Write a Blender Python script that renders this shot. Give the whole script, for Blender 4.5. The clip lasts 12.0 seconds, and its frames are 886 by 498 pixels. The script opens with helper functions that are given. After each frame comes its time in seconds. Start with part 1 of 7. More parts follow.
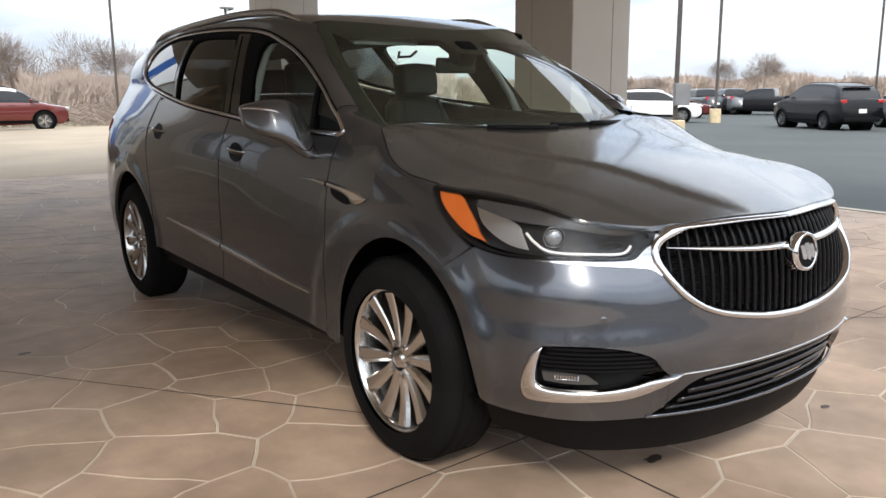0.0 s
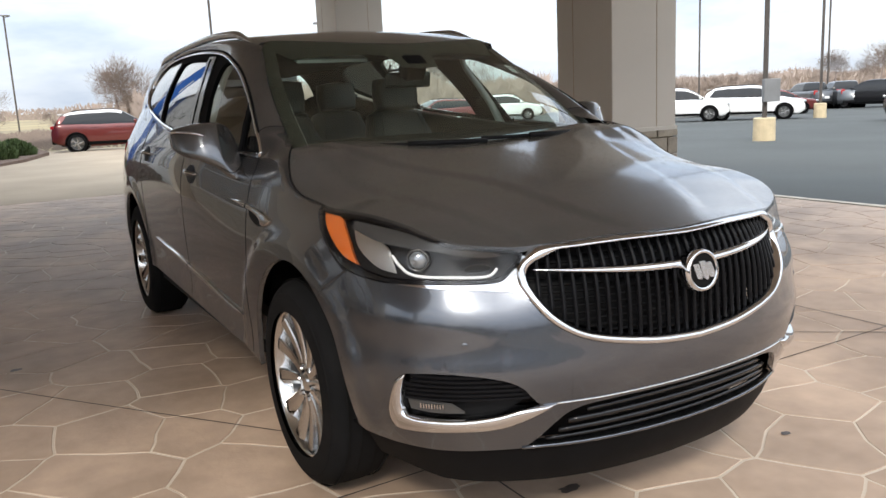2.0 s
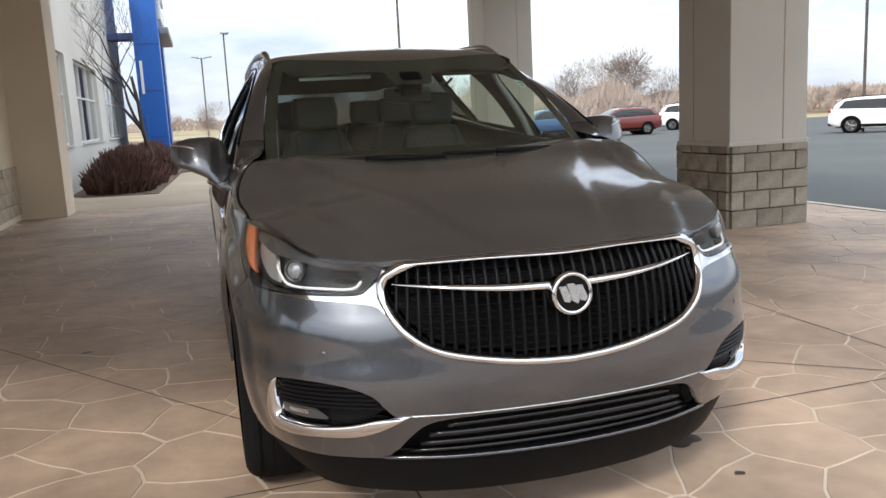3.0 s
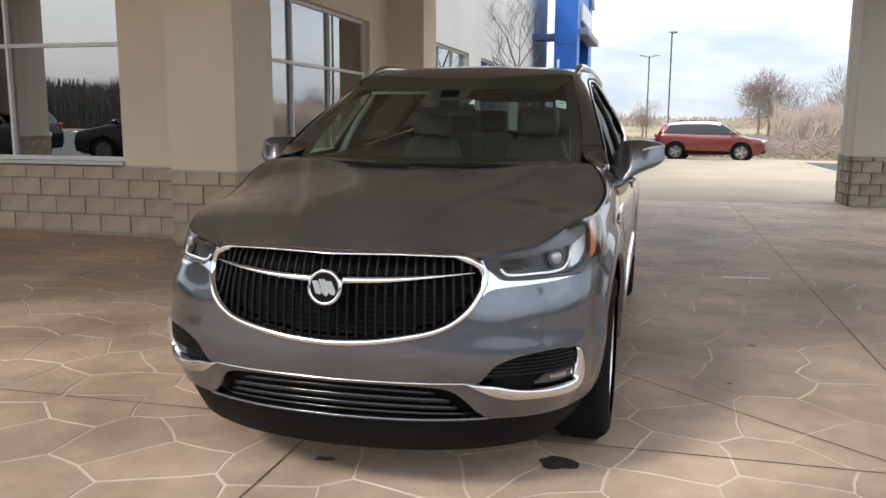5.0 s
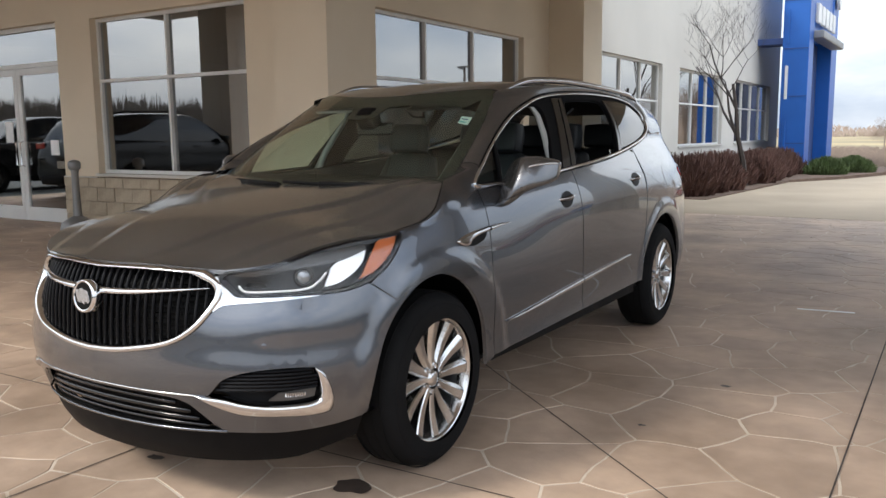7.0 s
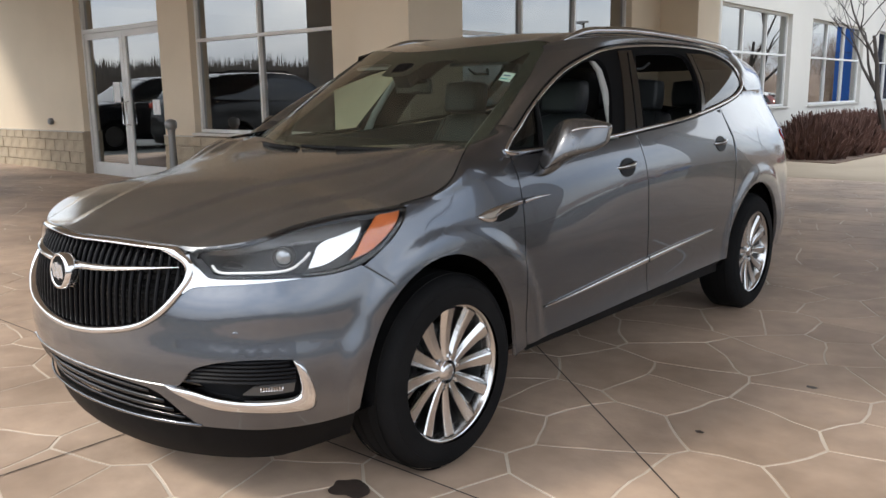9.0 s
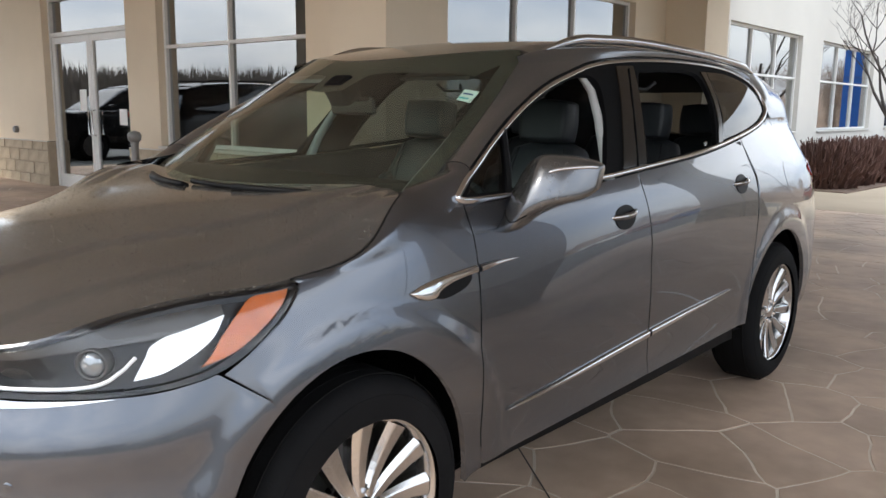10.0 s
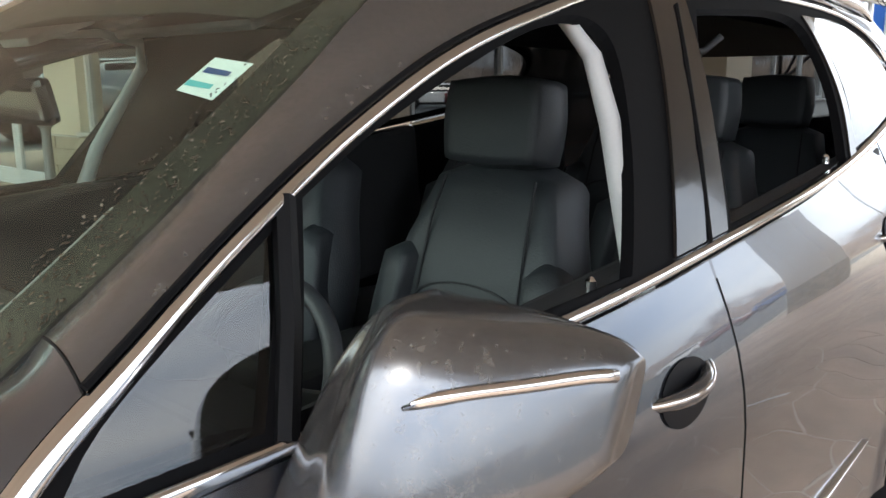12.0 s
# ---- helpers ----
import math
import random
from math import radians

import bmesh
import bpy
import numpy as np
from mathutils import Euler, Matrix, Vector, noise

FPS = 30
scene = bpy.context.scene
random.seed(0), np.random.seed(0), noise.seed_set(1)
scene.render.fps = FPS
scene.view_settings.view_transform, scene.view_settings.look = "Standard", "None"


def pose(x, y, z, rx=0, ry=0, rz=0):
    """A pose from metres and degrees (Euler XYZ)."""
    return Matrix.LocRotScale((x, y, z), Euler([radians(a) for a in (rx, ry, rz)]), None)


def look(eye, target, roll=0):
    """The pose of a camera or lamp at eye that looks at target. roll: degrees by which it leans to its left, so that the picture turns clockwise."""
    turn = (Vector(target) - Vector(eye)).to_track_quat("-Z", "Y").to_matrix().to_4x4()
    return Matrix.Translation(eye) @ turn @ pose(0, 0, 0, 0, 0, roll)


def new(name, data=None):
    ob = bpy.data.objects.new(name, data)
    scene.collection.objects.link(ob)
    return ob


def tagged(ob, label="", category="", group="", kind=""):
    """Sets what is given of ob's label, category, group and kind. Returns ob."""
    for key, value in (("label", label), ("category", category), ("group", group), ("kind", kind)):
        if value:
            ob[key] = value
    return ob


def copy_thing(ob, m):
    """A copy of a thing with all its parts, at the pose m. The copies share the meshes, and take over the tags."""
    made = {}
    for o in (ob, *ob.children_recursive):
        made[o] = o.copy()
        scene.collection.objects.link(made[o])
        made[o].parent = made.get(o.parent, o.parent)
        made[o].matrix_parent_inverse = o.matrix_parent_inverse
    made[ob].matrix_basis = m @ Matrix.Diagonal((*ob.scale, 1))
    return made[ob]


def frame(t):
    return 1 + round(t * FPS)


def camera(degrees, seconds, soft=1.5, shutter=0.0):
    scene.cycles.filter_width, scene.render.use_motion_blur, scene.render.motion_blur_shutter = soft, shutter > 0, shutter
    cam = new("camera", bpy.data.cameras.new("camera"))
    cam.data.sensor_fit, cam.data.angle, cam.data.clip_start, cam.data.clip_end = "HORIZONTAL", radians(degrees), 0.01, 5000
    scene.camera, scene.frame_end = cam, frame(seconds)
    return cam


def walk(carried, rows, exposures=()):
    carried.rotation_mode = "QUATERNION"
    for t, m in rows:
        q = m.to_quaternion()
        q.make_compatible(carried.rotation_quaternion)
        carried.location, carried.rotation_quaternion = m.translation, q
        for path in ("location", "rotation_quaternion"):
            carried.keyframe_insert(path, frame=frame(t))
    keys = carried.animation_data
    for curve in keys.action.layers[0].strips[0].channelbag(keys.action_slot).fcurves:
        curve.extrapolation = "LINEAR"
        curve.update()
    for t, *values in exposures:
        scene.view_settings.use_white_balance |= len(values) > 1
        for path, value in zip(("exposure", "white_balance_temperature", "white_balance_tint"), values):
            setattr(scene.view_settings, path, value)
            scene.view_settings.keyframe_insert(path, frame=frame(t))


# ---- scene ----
cam = camera(57.0, 12.0)
PATH = [
    (0, (-2.526, -2.42, 1.38), (-1.347, -0.853, 0.987), -0.4),
    (0.5, (-2.524, -2.42, 1.378), (-1.349, -0.853, 0.971), -0.7),
    (1, (-2.45, -2.436, 1.379), (-1.276, -0.87, 0.965), -1.7),
    (1.5, (-2.207, -2.612, 1.384), (-1.103, -0.994, 0.983), -1.8),
    (2, (-1.869, -2.757, 1.4), (-0.902, -1.046, 1.027), -2.7),
    (2.5, (-1.45, -2.93, 1.409), (-0.655, -1.129, 1.055), -2.8),
    (2.7, (-1.275, -3.035, 1.382), (-0.574, -1.183, 1.037), -2.9),
    (4.3, (0.298, -3.706, 1.43), (0.172, -1.736, 1.109), -1.1),
    (4.5, (0.536, -3.713, 1.407), (0.31, -1.754, 1.074), -0.7),
    (5, (1.117, -3.663, 1.425), (0.617, -1.752, 1.112), 0.3),
    (5.5, (1.668, -3.538, 1.426), (0.961, -1.687, 1.152), -0.1),
    (6, (2.166, -3.287, 1.446), (1.367, -1.474, 1.177), -1.1),
    (6.5, (2.57, -3.102, 1.452), (1.637, -1.352, 1.192), -1.4),
    (7, (2.814, -2.893, 1.436), (1.749, -1.223, 1.159), -0.6),
    (7.5, (2.996, -2.763, 1.444), (1.822, -1.173, 1.135), -0.8),
    (7.7, (3.058, -2.73, 1.438), (1.864, -1.158, 1.119), -0.8),
    (9.3, (2.755, -2.036, 1.43), (1.458, -0.56, 1.055), -0.7),
    (9.5, (2.653, -1.836, 1.425), (1.361, -0.355, 1.055), -0.3),
    (10, (2.424, -1.425, 1.462), (1.133, 0.065, 1.125), 0.6),
    (10.5, (2.103, -0.967, 1.496), (0.82, 0.536, 1.185), -0.0),
    (11, (1.848, -0.522, 1.513), (0.561, 0.978, 1.204), -0.8),
    (11.5, (1.594, -0.125, 1.508), (0.302, 1.36, 1.155), -0.7),
    (12, (1.424, 0.261, 1.507), (0.129, 1.729, 1.097), -0.4),
]
walk(cam, [(t, look(eye, target, roll)) for t, eye, target, roll in PATH],
     exposures=[(0, 0.0), (7.0, 0.05), (9.5, 0.32), (10.0, 0.46), (11.0, 0.8), (11.5, 1.05), (12.0, 1.28)])

# ---- sky, sun ----
world = bpy.data.worlds.new("overcast_sky")
scene.world = world
world.use_nodes = True
wn, wl = world.node_tree.nodes, world.node_tree.links
wn.clear()
sky = wn.new("ShaderNodeTexSky")
sky.sky_type, sky.sun_disc = "NISHITA", False
sky.sun_elevation, sky.sun_rotation = radians(38), radians(215)
sky.air_density, sky.dust_density = 1.0, 2.0
wc = wn.new("ShaderNodeTexCoord")
wm = wn.new("ShaderNodeMapping")
wm.inputs["Scale"].default_value = (1.0, 1.0, 3.2)
cloud = wn.new("ShaderNodeTexNoise")
cloud.inputs["Scale"].default_value, cloud.inputs["Detail"].default_value, cloud.inputs["Roughness"].default_value = 2.3, 6, 0.55
ramp = wn.new("ShaderNodeValToRGB")
ramp.color_ramp.elements[0].position, ramp.color_ramp.elements[0].color = 0.36, (5.6, 6.6, 8.2, 1)
ramp.color_ramp.elements[1].position, ramp.color_ramp.elements[1].color = 0.60, (11.5, 11.9, 12.3, 1)
mixer = wn.new("ShaderNodeMix")
mixer.data_type = "RGBA"
mixer.inputs["Factor"].default_value = 0.85
back = wn.new("ShaderNodeBackground")
back.inputs["Strength"].default_value = 0.115
wo = wn.new("ShaderNodeOutputWorld")
wl.new(wc.outputs["Generated"], wm.inputs["Vector"])
wl.new(wm.outputs["Vector"], cloud.inputs["Vector"])
wl.new(cloud.outputs["Fac"], ramp.inputs["Fac"])
wl.new(sky.outputs["Color"], mixer.inputs["A"])
wl.new(ramp.outputs["Color"], mixer.inputs["B"])
sep, lift, gain = wn.new("ShaderNodeSeparateXYZ"), wn.new("ShaderNodeMath"), wn.new("ShaderNodeMix")
lift.operation = "MULTIPLY_ADD"
lift.use_clamp = False
lift.inputs[1].default_value, lift.inputs[2].default_value = 2.2, 0.95
gain.data_type, gain.blend_type = "RGBA", "MULTIPLY"
gain.inputs["Factor"].default_value = 1.0
wl.new(wc.outputs["Generated"], sep.inputs["Vector"])
wl.new(sep.outputs["Z"], lift.inputs[0])
wl.new(mixer.outputs["Result"], gain.inputs["A"])
wl.new(lift.outputs[0], gain.inputs["B"])
wl.new(gain.outputs["Result"], back.inputs["Color"])
wl.new(back.outputs["Background"], wo.inputs["Surface"])
sun = new("sun", bpy.data.lights.new("sun", "SUN"))
sun.data.energy, sun.data.angle, sun.data.color = 2.2, radians(10), (1.0, 0.93, 0.82)
sun.matrix_world = look((-12, -17, 17), (0, 0, 0))

# ---- materials ----
def mat(name, col, rough=0.5, metal=0.0, var=0.12, scale=3.0, grain=0.06, gscale=60.0, bump=0.0, bscale=None, coat=0.0, spec=0.5, tint=None, rand=0.0, rvar=0.0):
    """A surface with colour variation at two scales, optional relief, and an optional random shift from piece to piece."""
    m = bpy.data.materials.new(name)
    m.use_nodes = True
    n, l = m.node_tree.nodes, m.node_tree.links
    b = n["Principled BSDF"]
    b.inputs["Roughness"].default_value, b.inputs["Metallic"].default_value = rough, metal
    b.inputs["Coat Weight"].default_value, b.inputs["Coat Roughness"].default_value = coat, 0.03
    b.inputs["Specular IOR Level"].default_value = spec
    c = n.new("ShaderNodeTexCoord")
    n1, n2 = n.new("ShaderNodeTexNoise"), n.new("ShaderNodeTexNoise")
    n1.inputs["Scale"].default_value, n1.inputs["Detail"].default_value = scale, 5
    n2.inputs["Scale"].default_value, n2.inputs["Detail"].default_value = gscale, 3
    for k in (n1, n2):
        l.new(c.outputs["Object"], k.inputs["Vector"])
    r = n.new("ShaderNodeValToRGB")
    lo = tuple(v * (1 - var) for v in col)
    hi = tuple(min(1, v * (1 + var)) for v in (tint or col))
    r.color_ramp.elements[0].position, r.color_ramp.elements[0].color = 0.3, (*lo, 1)
    r.color_ramp.elements[1].position, r.color_ramp.elements[1].color = 0.7, (*hi, 1)
    l.new(n1.outputs["Fac"], r.inputs["Fac"])
    val = n.new("ShaderNodeMath")
    val.operation = "MULTIPLY_ADD"
    val.inputs[1].default_value, val.inputs[2].default_value = 2 * grain, 1 - grain
    l.new(n2.outputs["Fac"], val.inputs[0])
    hsv = n.new("ShaderNodeHueSaturation")
    l.new(r.outputs["Color"], hsv.inputs["Color"])
    last = val.outputs[0]
    if rand:
        oi = n.new("ShaderNodeObjectInfo")
        ma = n.new("ShaderNodeMath")
        ma.operation = "MULTIPLY_ADD"
        ma.inputs[1].default_value, ma.inputs[2].default_value = 2 * rand, 1 - rand
        l.new(oi.outputs["Random"], ma.inputs[0])
        mu = n.new("ShaderNodeMath")
        mu.operation = "MULTIPLY"
        l.new(last, mu.inputs[0])
        l.new(ma.outputs[0], mu.inputs[1])
        last = mu.outputs[0]
    l.new(last, hsv.inputs["Value"])
    l.new(hsv.outputs["Color"], b.inputs["Base Color"])
    if rvar:
        rm = n.new("ShaderNodeMath")
        rm.operation = "MULTIPLY_ADD"
        rm.inputs[1].default_value, rm.inputs[2].default_value = 2 * rvar, rough - rvar
        l.new(n1.outputs["Fac"], rm.inputs[0])
        l.new(rm.outputs[0], b.inputs["Roughness"])
    if bump:
        bp = n.new("ShaderNodeBump")
        bp.inputs["Strength"].default_value, bp.inputs["Distance"].default_value = 1.0, bump
        src = n2
        if bscale:
            src = n.new("ShaderNodeTexNoise")
            src.inputs["Scale"].default_value, src.inputs["Detail"].default_value = bscale, 4
            l.new(c.outputs["Object"], src.inputs["Vector"])
        l.new(src.outputs["Fac"], bp.inputs["Height"])
        l.new(bp.outputs["Normal"], b.inputs["Normal"])
    return m


def paint(name, col, metal=0.75, rough=0.34, dust=0.0):
    """Car paint: flakes under a clear coat, with dried dust spots where dust is above 0."""
    m = mat(name, col, rough, metal, 0.03, 1.5, 0.05, 900.0, coat=1.0)
    n, l = m.node_tree.nodes, m.node_tree.links
    b = n["Principled BSDF"]
    b.inputs["Coat Roughness"].default_value = 0.10 if dust else 0.02
    if dust:
        c = n.new("ShaderNodeTexCoord")
        v, big = n.new("ShaderNodeTexNoise"), n.new("ShaderNodeTexNoise")
        v.inputs["Scale"].default_value, v.inputs["Detail"].default_value, v.inputs["Roughness"].default_value = 95, 5, 0.7
        big.inputs["Scale"].default_value, big.inputs["Detail"].default_value = 3.2, 5
        l.new(c.outputs["Object"], v.inputs["Vector"])
        l.new(c.outputs["Object"], big.inputs["Vector"])
        rr = n.new("ShaderNodeValToRGB")
        rr.color_ramp.elements[0].position, rr.color_ramp.elements[0].color = 0.42, (0.12, 0.12, 0.12, 1)
        rr.color_ramp.elements[1].position, rr.color_ramp.elements[1].color = 0.68, (1, 1, 1, 1)
        l.new(v.outputs["Fac"], rr.inputs["Fac"])
        rb = n.new("ShaderNodeValToRGB")
        rb.color_ramp.elements[0].position, rb.color_ramp.elements[0].color = 0.30, (0.45, 0.45, 0.45, 1)
        rb.color_ramp.elements[1].position = 0.70
        l.new(big.outputs["Fac"], rb.inputs["Fac"])
        mu = n.new("ShaderNodeMath")
        mu.operation = "MULTIPLY"
        l.new(rr.outputs["Color"], mu.inputs[0])
        l.new(rb.outputs["Color"], mu.inputs[1])
        am = n.new("ShaderNodeMath")
        am.operation = "MULTIPLY"
        am.inputs[1].default_value = dust
        l.new(mu.outputs[0], am.inputs[0])
        d = n.new("ShaderNodeBsdfDiffuse")
        d.inputs["Color"].default_value = (0.30, 0.27, 0.23, 1)
        sm = n.new("ShaderNodeMixShader")
        l.new(am.outputs[0], sm.inputs["Fac"])
        l.new(b.outputs["BSDF"], sm.inputs[1])
        l.new(d.outputs["BSDF"], sm.inputs[2])
        l.new(sm.outputs["Shader"], n["Material Output"].inputs["Surface"])
    return m


def clear_glass(name, col=(0.9, 0.95, 0.93), f0=0.045):
    """A thin pane: it lets light straight through, tinted, and mirrors more at a grazing angle."""
    m = bpy.data.materials.new(name)
    m.use_nodes = True
    n, l = m.node_tree.nodes, m.node_tree.links
    n.remove(n["Principled BSDF"])
    t, g, x = n.new("ShaderNodeBsdfTransparent"), n.new("ShaderNodeBsdfGlossy"), n.new("ShaderNodeMixShader")
    lw, pw, ma = n.new("ShaderNodeLayerWeight"), n.new("ShaderNodeMath"), n.new("ShaderNodeMath")
    lw.inputs["Blend"].default_value = 0.5
    pw.operation, ma.operation = "POWER", "MULTIPLY_ADD"
    pw.inputs[1].default_value = 5.0
    ma.inputs[1].default_value, ma.inputs[2].default_value = 1 - f0, f0
    t.inputs["Color"].default_value = (*col, 1)
    g.inputs["Roughness"].default_value = 0.005
    g.inputs["Color"].default_value = (1, 1, 1, 1)
    l.new(lw.outputs["Facing"], pw.inputs[0])
    l.new(pw.outputs[0], ma.inputs[0])
    l.new(ma.outputs[0], x.inputs["Fac"])
    l.new(t.outputs["BSDF"], x.inputs[1])
    l.new(g.outputs["BSDF"], x.inputs[2])
    l.new(x.outputs["Shader"], n["Material Output"].inputs["Surface"])
    return m


M_PAINT = paint("grey_metallic_paint", (0.108, 0.117, 0.135), 0.88, 0.25)
M_BAR = mat("satin_black_bar", (0.005, 0.005, 0.006), 0.42, 0, 0.1, 4, 0.05, spec=0.12)
M_PAINT_DUST = paint("dusty_grey_metallic_paint", (0.112, 0.119, 0.132), 0.88, 0.27, 0.20)
M_CHROME = mat("chrome", (0.68, 0.68, 0.69), 0.07, 1.0, 0.02, 3, 0.02)
M_RIM = mat("polished_aluminium", (0.62, 0.615, 0.61), 0.20, 1.0, 0.04, 6, 0.04, rvar=0.05)
M_RIMDARK = mat("grey_wheel_metal", (0.13, 0.13, 0.13), 0.4, 0.8)
M_TYRE = mat("tyre_rubber", (0.0075, 0.0075, 0.008), 0.8, 0, 0.25, 6, 0.15, 120, 0.0006, spec=0.1)
M_BLACK = mat("black_plastic", (0.005, 0.005, 0.0055), 0.55, 0, 0.2, 8, 0.1, 300, 0.0002, spec=0.1)
M_GLOSS = mat("gloss_black_trim", (0.006, 0.006, 0.007), 0.14, 0, 0.1, 4, 0.05, coat=0.2, spec=0.4)
M_CARGLASS = mat("dark_car_glass", (0.010, 0.011, 0.012), 0.06, 0, 0.1, 4, 0.05, spec=0.45)
M_FRIT = mat("dusty_black_border", (0.010, 0.010, 0.010), 0.35, 0, 0.1, 34, 0.3, 160, tint=(0.035, 0.034, 0.028), spec=0.3)
M_DARKWOOD = mat("dark_wooded_bluff", (0.085, 0.072, 0.062), 0.95, 0, 0.3, 0.05, 0.3, 0.7)
M_RUBBER = mat("window_seal_rubber", (0.0035, 0.0035, 0.004), 0.75, spec=0.08)
M_SPECKS = mat("bud_scales_and_dirt", (0.13, 0.105, 0.075), 0.85, 0, 0.3, 60, 0.3, 300, tint=(0.42, 0.40, 0.34), spec=0.2)
n_, l_ = M_SPECKS.node_tree.nodes, M_SPECKS.node_tree.links
geo, ramp = n_.new("ShaderNodeNewGeometry"), n_.new("ShaderNodeValToRGB")
ramp.color_ramp.elements[0].color, ramp.color_ramp.elements[1].color = (0.035, 0.028, 0.018, 1), (0.22, 0.20, 0.155, 1)
mid = ramp.color_ramp.elements.new(0.85)
mid.color = (0.085, 0.07, 0.048, 1)
l_.new(geo.outputs["Random Per Island"], ramp.inputs["Fac"])
l_.new(ramp.outputs["Color"], n_["Principled BSDF"].inputs["Base Color"])
M_GAP = mat("panel_gap", (0.006, 0.006, 0.006), 0.8, spec=0.1)
M_LEATHER = mat("dark_grey_leather", (0.028, 0.031, 0.034), 0.5, 0, 0.12, 5, 0.08, 220, 0.0006)
M_SEAM = mat("seat_seam", (0.012, 0.012, 0.014), 0.7)
M_DASH = mat("dark_soft_dashboard", (0.016, 0.0165, 0.0175), 0.65, 0, 0.1, 5, 0.08, 400, 0.0004)
M_TRIMGREY = mat("light_grey_interior_trim", (0.42, 0.42, 0.41), 0.6, 0, 0.06, 4, 0.05, 200)
M_CARPET = mat("black_carpet", (0.02, 0.02, 0.021), 0.9, 0, 0.2, 9, 0.3, 300, 0.002)
M_DISC = mat("brake_disc_steel", (0.35, 0.34, 0.33), 0.35, 0.9)
M_LAMPGREY2 = mat("silver_grey_lamp_panel", (0.10, 0.10, 0.10), 0.3, 0.6)
M_PROJ = mat("projector_glass", (0.30, 0.32, 0.34), 0.05, 0.6, coat=1.0)
M_SCREEN = clear_glass("windscreen_glass", (0.80, 0.94, 0.84), 0.04)
# Dust film; its olive tone also paints in haze that reflections give the glass.
sn_, sl_ = M_SCREEN.node_tree.nodes, M_SCREEN.node_tree.links
film, film_mix, film_noise, film_ramp, film_co = sn_.new("ShaderNodeBsdfDiffuse"), sn_.new("ShaderNodeMixShader"), sn_.new("ShaderNodeTexNoise"), sn_.new("ShaderNodeValToRGB"), sn_.new("ShaderNodeTexCoord")
film.inputs["Color"].default_value = (0.40, 0.39, 0.28, 1)
film_noise.inputs["Scale"].default_value, film_noise.inputs["Detail"].default_value, film_noise.inputs["Roughness"].default_value = 9, 9, 0.75
film_ramp.color_ramp.elements[0].position, film_ramp.color_ramp.elements[0].color = 0.40, (0.007, 0.007, 0.007, 1)
film_ramp.color_ramp.elements[1].position, film_ramp.color_ramp.elements[1].color = 0.78, (0.11, 0.11, 0.11, 1)
sl_.new(film_co.outputs["Object"], film_noise.inputs["Vector"])
sl_.new(film_noise.outputs["Fac"], film_ramp.inputs["Fac"])
sl_.new(film_ramp.outputs["Color"], film_mix.inputs["Fac"])
sl_.new(sn_["Mix Shader"].outputs["Shader"], film_mix.inputs[1])
sl_.new(film.outputs["BSDF"], film_mix.inputs[2])
sl_.new(film_mix.outputs["Shader"], sn_["Material Output"].inputs["Surface"])
M_SIDEGLASS = clear_glass("side_glass", (0.66, 0.74, 0.69))
M_QUARTER = clear_glass("tinted_quarter_glass", (0.30, 0.34, 0.33), 0.06)
M_PRIVACY = clear_glass("privacy_glass", (0.16, 0.17, 0.175))
M_LENS = clear_glass("lamp_lens", (0.97, 0.97, 0.97), 0.02)
M_REFLECT = mat("lamp_reflector", (0.80, 0.80, 0.79), 0.30, 1.0, 0.03)
M_LAMPDARK = mat("lamp_housing_dark", (0.014, 0.014, 0.015), 0.3, 0.0)
M_AMBER = mat("amber_reflector", (0.52, 0.12, 0.02), 0.25, 0, 0.12, 30, 0.1, 250, 0.001, coat=1.0)
M_LEDTUBE = mat("white_light_guide", (0.85, 0.86, 0.87), 0.2, 0, 0.03, coat=0.5)
M_SHIELD = mat("silver_badge", (0.55, 0.55, 0.56), 0.25, 0.8)
M_RED = mat("red_lens", (0.45, 0.02, 0.02), 0.2, 0, 0.1, coat=1.0)
M_WHITE = mat("white_plastic", (0.78, 0.78, 0.77), 0.45)
M_TEAL = mat("teal_print", (0.10, 0.42, 0.45), 0.6)
M_NAVY = mat("navy_print", (0.03, 0.06, 0.18), 0.6)

M_STONE = mat("stamped_concrete_stone", (0.345, 0.245, 0.175), 0.60, 0, 0.26, 1.0, 0.22, 7, 0.004, 9, tint=(0.425, 0.315, 0.235), rand=0.06, rvar=0.12, spec=0.35)
M_JOINT = mat("pale_joint", (0.42, 0.34, 0.26), 0.8, 0, 0.05, 1.1, 0.1, 50, 0.001, tint=(0.70, 0.62, 0.52))
M_CONC = mat("tan_concrete", (0.34, 0.272, 0.192), 0.85, 0, 0.12, 0.5, 0.08, 30, 0.001)
M_ASPH = mat("worn_asphalt", (0.056, 0.061, 0.058), 0.9, 0, 0.16, 0.25, 0.16, 45, 0.003)
M_CUT = mat("saw_cut_joint", (0.05, 0.04, 0.035), 0.9)
M_SPOT = mat("oil_spot", (0.05, 0.035, 0.028), 0.5, 0, 0.3, 20)
M_STUCCO = mat("beige_stucco", (0.71, 0.605, 0.465), 0.85, 0, 0.05, 0.8, 0.05, 140, 0.0012, spec=0.3)
M_STUCCOW = mat("off_white_stucco", (0.61, 0.585, 0.535), 0.85, 0, 0.05, 0.5, 0.04, 140, 0.0012, spec=0.3)
M_STUCCOG = mat("grey_beige_column_stucco", (0.50, 0.46, 0.40), 0.85, 0, 0.05, 0.8, 0.05, 140, 0.0012, spec=0.3)
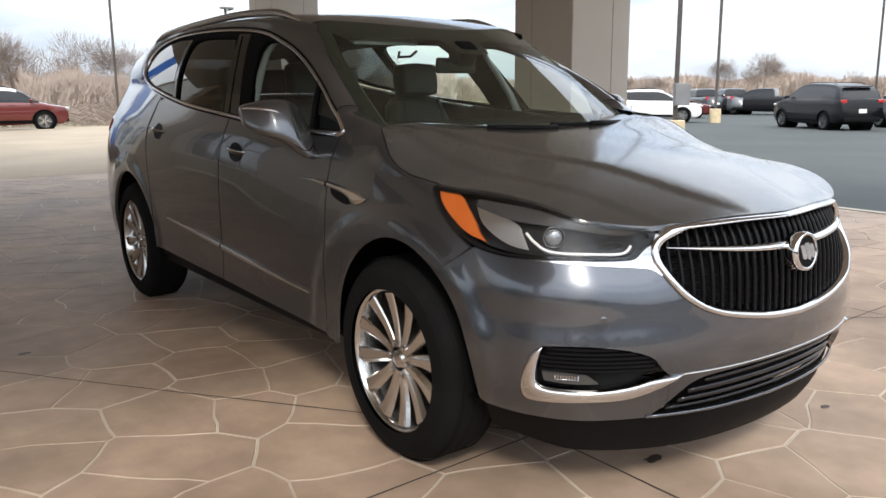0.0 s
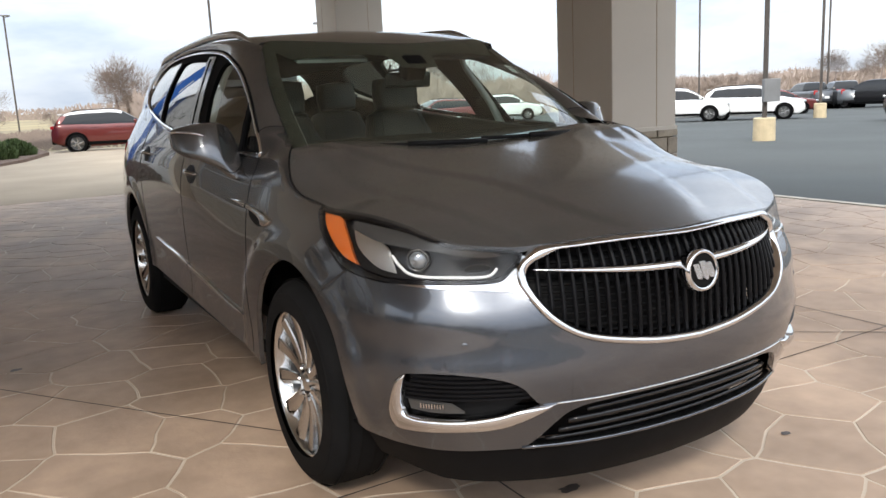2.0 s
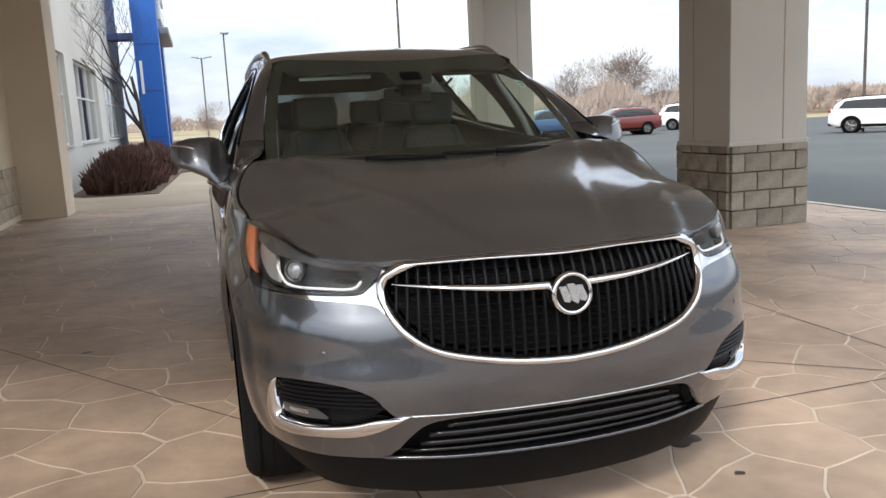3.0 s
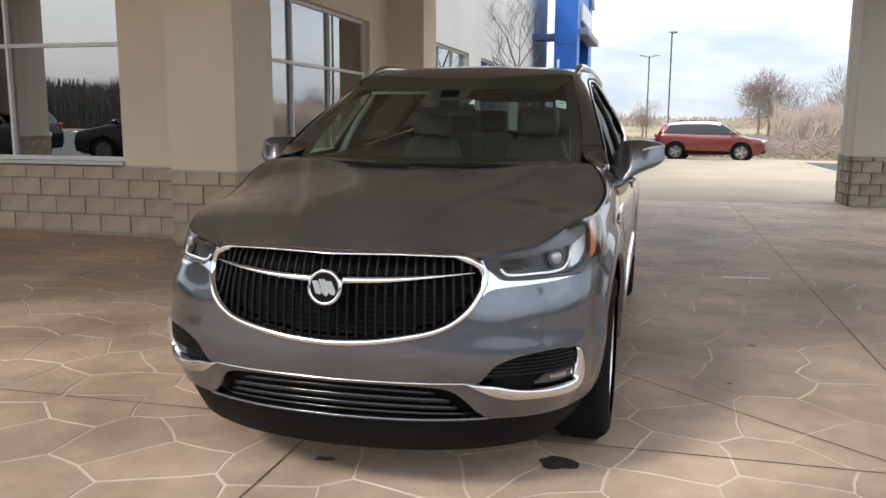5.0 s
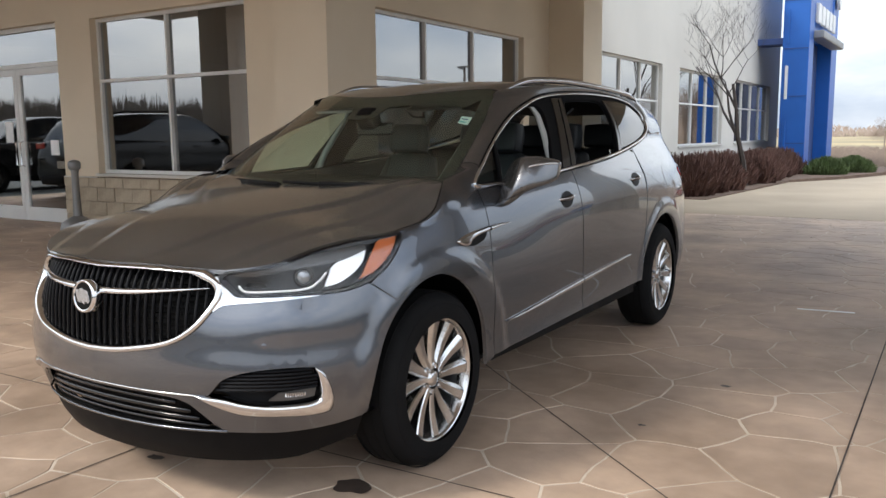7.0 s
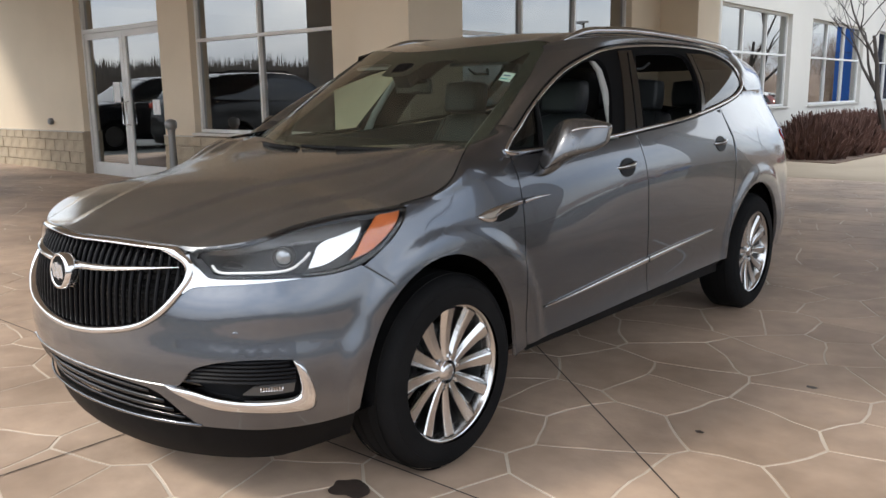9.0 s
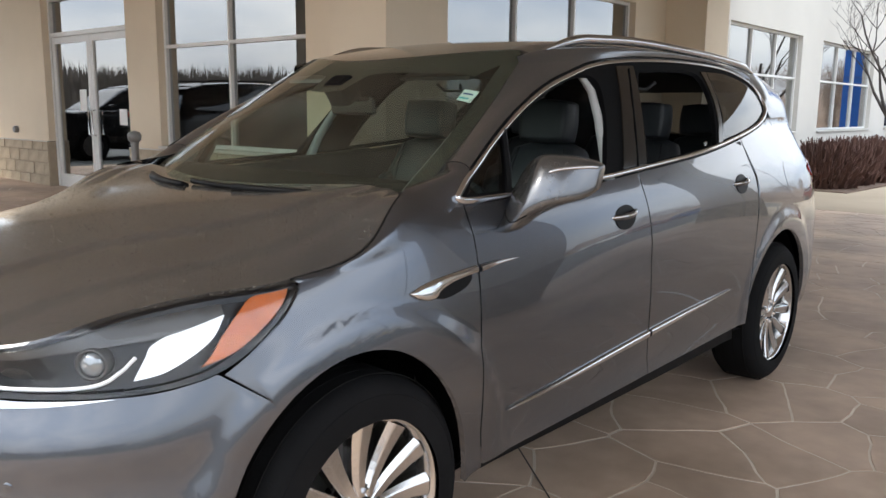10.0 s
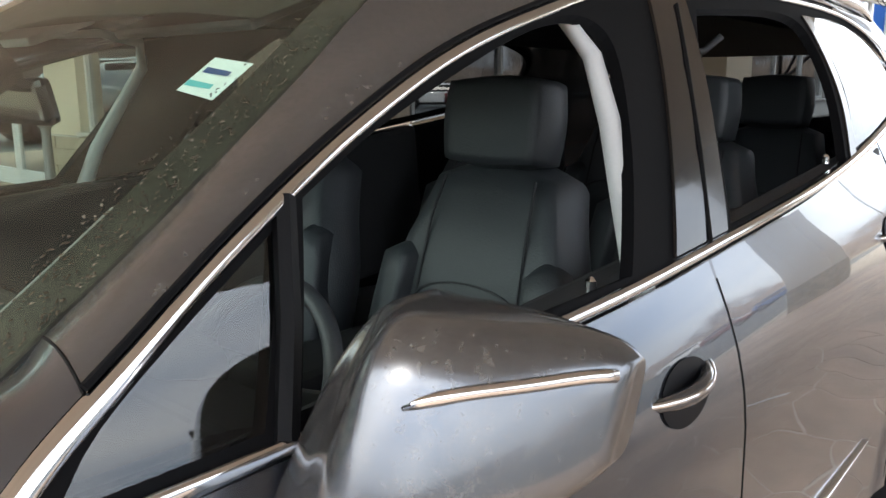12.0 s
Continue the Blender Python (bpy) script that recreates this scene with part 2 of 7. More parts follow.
M_BLOCK = mat("split_face_block", (0.40, 0.325, 0.235), 0.9, 0, 0.14, 5, 0.16, 40, 0.004, 22, tint=(0.43, 0.36, 0.265), rand=0.05)
M_BLOCKG = mat("grey_split_face_block", (0.235, 0.20, 0.155), 0.9, 0, 0.2, 5, 0.2, 40, 0.004, 22, tint=(0.30, 0.265, 0.21), rand=0.16)
M_MORTAR = mat("mortar", (0.38, 0.31, 0.23), 0.9, 0, 0.1, 6, 0.1)
M_SILLST = mat("smooth_stone_course", (0.46, 0.41, 0.34), 0.8, 0, 0.15, 3, 0.12, 50, 0.001, rand=0.05)
M_ALU = mat("white_aluminium_frame", (0.72, 0.72, 0.70), 0.4, 0, 0.05, 2, 0.04)
M_WINDOW = clear_glass("window_glass", (0.35, 0.37, 0.37), 0.32)
# Near-black for every inner surface: the dimness indoors is put into the colour.
M_ROOM = mat("room_painted_dim", (0.05, 0.05, 0.05), 0.9)
M_SOFFIT = mat("canopy_soffit", (0.42, 0.38, 0.33), 0.85, 0, 0.05, 0.8, 0.04)
M_BLUE = mat("blue_metal_cladding", (0.010, 0.10, 0.40), 0.4, 0.1, 0.1, 0.7, 0.05)
M_POLE = mat("bronze_pole", (0.10, 0.085, 0.075), 0.5, 0.4)
M_LAMPGREY = mat("grey_lamp_metal", (0.25, 0.25, 0.25), 0.45, 0.5)
M_BASEC = mat("yellowish_concrete_base", (0.58, 0.47, 0.30), 0.9, 0, 0.12, 4, 0.1)
M_GRASS = mat("dry_grass", (0.20, 0.155, 0.095), 0.95, 0, 0.25, 0.06, 0.2, 1.2, tint=(0.27, 0.22, 0.115))
M_TWIG = mat("bare_twigs", (0.24, 0.19, 0.16), 0.9, 0, 0.2, 0.3, 0.1)
M_TWIGR = mat("reddish_twigs", (0.12, 0.062, 0.048), 0.9, 0, 0.2, 2, 0.2)
M_BARK = mat("grey_bark", (0.055, 0.045, 0.04), 0.9, 0, 0.2, 8, 0.2)
M_NEEDLE = mat("juniper_green", (0.075, 0.11, 0.035), 0.8, 0, 0.3, 3, 0.2)
M_MULCH = mat("bark_mulch", (0.13, 0.085, 0.06), 0.95, 0, 0.25, 6, 0.3, 50, 0.01)
M_FARWOOD = mat("far_woods", (0.34, 0.275, 0.235), 0.95, 0, 0.3, 0.08, 0.2, 0.9)

# ---- mesh helpers ----
from mathutils.geometry import delaunay_2d_cdt


def finish(name, me, material, parent=None, label="", smooth=False):
    ob = new(name, me)
    if material:
        me.materials.append(material)
    if parent:
        ob.parent = parent
    if label:
        tagged(ob, label)
    if smooth:
        me.shade_smooth()
    return ob


def part(name, bm, material, parent=None, label="", smooth=False):
    """Links a bmesh as one mesh object under a thing or under a part."""
    me = bpy.data.meshes.new(name)
    bm.normal_update()
    bm.to_mesh(me)
    bm.free()
    return finish(name, me, material, parent, label, smooth)


def thing(name, label, category, m=None, group="", kind=""):
    """An empty at a thing's base, that parents its parts."""
    ob = tagged(new(name), label, category, group, kind)
    if m:
        ob.matrix_basis = m
    return ob


def structure(ob, label, category="structure"):
    return tagged(ob, label, category, kind="structure")


def add_box(bm, c, size, rot=None, bevel=0.0, taper=None):
    """A box into bm: centre, size, optional turn, rounded edges, and a scale of its top in x and y."""
    g = bmesh.ops.create_cube(bm, size=1.0)
    vs = g["verts"]
    for v in vs:
        k = taper if taper and v.co.z > 0 else (1, 1)
        v.co = Vector((v.co.x * size[0] * k[0], v.co.y * size[1] * k[1], v.co.z * size[2]))
    if bevel:
        es = list({e for v in vs for e in v.link_edges})
        r = bmesh.ops.bevel(bm, geom=es, offset=bevel, segments=2, affect="EDGES", profile=0.6)
        vs = list({v for v in vs if v.is_valid} | set(r["verts"]))
    m = Matrix.Translation(c) @ (rot.to_4x4() if rot else Matrix())
    bmesh.ops.transform(bm, matrix=m, verts=vs)
    return vs


def box(c, size, rot=None, bevel=0.0, taper=None):
    bm = bmesh.new()
    add_box(bm, c, size, rot, bevel, taper)
    return bm


def add_tube(bm, pts, r, n=8, closed=False, flat=1.0, radii=None):
    """A round bar along points."""
    pts = [Vector(p) for p in pts]
    rings = []
    k = len(pts)
    up = Vector((0, 0, 1))
    for i, p in enumerate(pts):
        a = pts[(i - 1) % k] if closed or i else p
        b = pts[(i + 1) % k] if closed or i < k - 1 else p
        t = (b - a).normalized()
        u = t.cross(up)
        if u.length < 1e-3:
            u = t.cross(Vector((1, 0, 0)))
        u.normalize()
        w = u.cross(t)
        q = radii[i] if radii else r
        rings.append([bm.verts.new(p + q * (math.cos(2 * math.pi * j / n) * u * flat + math.sin(2 * math.pi * j / n) * w)) for j in range(n)])
    for i in range(k if closed else k - 1):
        a, b = rings[i], rings[(i + 1) % k]
        for j in range(n):
            bm.faces.new((a[j], a[(j + 1) % n], b[(j + 1) % n], b[j]))
    if not closed:
        bm.faces.new(rings[0][::-1])
        bm.faces.new(rings[-1])


def tube(pts, r, n=8, closed=False, flat=1.0, radii=None):
    bm = bmesh.new()
    add_tube(bm, pts, r, n, closed, flat, radii)
    bmesh.ops.recalc_face_normals(bm, faces=bm.faces)
    return bm


def lathe(profile, n=32, axis="x"):
    """A turned body: profile of (along the axis, radius)."""
    bm = bmesh.new()
    rings = []
    for a, r in profile:
        ring = []
        for j in range(n):
            c, s = r * math.cos(2 * math.pi * j / n), r * math.sin(2 * math.pi * j / n)
            ring.append(bm.verts.new((a, c, s) if axis == "x" else (c, s, a)))
        rings.append(ring)
    for a, b in zip(rings, rings[1:]):
        for j in range(n):
            bm.faces.new((a[j], a[(j + 1) % n], b[(j + 1) % n], b[j]))
    bmesh.ops.recalc_face_normals(bm, faces=bm.faces)
    return bm


def prism(outline, lo, hi, plane="xy", bevel=0.0):
    """A flat outline given thickness from lo to hi across its plane."""
    bm = bmesh.new()
    put = {"xy": lambda a, b, c: (a, b, c), "yz": lambda a, b, c: (c, a, b), "xz": lambda a, b, c: (a, c, b)}[plane]
    lower = [bm.verts.new(put(a, b, lo)) for a, b in outline]
    upper = [bm.verts.new(put(a, b, hi)) for a, b in outline]
    bm.faces.new(lower[::-1])
    bm.faces.new(upper)
    k = len(outline)
    for i in range(k):
        bm.faces.new((lower[i], lower[(i + 1) % k], upper[(i + 1) % k], upper[i]))
    bmesh.ops.recalc_face_normals(bm, faces=bm.faces)
    if bevel:
        bmesh.ops.bevel(bm, geom=list(bm.edges), offset=bevel, segments=2, affect="EDGES")
    return bm


def closed_curve(ps, per=6):
    """A smooth closed outline through ps; a point given three values with a third of 1 stays a corner."""
    n = len(ps)
    out = []
    for i in range(n):
        a, b, c, d = ps[i - 1], ps[i], ps[(i + 1) % n], ps[(i + 2) % n]
        if len(b) > 2:
            a = (2 * b[0] - c[0], 2 * b[1] - c[1])
        if len(c) > 2:
            d = (2 * c[0] - b[0], 2 * c[1] - b[1])
        for k in range(per):
            out.append(catmull([a[:2], b[:2], c[:2], d[:2]], 1 + k / per))
    return out


def open_curve(ps, per=6):
    return [catmull(ps, k / per) for k in range(per * (len(ps) - 1) + 1)]


def inside(p, poly):
    x, y = p
    hit = False
    for (ax, ay), (bx, by) in zip(poly, poly[1:] + poly[:1]):
        if (ay > y) != (by > y) and x < (bx - ax) * (y - ay) / (by - ay) + ax:
            hit = not hit
    return hit


def edge_gap(p, poly):
    x, y = p
    best = 9.0
    for (ax, ay), (bx, by) in zip(poly, poly[1:] + poly[:1]):
        dx, dy = bx - ax, by - ay
        q = dx * dx + dy * dy
        t = min(max(((x - ax) * dx + (y - ay) * dy) / q, 0), 1) if q else 0
        best = min(best, (x - ax - t * dx) ** 2 + (y - ay - t * dy) ** 2)
    return math.sqrt(best)


def skin(outline, fn, step=0.05, holes=(), depth=0.012, push=0.0, flip=False):
    """A panel cut by a flat outline out of a curved surface fn(u, v, push), with folded-in edges of the given depth.
    Returns vertices, faces and a normal for each vertex."""
    loops = [list(outline)] + [list(h) for h in holes]
    flat, segs = [], []
    for lp in loops:
        k = len(flat)
        flat += [tuple(p[:2]) for p in lp]
        segs += [(k + i, k + (i + 1) % len(lp)) for i in range(len(lp))]
    us, vs = [p[0] for p in loops[0]], [p[1] for p in loops[0]]
    u, row = min(us) + step / 2, 0
    while u < max(us):
        v = min(vs) + (step / 2 if row % 2 else step)
        while v < max(vs):
            if inside((u, v), loops[0]) and not any(inside((u, v), h) for h in loops[1:]) and all(edge_gap((u, v), lp) > step * 0.45 for lp in loops):
                flat.append((u, v))
            v += step
        u += step * 0.87
        row += 1
    co, _, tris, _, _, _ = delaunay_2d_cdt([Vector(p) for p in flat], segs, [], 0, 1e-7)
    keep = []
    for t in tris:
        c = (sum(co[i][0] for i in t) / 3, sum(co[i][1] for i in t) / 3)
        if inside(c, loops[0]) and not any(inside(c, h) for h in loops[1:]):
            keep.append(tuple(t))
    e = 0.004
    pos, nor = [], []
    for p in co:
        a, b = p[0], p[1]
        q = Vector(fn(a, b, push))
        du = Vector(fn(a + e, b, push)) - Vector(fn(a - e, b, push))
        dv = Vector(fn(a, b + e, push)) - Vector(fn(a, b - e, push))
        n = du.cross(dv).normalized()
        pos.append(q)
        nor.append(-n if flip else n)
    faces = [t if (pos[t[1]] - pos[t[0]]).cross(pos[t[2]] - pos[t[0]]).dot(nor[t[0]]) > 0 else t[::-1] for t in keep]
    used = {}
    for t in faces:
        for a, b in zip(t, t[1:] + t[:1]):
            used[(a, b)] = used.get((a, b), 0) + 1
    rim = [(a, b) for a, b in used if (b, a) not in used]
    if depth:
        ring, low = {}, {}
        for a, b in rim:
            for i in (a, b):
                if i not in ring:
                    ring[i], low[i] = len(pos), len(pos) + 1
                    pos += [pos[i], pos[i] - nor[i] * depth]
                    nor += [nor[i], nor[i]]
            faces.append((ring[b], ring[a], low[a], low[b]))
    return pos, faces, nor


def skin_mesh(name, pieces, material, parent=None, label=""):
    """One smooth mesh object of one or more pieces from skin()."""
    pos, faces, nor = [], [], []
    for p, f, n in pieces:
        k = len(pos)
        pos += p
        nor += n
        faces += [tuple(i + k for i in t) for t in f]
    me = bpy.data.meshes.new(name)
    me.from_pydata([tuple(p) for p in pos], [], faces)
    me.shade_smooth()
    me.normals_split_custom_set_from_vertices([tuple(n) for n in nor])
    return finish(name, me, material, parent, label)


def mirrored(piece):
    """The same piece on the other side of x = 0."""
    p, f, n = piece
    return [Vector((-q.x, q.y, q.z)) for q in p], [t[::-1] for t in f], [Vector((-q.x, q.y, q.z)) for q in n]


def loft(curves, material, name, parent=None, label="", smooth=True):
    """A surface through rows of points of equal number."""
    bm = bmesh.new()
    rows = [[bm.verts.new(p) for p in c] for c in curves]
    for a, b in zip(rows, rows[1:]):
        for i in range(len(a) - 1):
            bm.faces.new((a[i], a[i + 1], b[i + 1], b[i]))
    bmesh.ops.recalc_face_normals(bm, faces=bm.faces)
    return part(name, bm, material, parent, label, smooth)


def ground_z(x, y):
    """The gentle fall of the forecourt: away from the wall, towards the road."""
    return 0.012 * min(12.0, max(0.0, -x - 1.5)) - 0.006 * min(32.0, max(0.0, y - 4.0)) - 0.015 * min(40.0, max(0.0, x - 6.0))

# ---- ground ----
def sheet(name, xs, ys, dz, material, label, category):
    bm = bmesh.new()
    vs = [[bm.verts.new((x, y, ground_z(x, y) + dz)) for y in ys] for x in xs]
    for i in range(len(xs) - 1):
        for j in range(len(ys) - 1):
            bm.faces.new((vs[i][j], vs[i + 1][j], vs[i + 1][j + 1], vs[i][j + 1]))
    return structure(part(name, bm, material), label, category)


def slab(name, xs, ys, top, thick, material, label, category):
    """A paved slab with a real edge all round."""
    bm = bmesh.new()
    up = [[bm.verts.new((x, y, ground_z(x, y) + top)) for y in ys] for x in xs]
    for i in range(len(xs) - 1):
        for j in range(len(ys) - 1):
            bm.faces.new((up[i][j], up[i + 1][j], up[i + 1][j + 1], up[i][j + 1]))
    r = bmesh.ops.extrude_edge_only(bm, edges=[e for e in bm.edges if e.is_boundary])
    for v in r["geom"]:
        if isinstance(v, bmesh.types.BMVert):
            v.co.z -= thick
    bmesh.ops.recalc_face_normals(bm, faces=bm.faces)
    return structure(part(name, bm, material), label, category)


FAR = [-1500, -400, -120, -60, -13.5, -1.5, 3, 6, 12, 33, 46, 60, 120, 400, 1500]
sheet("ground", FAR, [-1500, -400, -120, -60, -20, 4, 12, 24, 36, 60, 120, 400, 2500], -0.16, M_GRASS, "dry yellow grass field reaching to the horizon", "ground")
sheet("road", [-60, -13.5, -1.5, 3, 6, 12, 33, 46, 75], [-70, -20, 4, 12, 24, 32.6], -0.065, M_ASPH, "worn grey-green asphalt car park", "road")
sheet("road_far", [13, 33, 46, 75], [32.6, 36, 48, 62], -0.066, M_ASPH, "worn asphalt of the far car park", "road")
slab("pavement_far", [-8, 3, 12], [33.2, 35.4], -0.04, 0.12, M_CONC, "pale concrete walk along the edge of the car park", "pavement")
apron = slab("pavement_apron", [-3.9, -1.5, 0, 3, 6.42], [12.32, 16, 20, 26, 32.6], 0.0, 0.09, M_CONC, "smooth tan concrete apron in the open", "pavement")
floor = slab("floor", [-15.6, -13.5, -10, -6, -3, -1.5, 0, 3, 6.45], [-8.5, -4, 0, 4, 8, 12.3], -0.0018, 0.09, M_JOINT, "stamped concrete floor with pale flagstone joints", "floor")
kerb = slab("trim_kerb", [6.46, 6.58], [-8.5, -4, 0, 4, 8, 12.3, 16, 24, 31], 0.01, 0.09, M_SILLST, "low concrete kerb between paving and asphalt", "kerb")

# ---- walls ----
WALL_Y, WALL_X, CEIL = 4.68, -3.95, 4.7


def wall_boxes(name, boxes, material, label):
    bm = bmesh.new()
    for (x0, x1), (y0, y1), (z0, z1) in boxes:
        add_box(bm, ((x0 + x1) / 2, (y0 + y1) / 2, (z0 + z1) / 2), (x1 - x0, y1 - y0, z1 - z0))
    return structure(part(name, bm, material), label, "wall")


Y0, Y1 = WALL_Y, WALL_Y + 0.32
wall_n = wall_boxes("wall_north", [((-8.94, -8.10), (Y0, Y1), (0.87, CEIL)), ((-16.5, -11.66), (Y0, Y1), (0.87, CEIL)), ((-4.94, -4.04), (Y0, Y1), (0.87, CEIL)),
                                   ((-8.10, -4.94), (Y0, Y1), (3.17, CEIL)), ((-11.66, -8.94), (Y0, Y1), (3.2, CEIL)), ((-8.10, -4.94), (Y0, Y1), (0.87, 0.92))],
                    M_STUCCO, "beige stucco wall of the showroom under the canopy")
X0, X1 = WALL_X - 0.32, WALL_X
wall_e = wall_boxes("wall_east", [((X0, X1), (5.15, 5.35), (0.87, CEIL)), ((X0, X1), (10.46, 11.5), (0.87, CEIL)), ((X0, X1), (5.35, 10.46), (3.14, CEIL)), ((X0, X1), (5.35, 10.46), (0.87, 0.92)),
                                  ((X0, X1), (5.15, 11.5), (-0.1, 0.87))], M_STUCCO, "beige stucco wall beside the drive")
pilaster_a = wall_boxes("wall_pilaster", [((-4.04, -3.24), (4.25, 5.15), (0.87, CEIL))], M_STUCCO, "beige stucco pilaster at the corner of the building")
pilaster_b = wall_boxes("wall_pilaster_far", [((-4.05, -3.25), (11.5, 12.4), (-0.1, CEIL + 0.9))], M_STUCCO, "beige stucco pilaster beside the white wall")
Z6, WH = 6.9, [(14.2, 18.4), (19.9, 24.7), (26.4, 32.2)]
wb = [((X0, X1), (12.4, 34.0), (3.2, Z6)), ((X0, X1), (12.4, 34.0), (-0.3, 1.05))]
for a, b in zip([12.4] + [w[1] for w in WH], [w[0] for w in WH] + [34.0]):
    wb.append(((X0, X1), (a, b), (1.05, 3.2)))
wb += [((-16.0, X0), (33.68, 34.0), (-0.3, Z6))]
wall_w = wall_boxes("wall_white", wb, M_STUCCOW, "tall off-white stucco wall of the showroom")
bm = box(((X0 + X1) / 2 + 0.03, 23.2, Z6 + 0.08), (0.5, 21.8, 0.16))
structure(part("trim_parapet", bm, M_STUCCOW), "off-white parapet cap on the tall wall", "parapet")
wall_boxes("wall_room", [((-16.4, -16.0), (4.9, 33.8), (0, CEIL)), ((-16.0, -4.4), (33.3, 33.6), (0, CEIL))], M_ROOM, "inner walls of the showroom with indoor dimness painted in")
structure(part("floor_room", box((-10.2, 19.3, 0.02), (12, 28.6, 0.08)), M_ROOM), "showroom floor with indoor dimness painted in", "floor")
structure(part("ceiling_room", box((-10.2, 19.3, 3.6), (11.6, 28.5, 0.06)), M_ROOM), "showroom ceiling with indoor dimness painted in", "ceiling")

# raised and grooved trims on the stucco
for nm, c, size in (("trim_strip", (-4.38, WALL_Y - 0.012, 2.62), (0.2, 0.024, 3.46)), ("trim_flashing", (-4.49, WALL_Y - 0.02, 0.862), (0.9, 0.04, 0.014)),
                    ("trim_flashing_left", (-14.15, WALL_Y - 0.02, 0.862), (4.98, 0.04, 0.014)), ("trim_flashing_mid", (-8.52, WALL_Y - 0.02, 0.862), (0.84, 0.04, 0.014)),
                    ("trim_flashing_pilaster", (-3.64, 4.235, 0.862), (0.84, 0.03, 0.014)), ("trim_flashing_side", (-3.225, 4.7, 0.862), (0.03, 0.9, 0.014))):
    structure(part(nm, box(c, size, bevel=0.003), M_STUCCOW if "flash" in nm else M_STUCCO), "narrow raised stucco trim on the wall", "trim")
# canopy over the drive
ceiling = prism([(-16.5, -3.2), (6.1, -3.2), (6.1, 13.3), (-3.3, 13.3), (-3.3, 12.38), (-3.92, 12.38), (-3.92, 5.1), (-16.5, 5.1)], CEIL, CEIL + 1.0)
structure(part("ceiling", ceiling, M_SOFFIT), "beige canopy roof over the drive-through", "ceiling")


def block_face(parent, axis, fixed, u0, u1, z0, courses, out, material, length=0.41, name="stone_block"):
    """Courses of split-faced blocks on one face: u runs along the wall; out is the way it faces."""
    z = z0
    for k, h in enumerate(courses):
        n = max(1, round((u1 - u0) / length))
        w = (u1 - u0) / n
        edges = [u0 + w * i for i in range(n + 1)]
        if k % 2 and n > 1:
            edges = [u0] + [u0 + w * (i + 0.5) for i in range(n)] + [u1]
        for a, b in zip(edges, edges[1:]):
            key = (axis, round(b - a, 3), round(h, 3), material.name)
            if key not in BLOCKS:
                s = (b - a - 0.012, 0.09, h - 0.012) if axis == "y" else (0.09, b - a - 0.012, h - 0.012)
                bk = box((0, 0, 0), s, bevel=0.006)
                me = bpy.data.meshes.new(name)
                bk.to_mesh(me)
                bk.free()
                me.materials.append(material)
                BLOCKS[key] = me
            ob = new(name, BLOCKS[key])
            ob.parent = parent
            jig = random.uniform(-0.006, 0.006)
            c, d = (a + b) / 2, fixed + out * (-0.030 + jig)
            ob.location = (c, d, z + h / 2) if axis == "y" else (d, c, z + h / 2)
        z += h


BLOCKS = {}
COURSES = [0.21, 0.21, 0.21, 0.15]


def window(name, m, w, h, us, zs, label, bar=0.05, deep=0.14):
    """A framed window in an opening: local x along the wall, y into it."""
    win = structure(thing(name, label, "window", m), label, "window")
    bm = bmesh.new()
    for u in (bar / 2, w - bar / 2):
        add_box(bm, (u, deep, h / 2), (bar, 0.07, h), bevel=0.004)
    for z in (bar / 2, h - bar / 2):
        add_box(bm, (w / 2, deep, z), (w - 2 * bar, 0.066, bar), bevel=0.004)
    part("window_frame", bm, M_ALU, win)
    us, zs = [bar] + list(us) + [w - bar], [bar] + list(zs) + [h - bar]
    for u in us[1:-1]:
        part("mullion", box((u, deep - 0.004, h / 2), (bar * 0.8, 0.075, h - 2 * bar), bevel=0.004), M_ALU, win)
    for z in zs[1:-1]:
        part("transom", box((w / 2, deep - 0.002, z), (w - 2 * bar, 0.07, bar * 0.9), bevel=0.004), M_ALU, win)
    for a, b in zip(us, us[1:]):
        for c, d in zip(zs, zs[1:]):
            p = part("pane", box(((a + b) / 2, deep + 0.012, (c + d) / 2), (b - a, 0.008, d - c)), M_WINDOW, win)
            p.visible_shadow = False
    part("window_sill", box((w / 2, 0.03, -0.02), (w + 0.04, 0.16, 0.04), bevel=0.006), M_STUCCOW, win)
    return win


window("window_1", pose(-8.10, WALL_Y, 0.92), 3.16, 2.25, [1.54], [1.355], "large showroom window with white frame")
window("window_2", pose(WALL_X, 5.35, 0.92, 0, 0, 90), 5.11, 2.22, [0.7, 2.1, 3.5], [1.31], "long showroom window with white mullions")
for k, (a, b) in enumerate(WH):
    n = round((b - a) / 1.4)
    window("window_%d" % (k + 3), pose(WALL_X, a, 1.05, 0, 0, 90), b - a, 2.15, [(b - a) * i / n for i in range(1, n)], [1.2], "dark showroom window in the white wall")

# entrance door
DL, DR = -11.66, -8.94
door = structure(thing("door_1", "white aluminium double glass entrance door with transom", "door", pose(DL, WALL_Y, ground_z(-10, 4.68))), "white aluminium double glass entrance door with transom", "door")
dw = DR - DL
bm = bmesh.new()
for u in (0.03, dw - 0.03):
    add_box(bm, (u, 0.16, 1.55), (0.06, 0.1, 3.1), bevel=0.004)
for z in (2.50, 3.07):
    add_box(bm, (dw / 2, 0.16, z), (dw - 0.12, 0.098, 0.07), bevel=0.004)
part("door_frame", bm, M_ALU, door)
part("transom_pane", box((dw / 2, 0.17, 2.785), (dw - 0.12, 0.01, 0.5)), M_WINDOW, door).visible_shadow = False
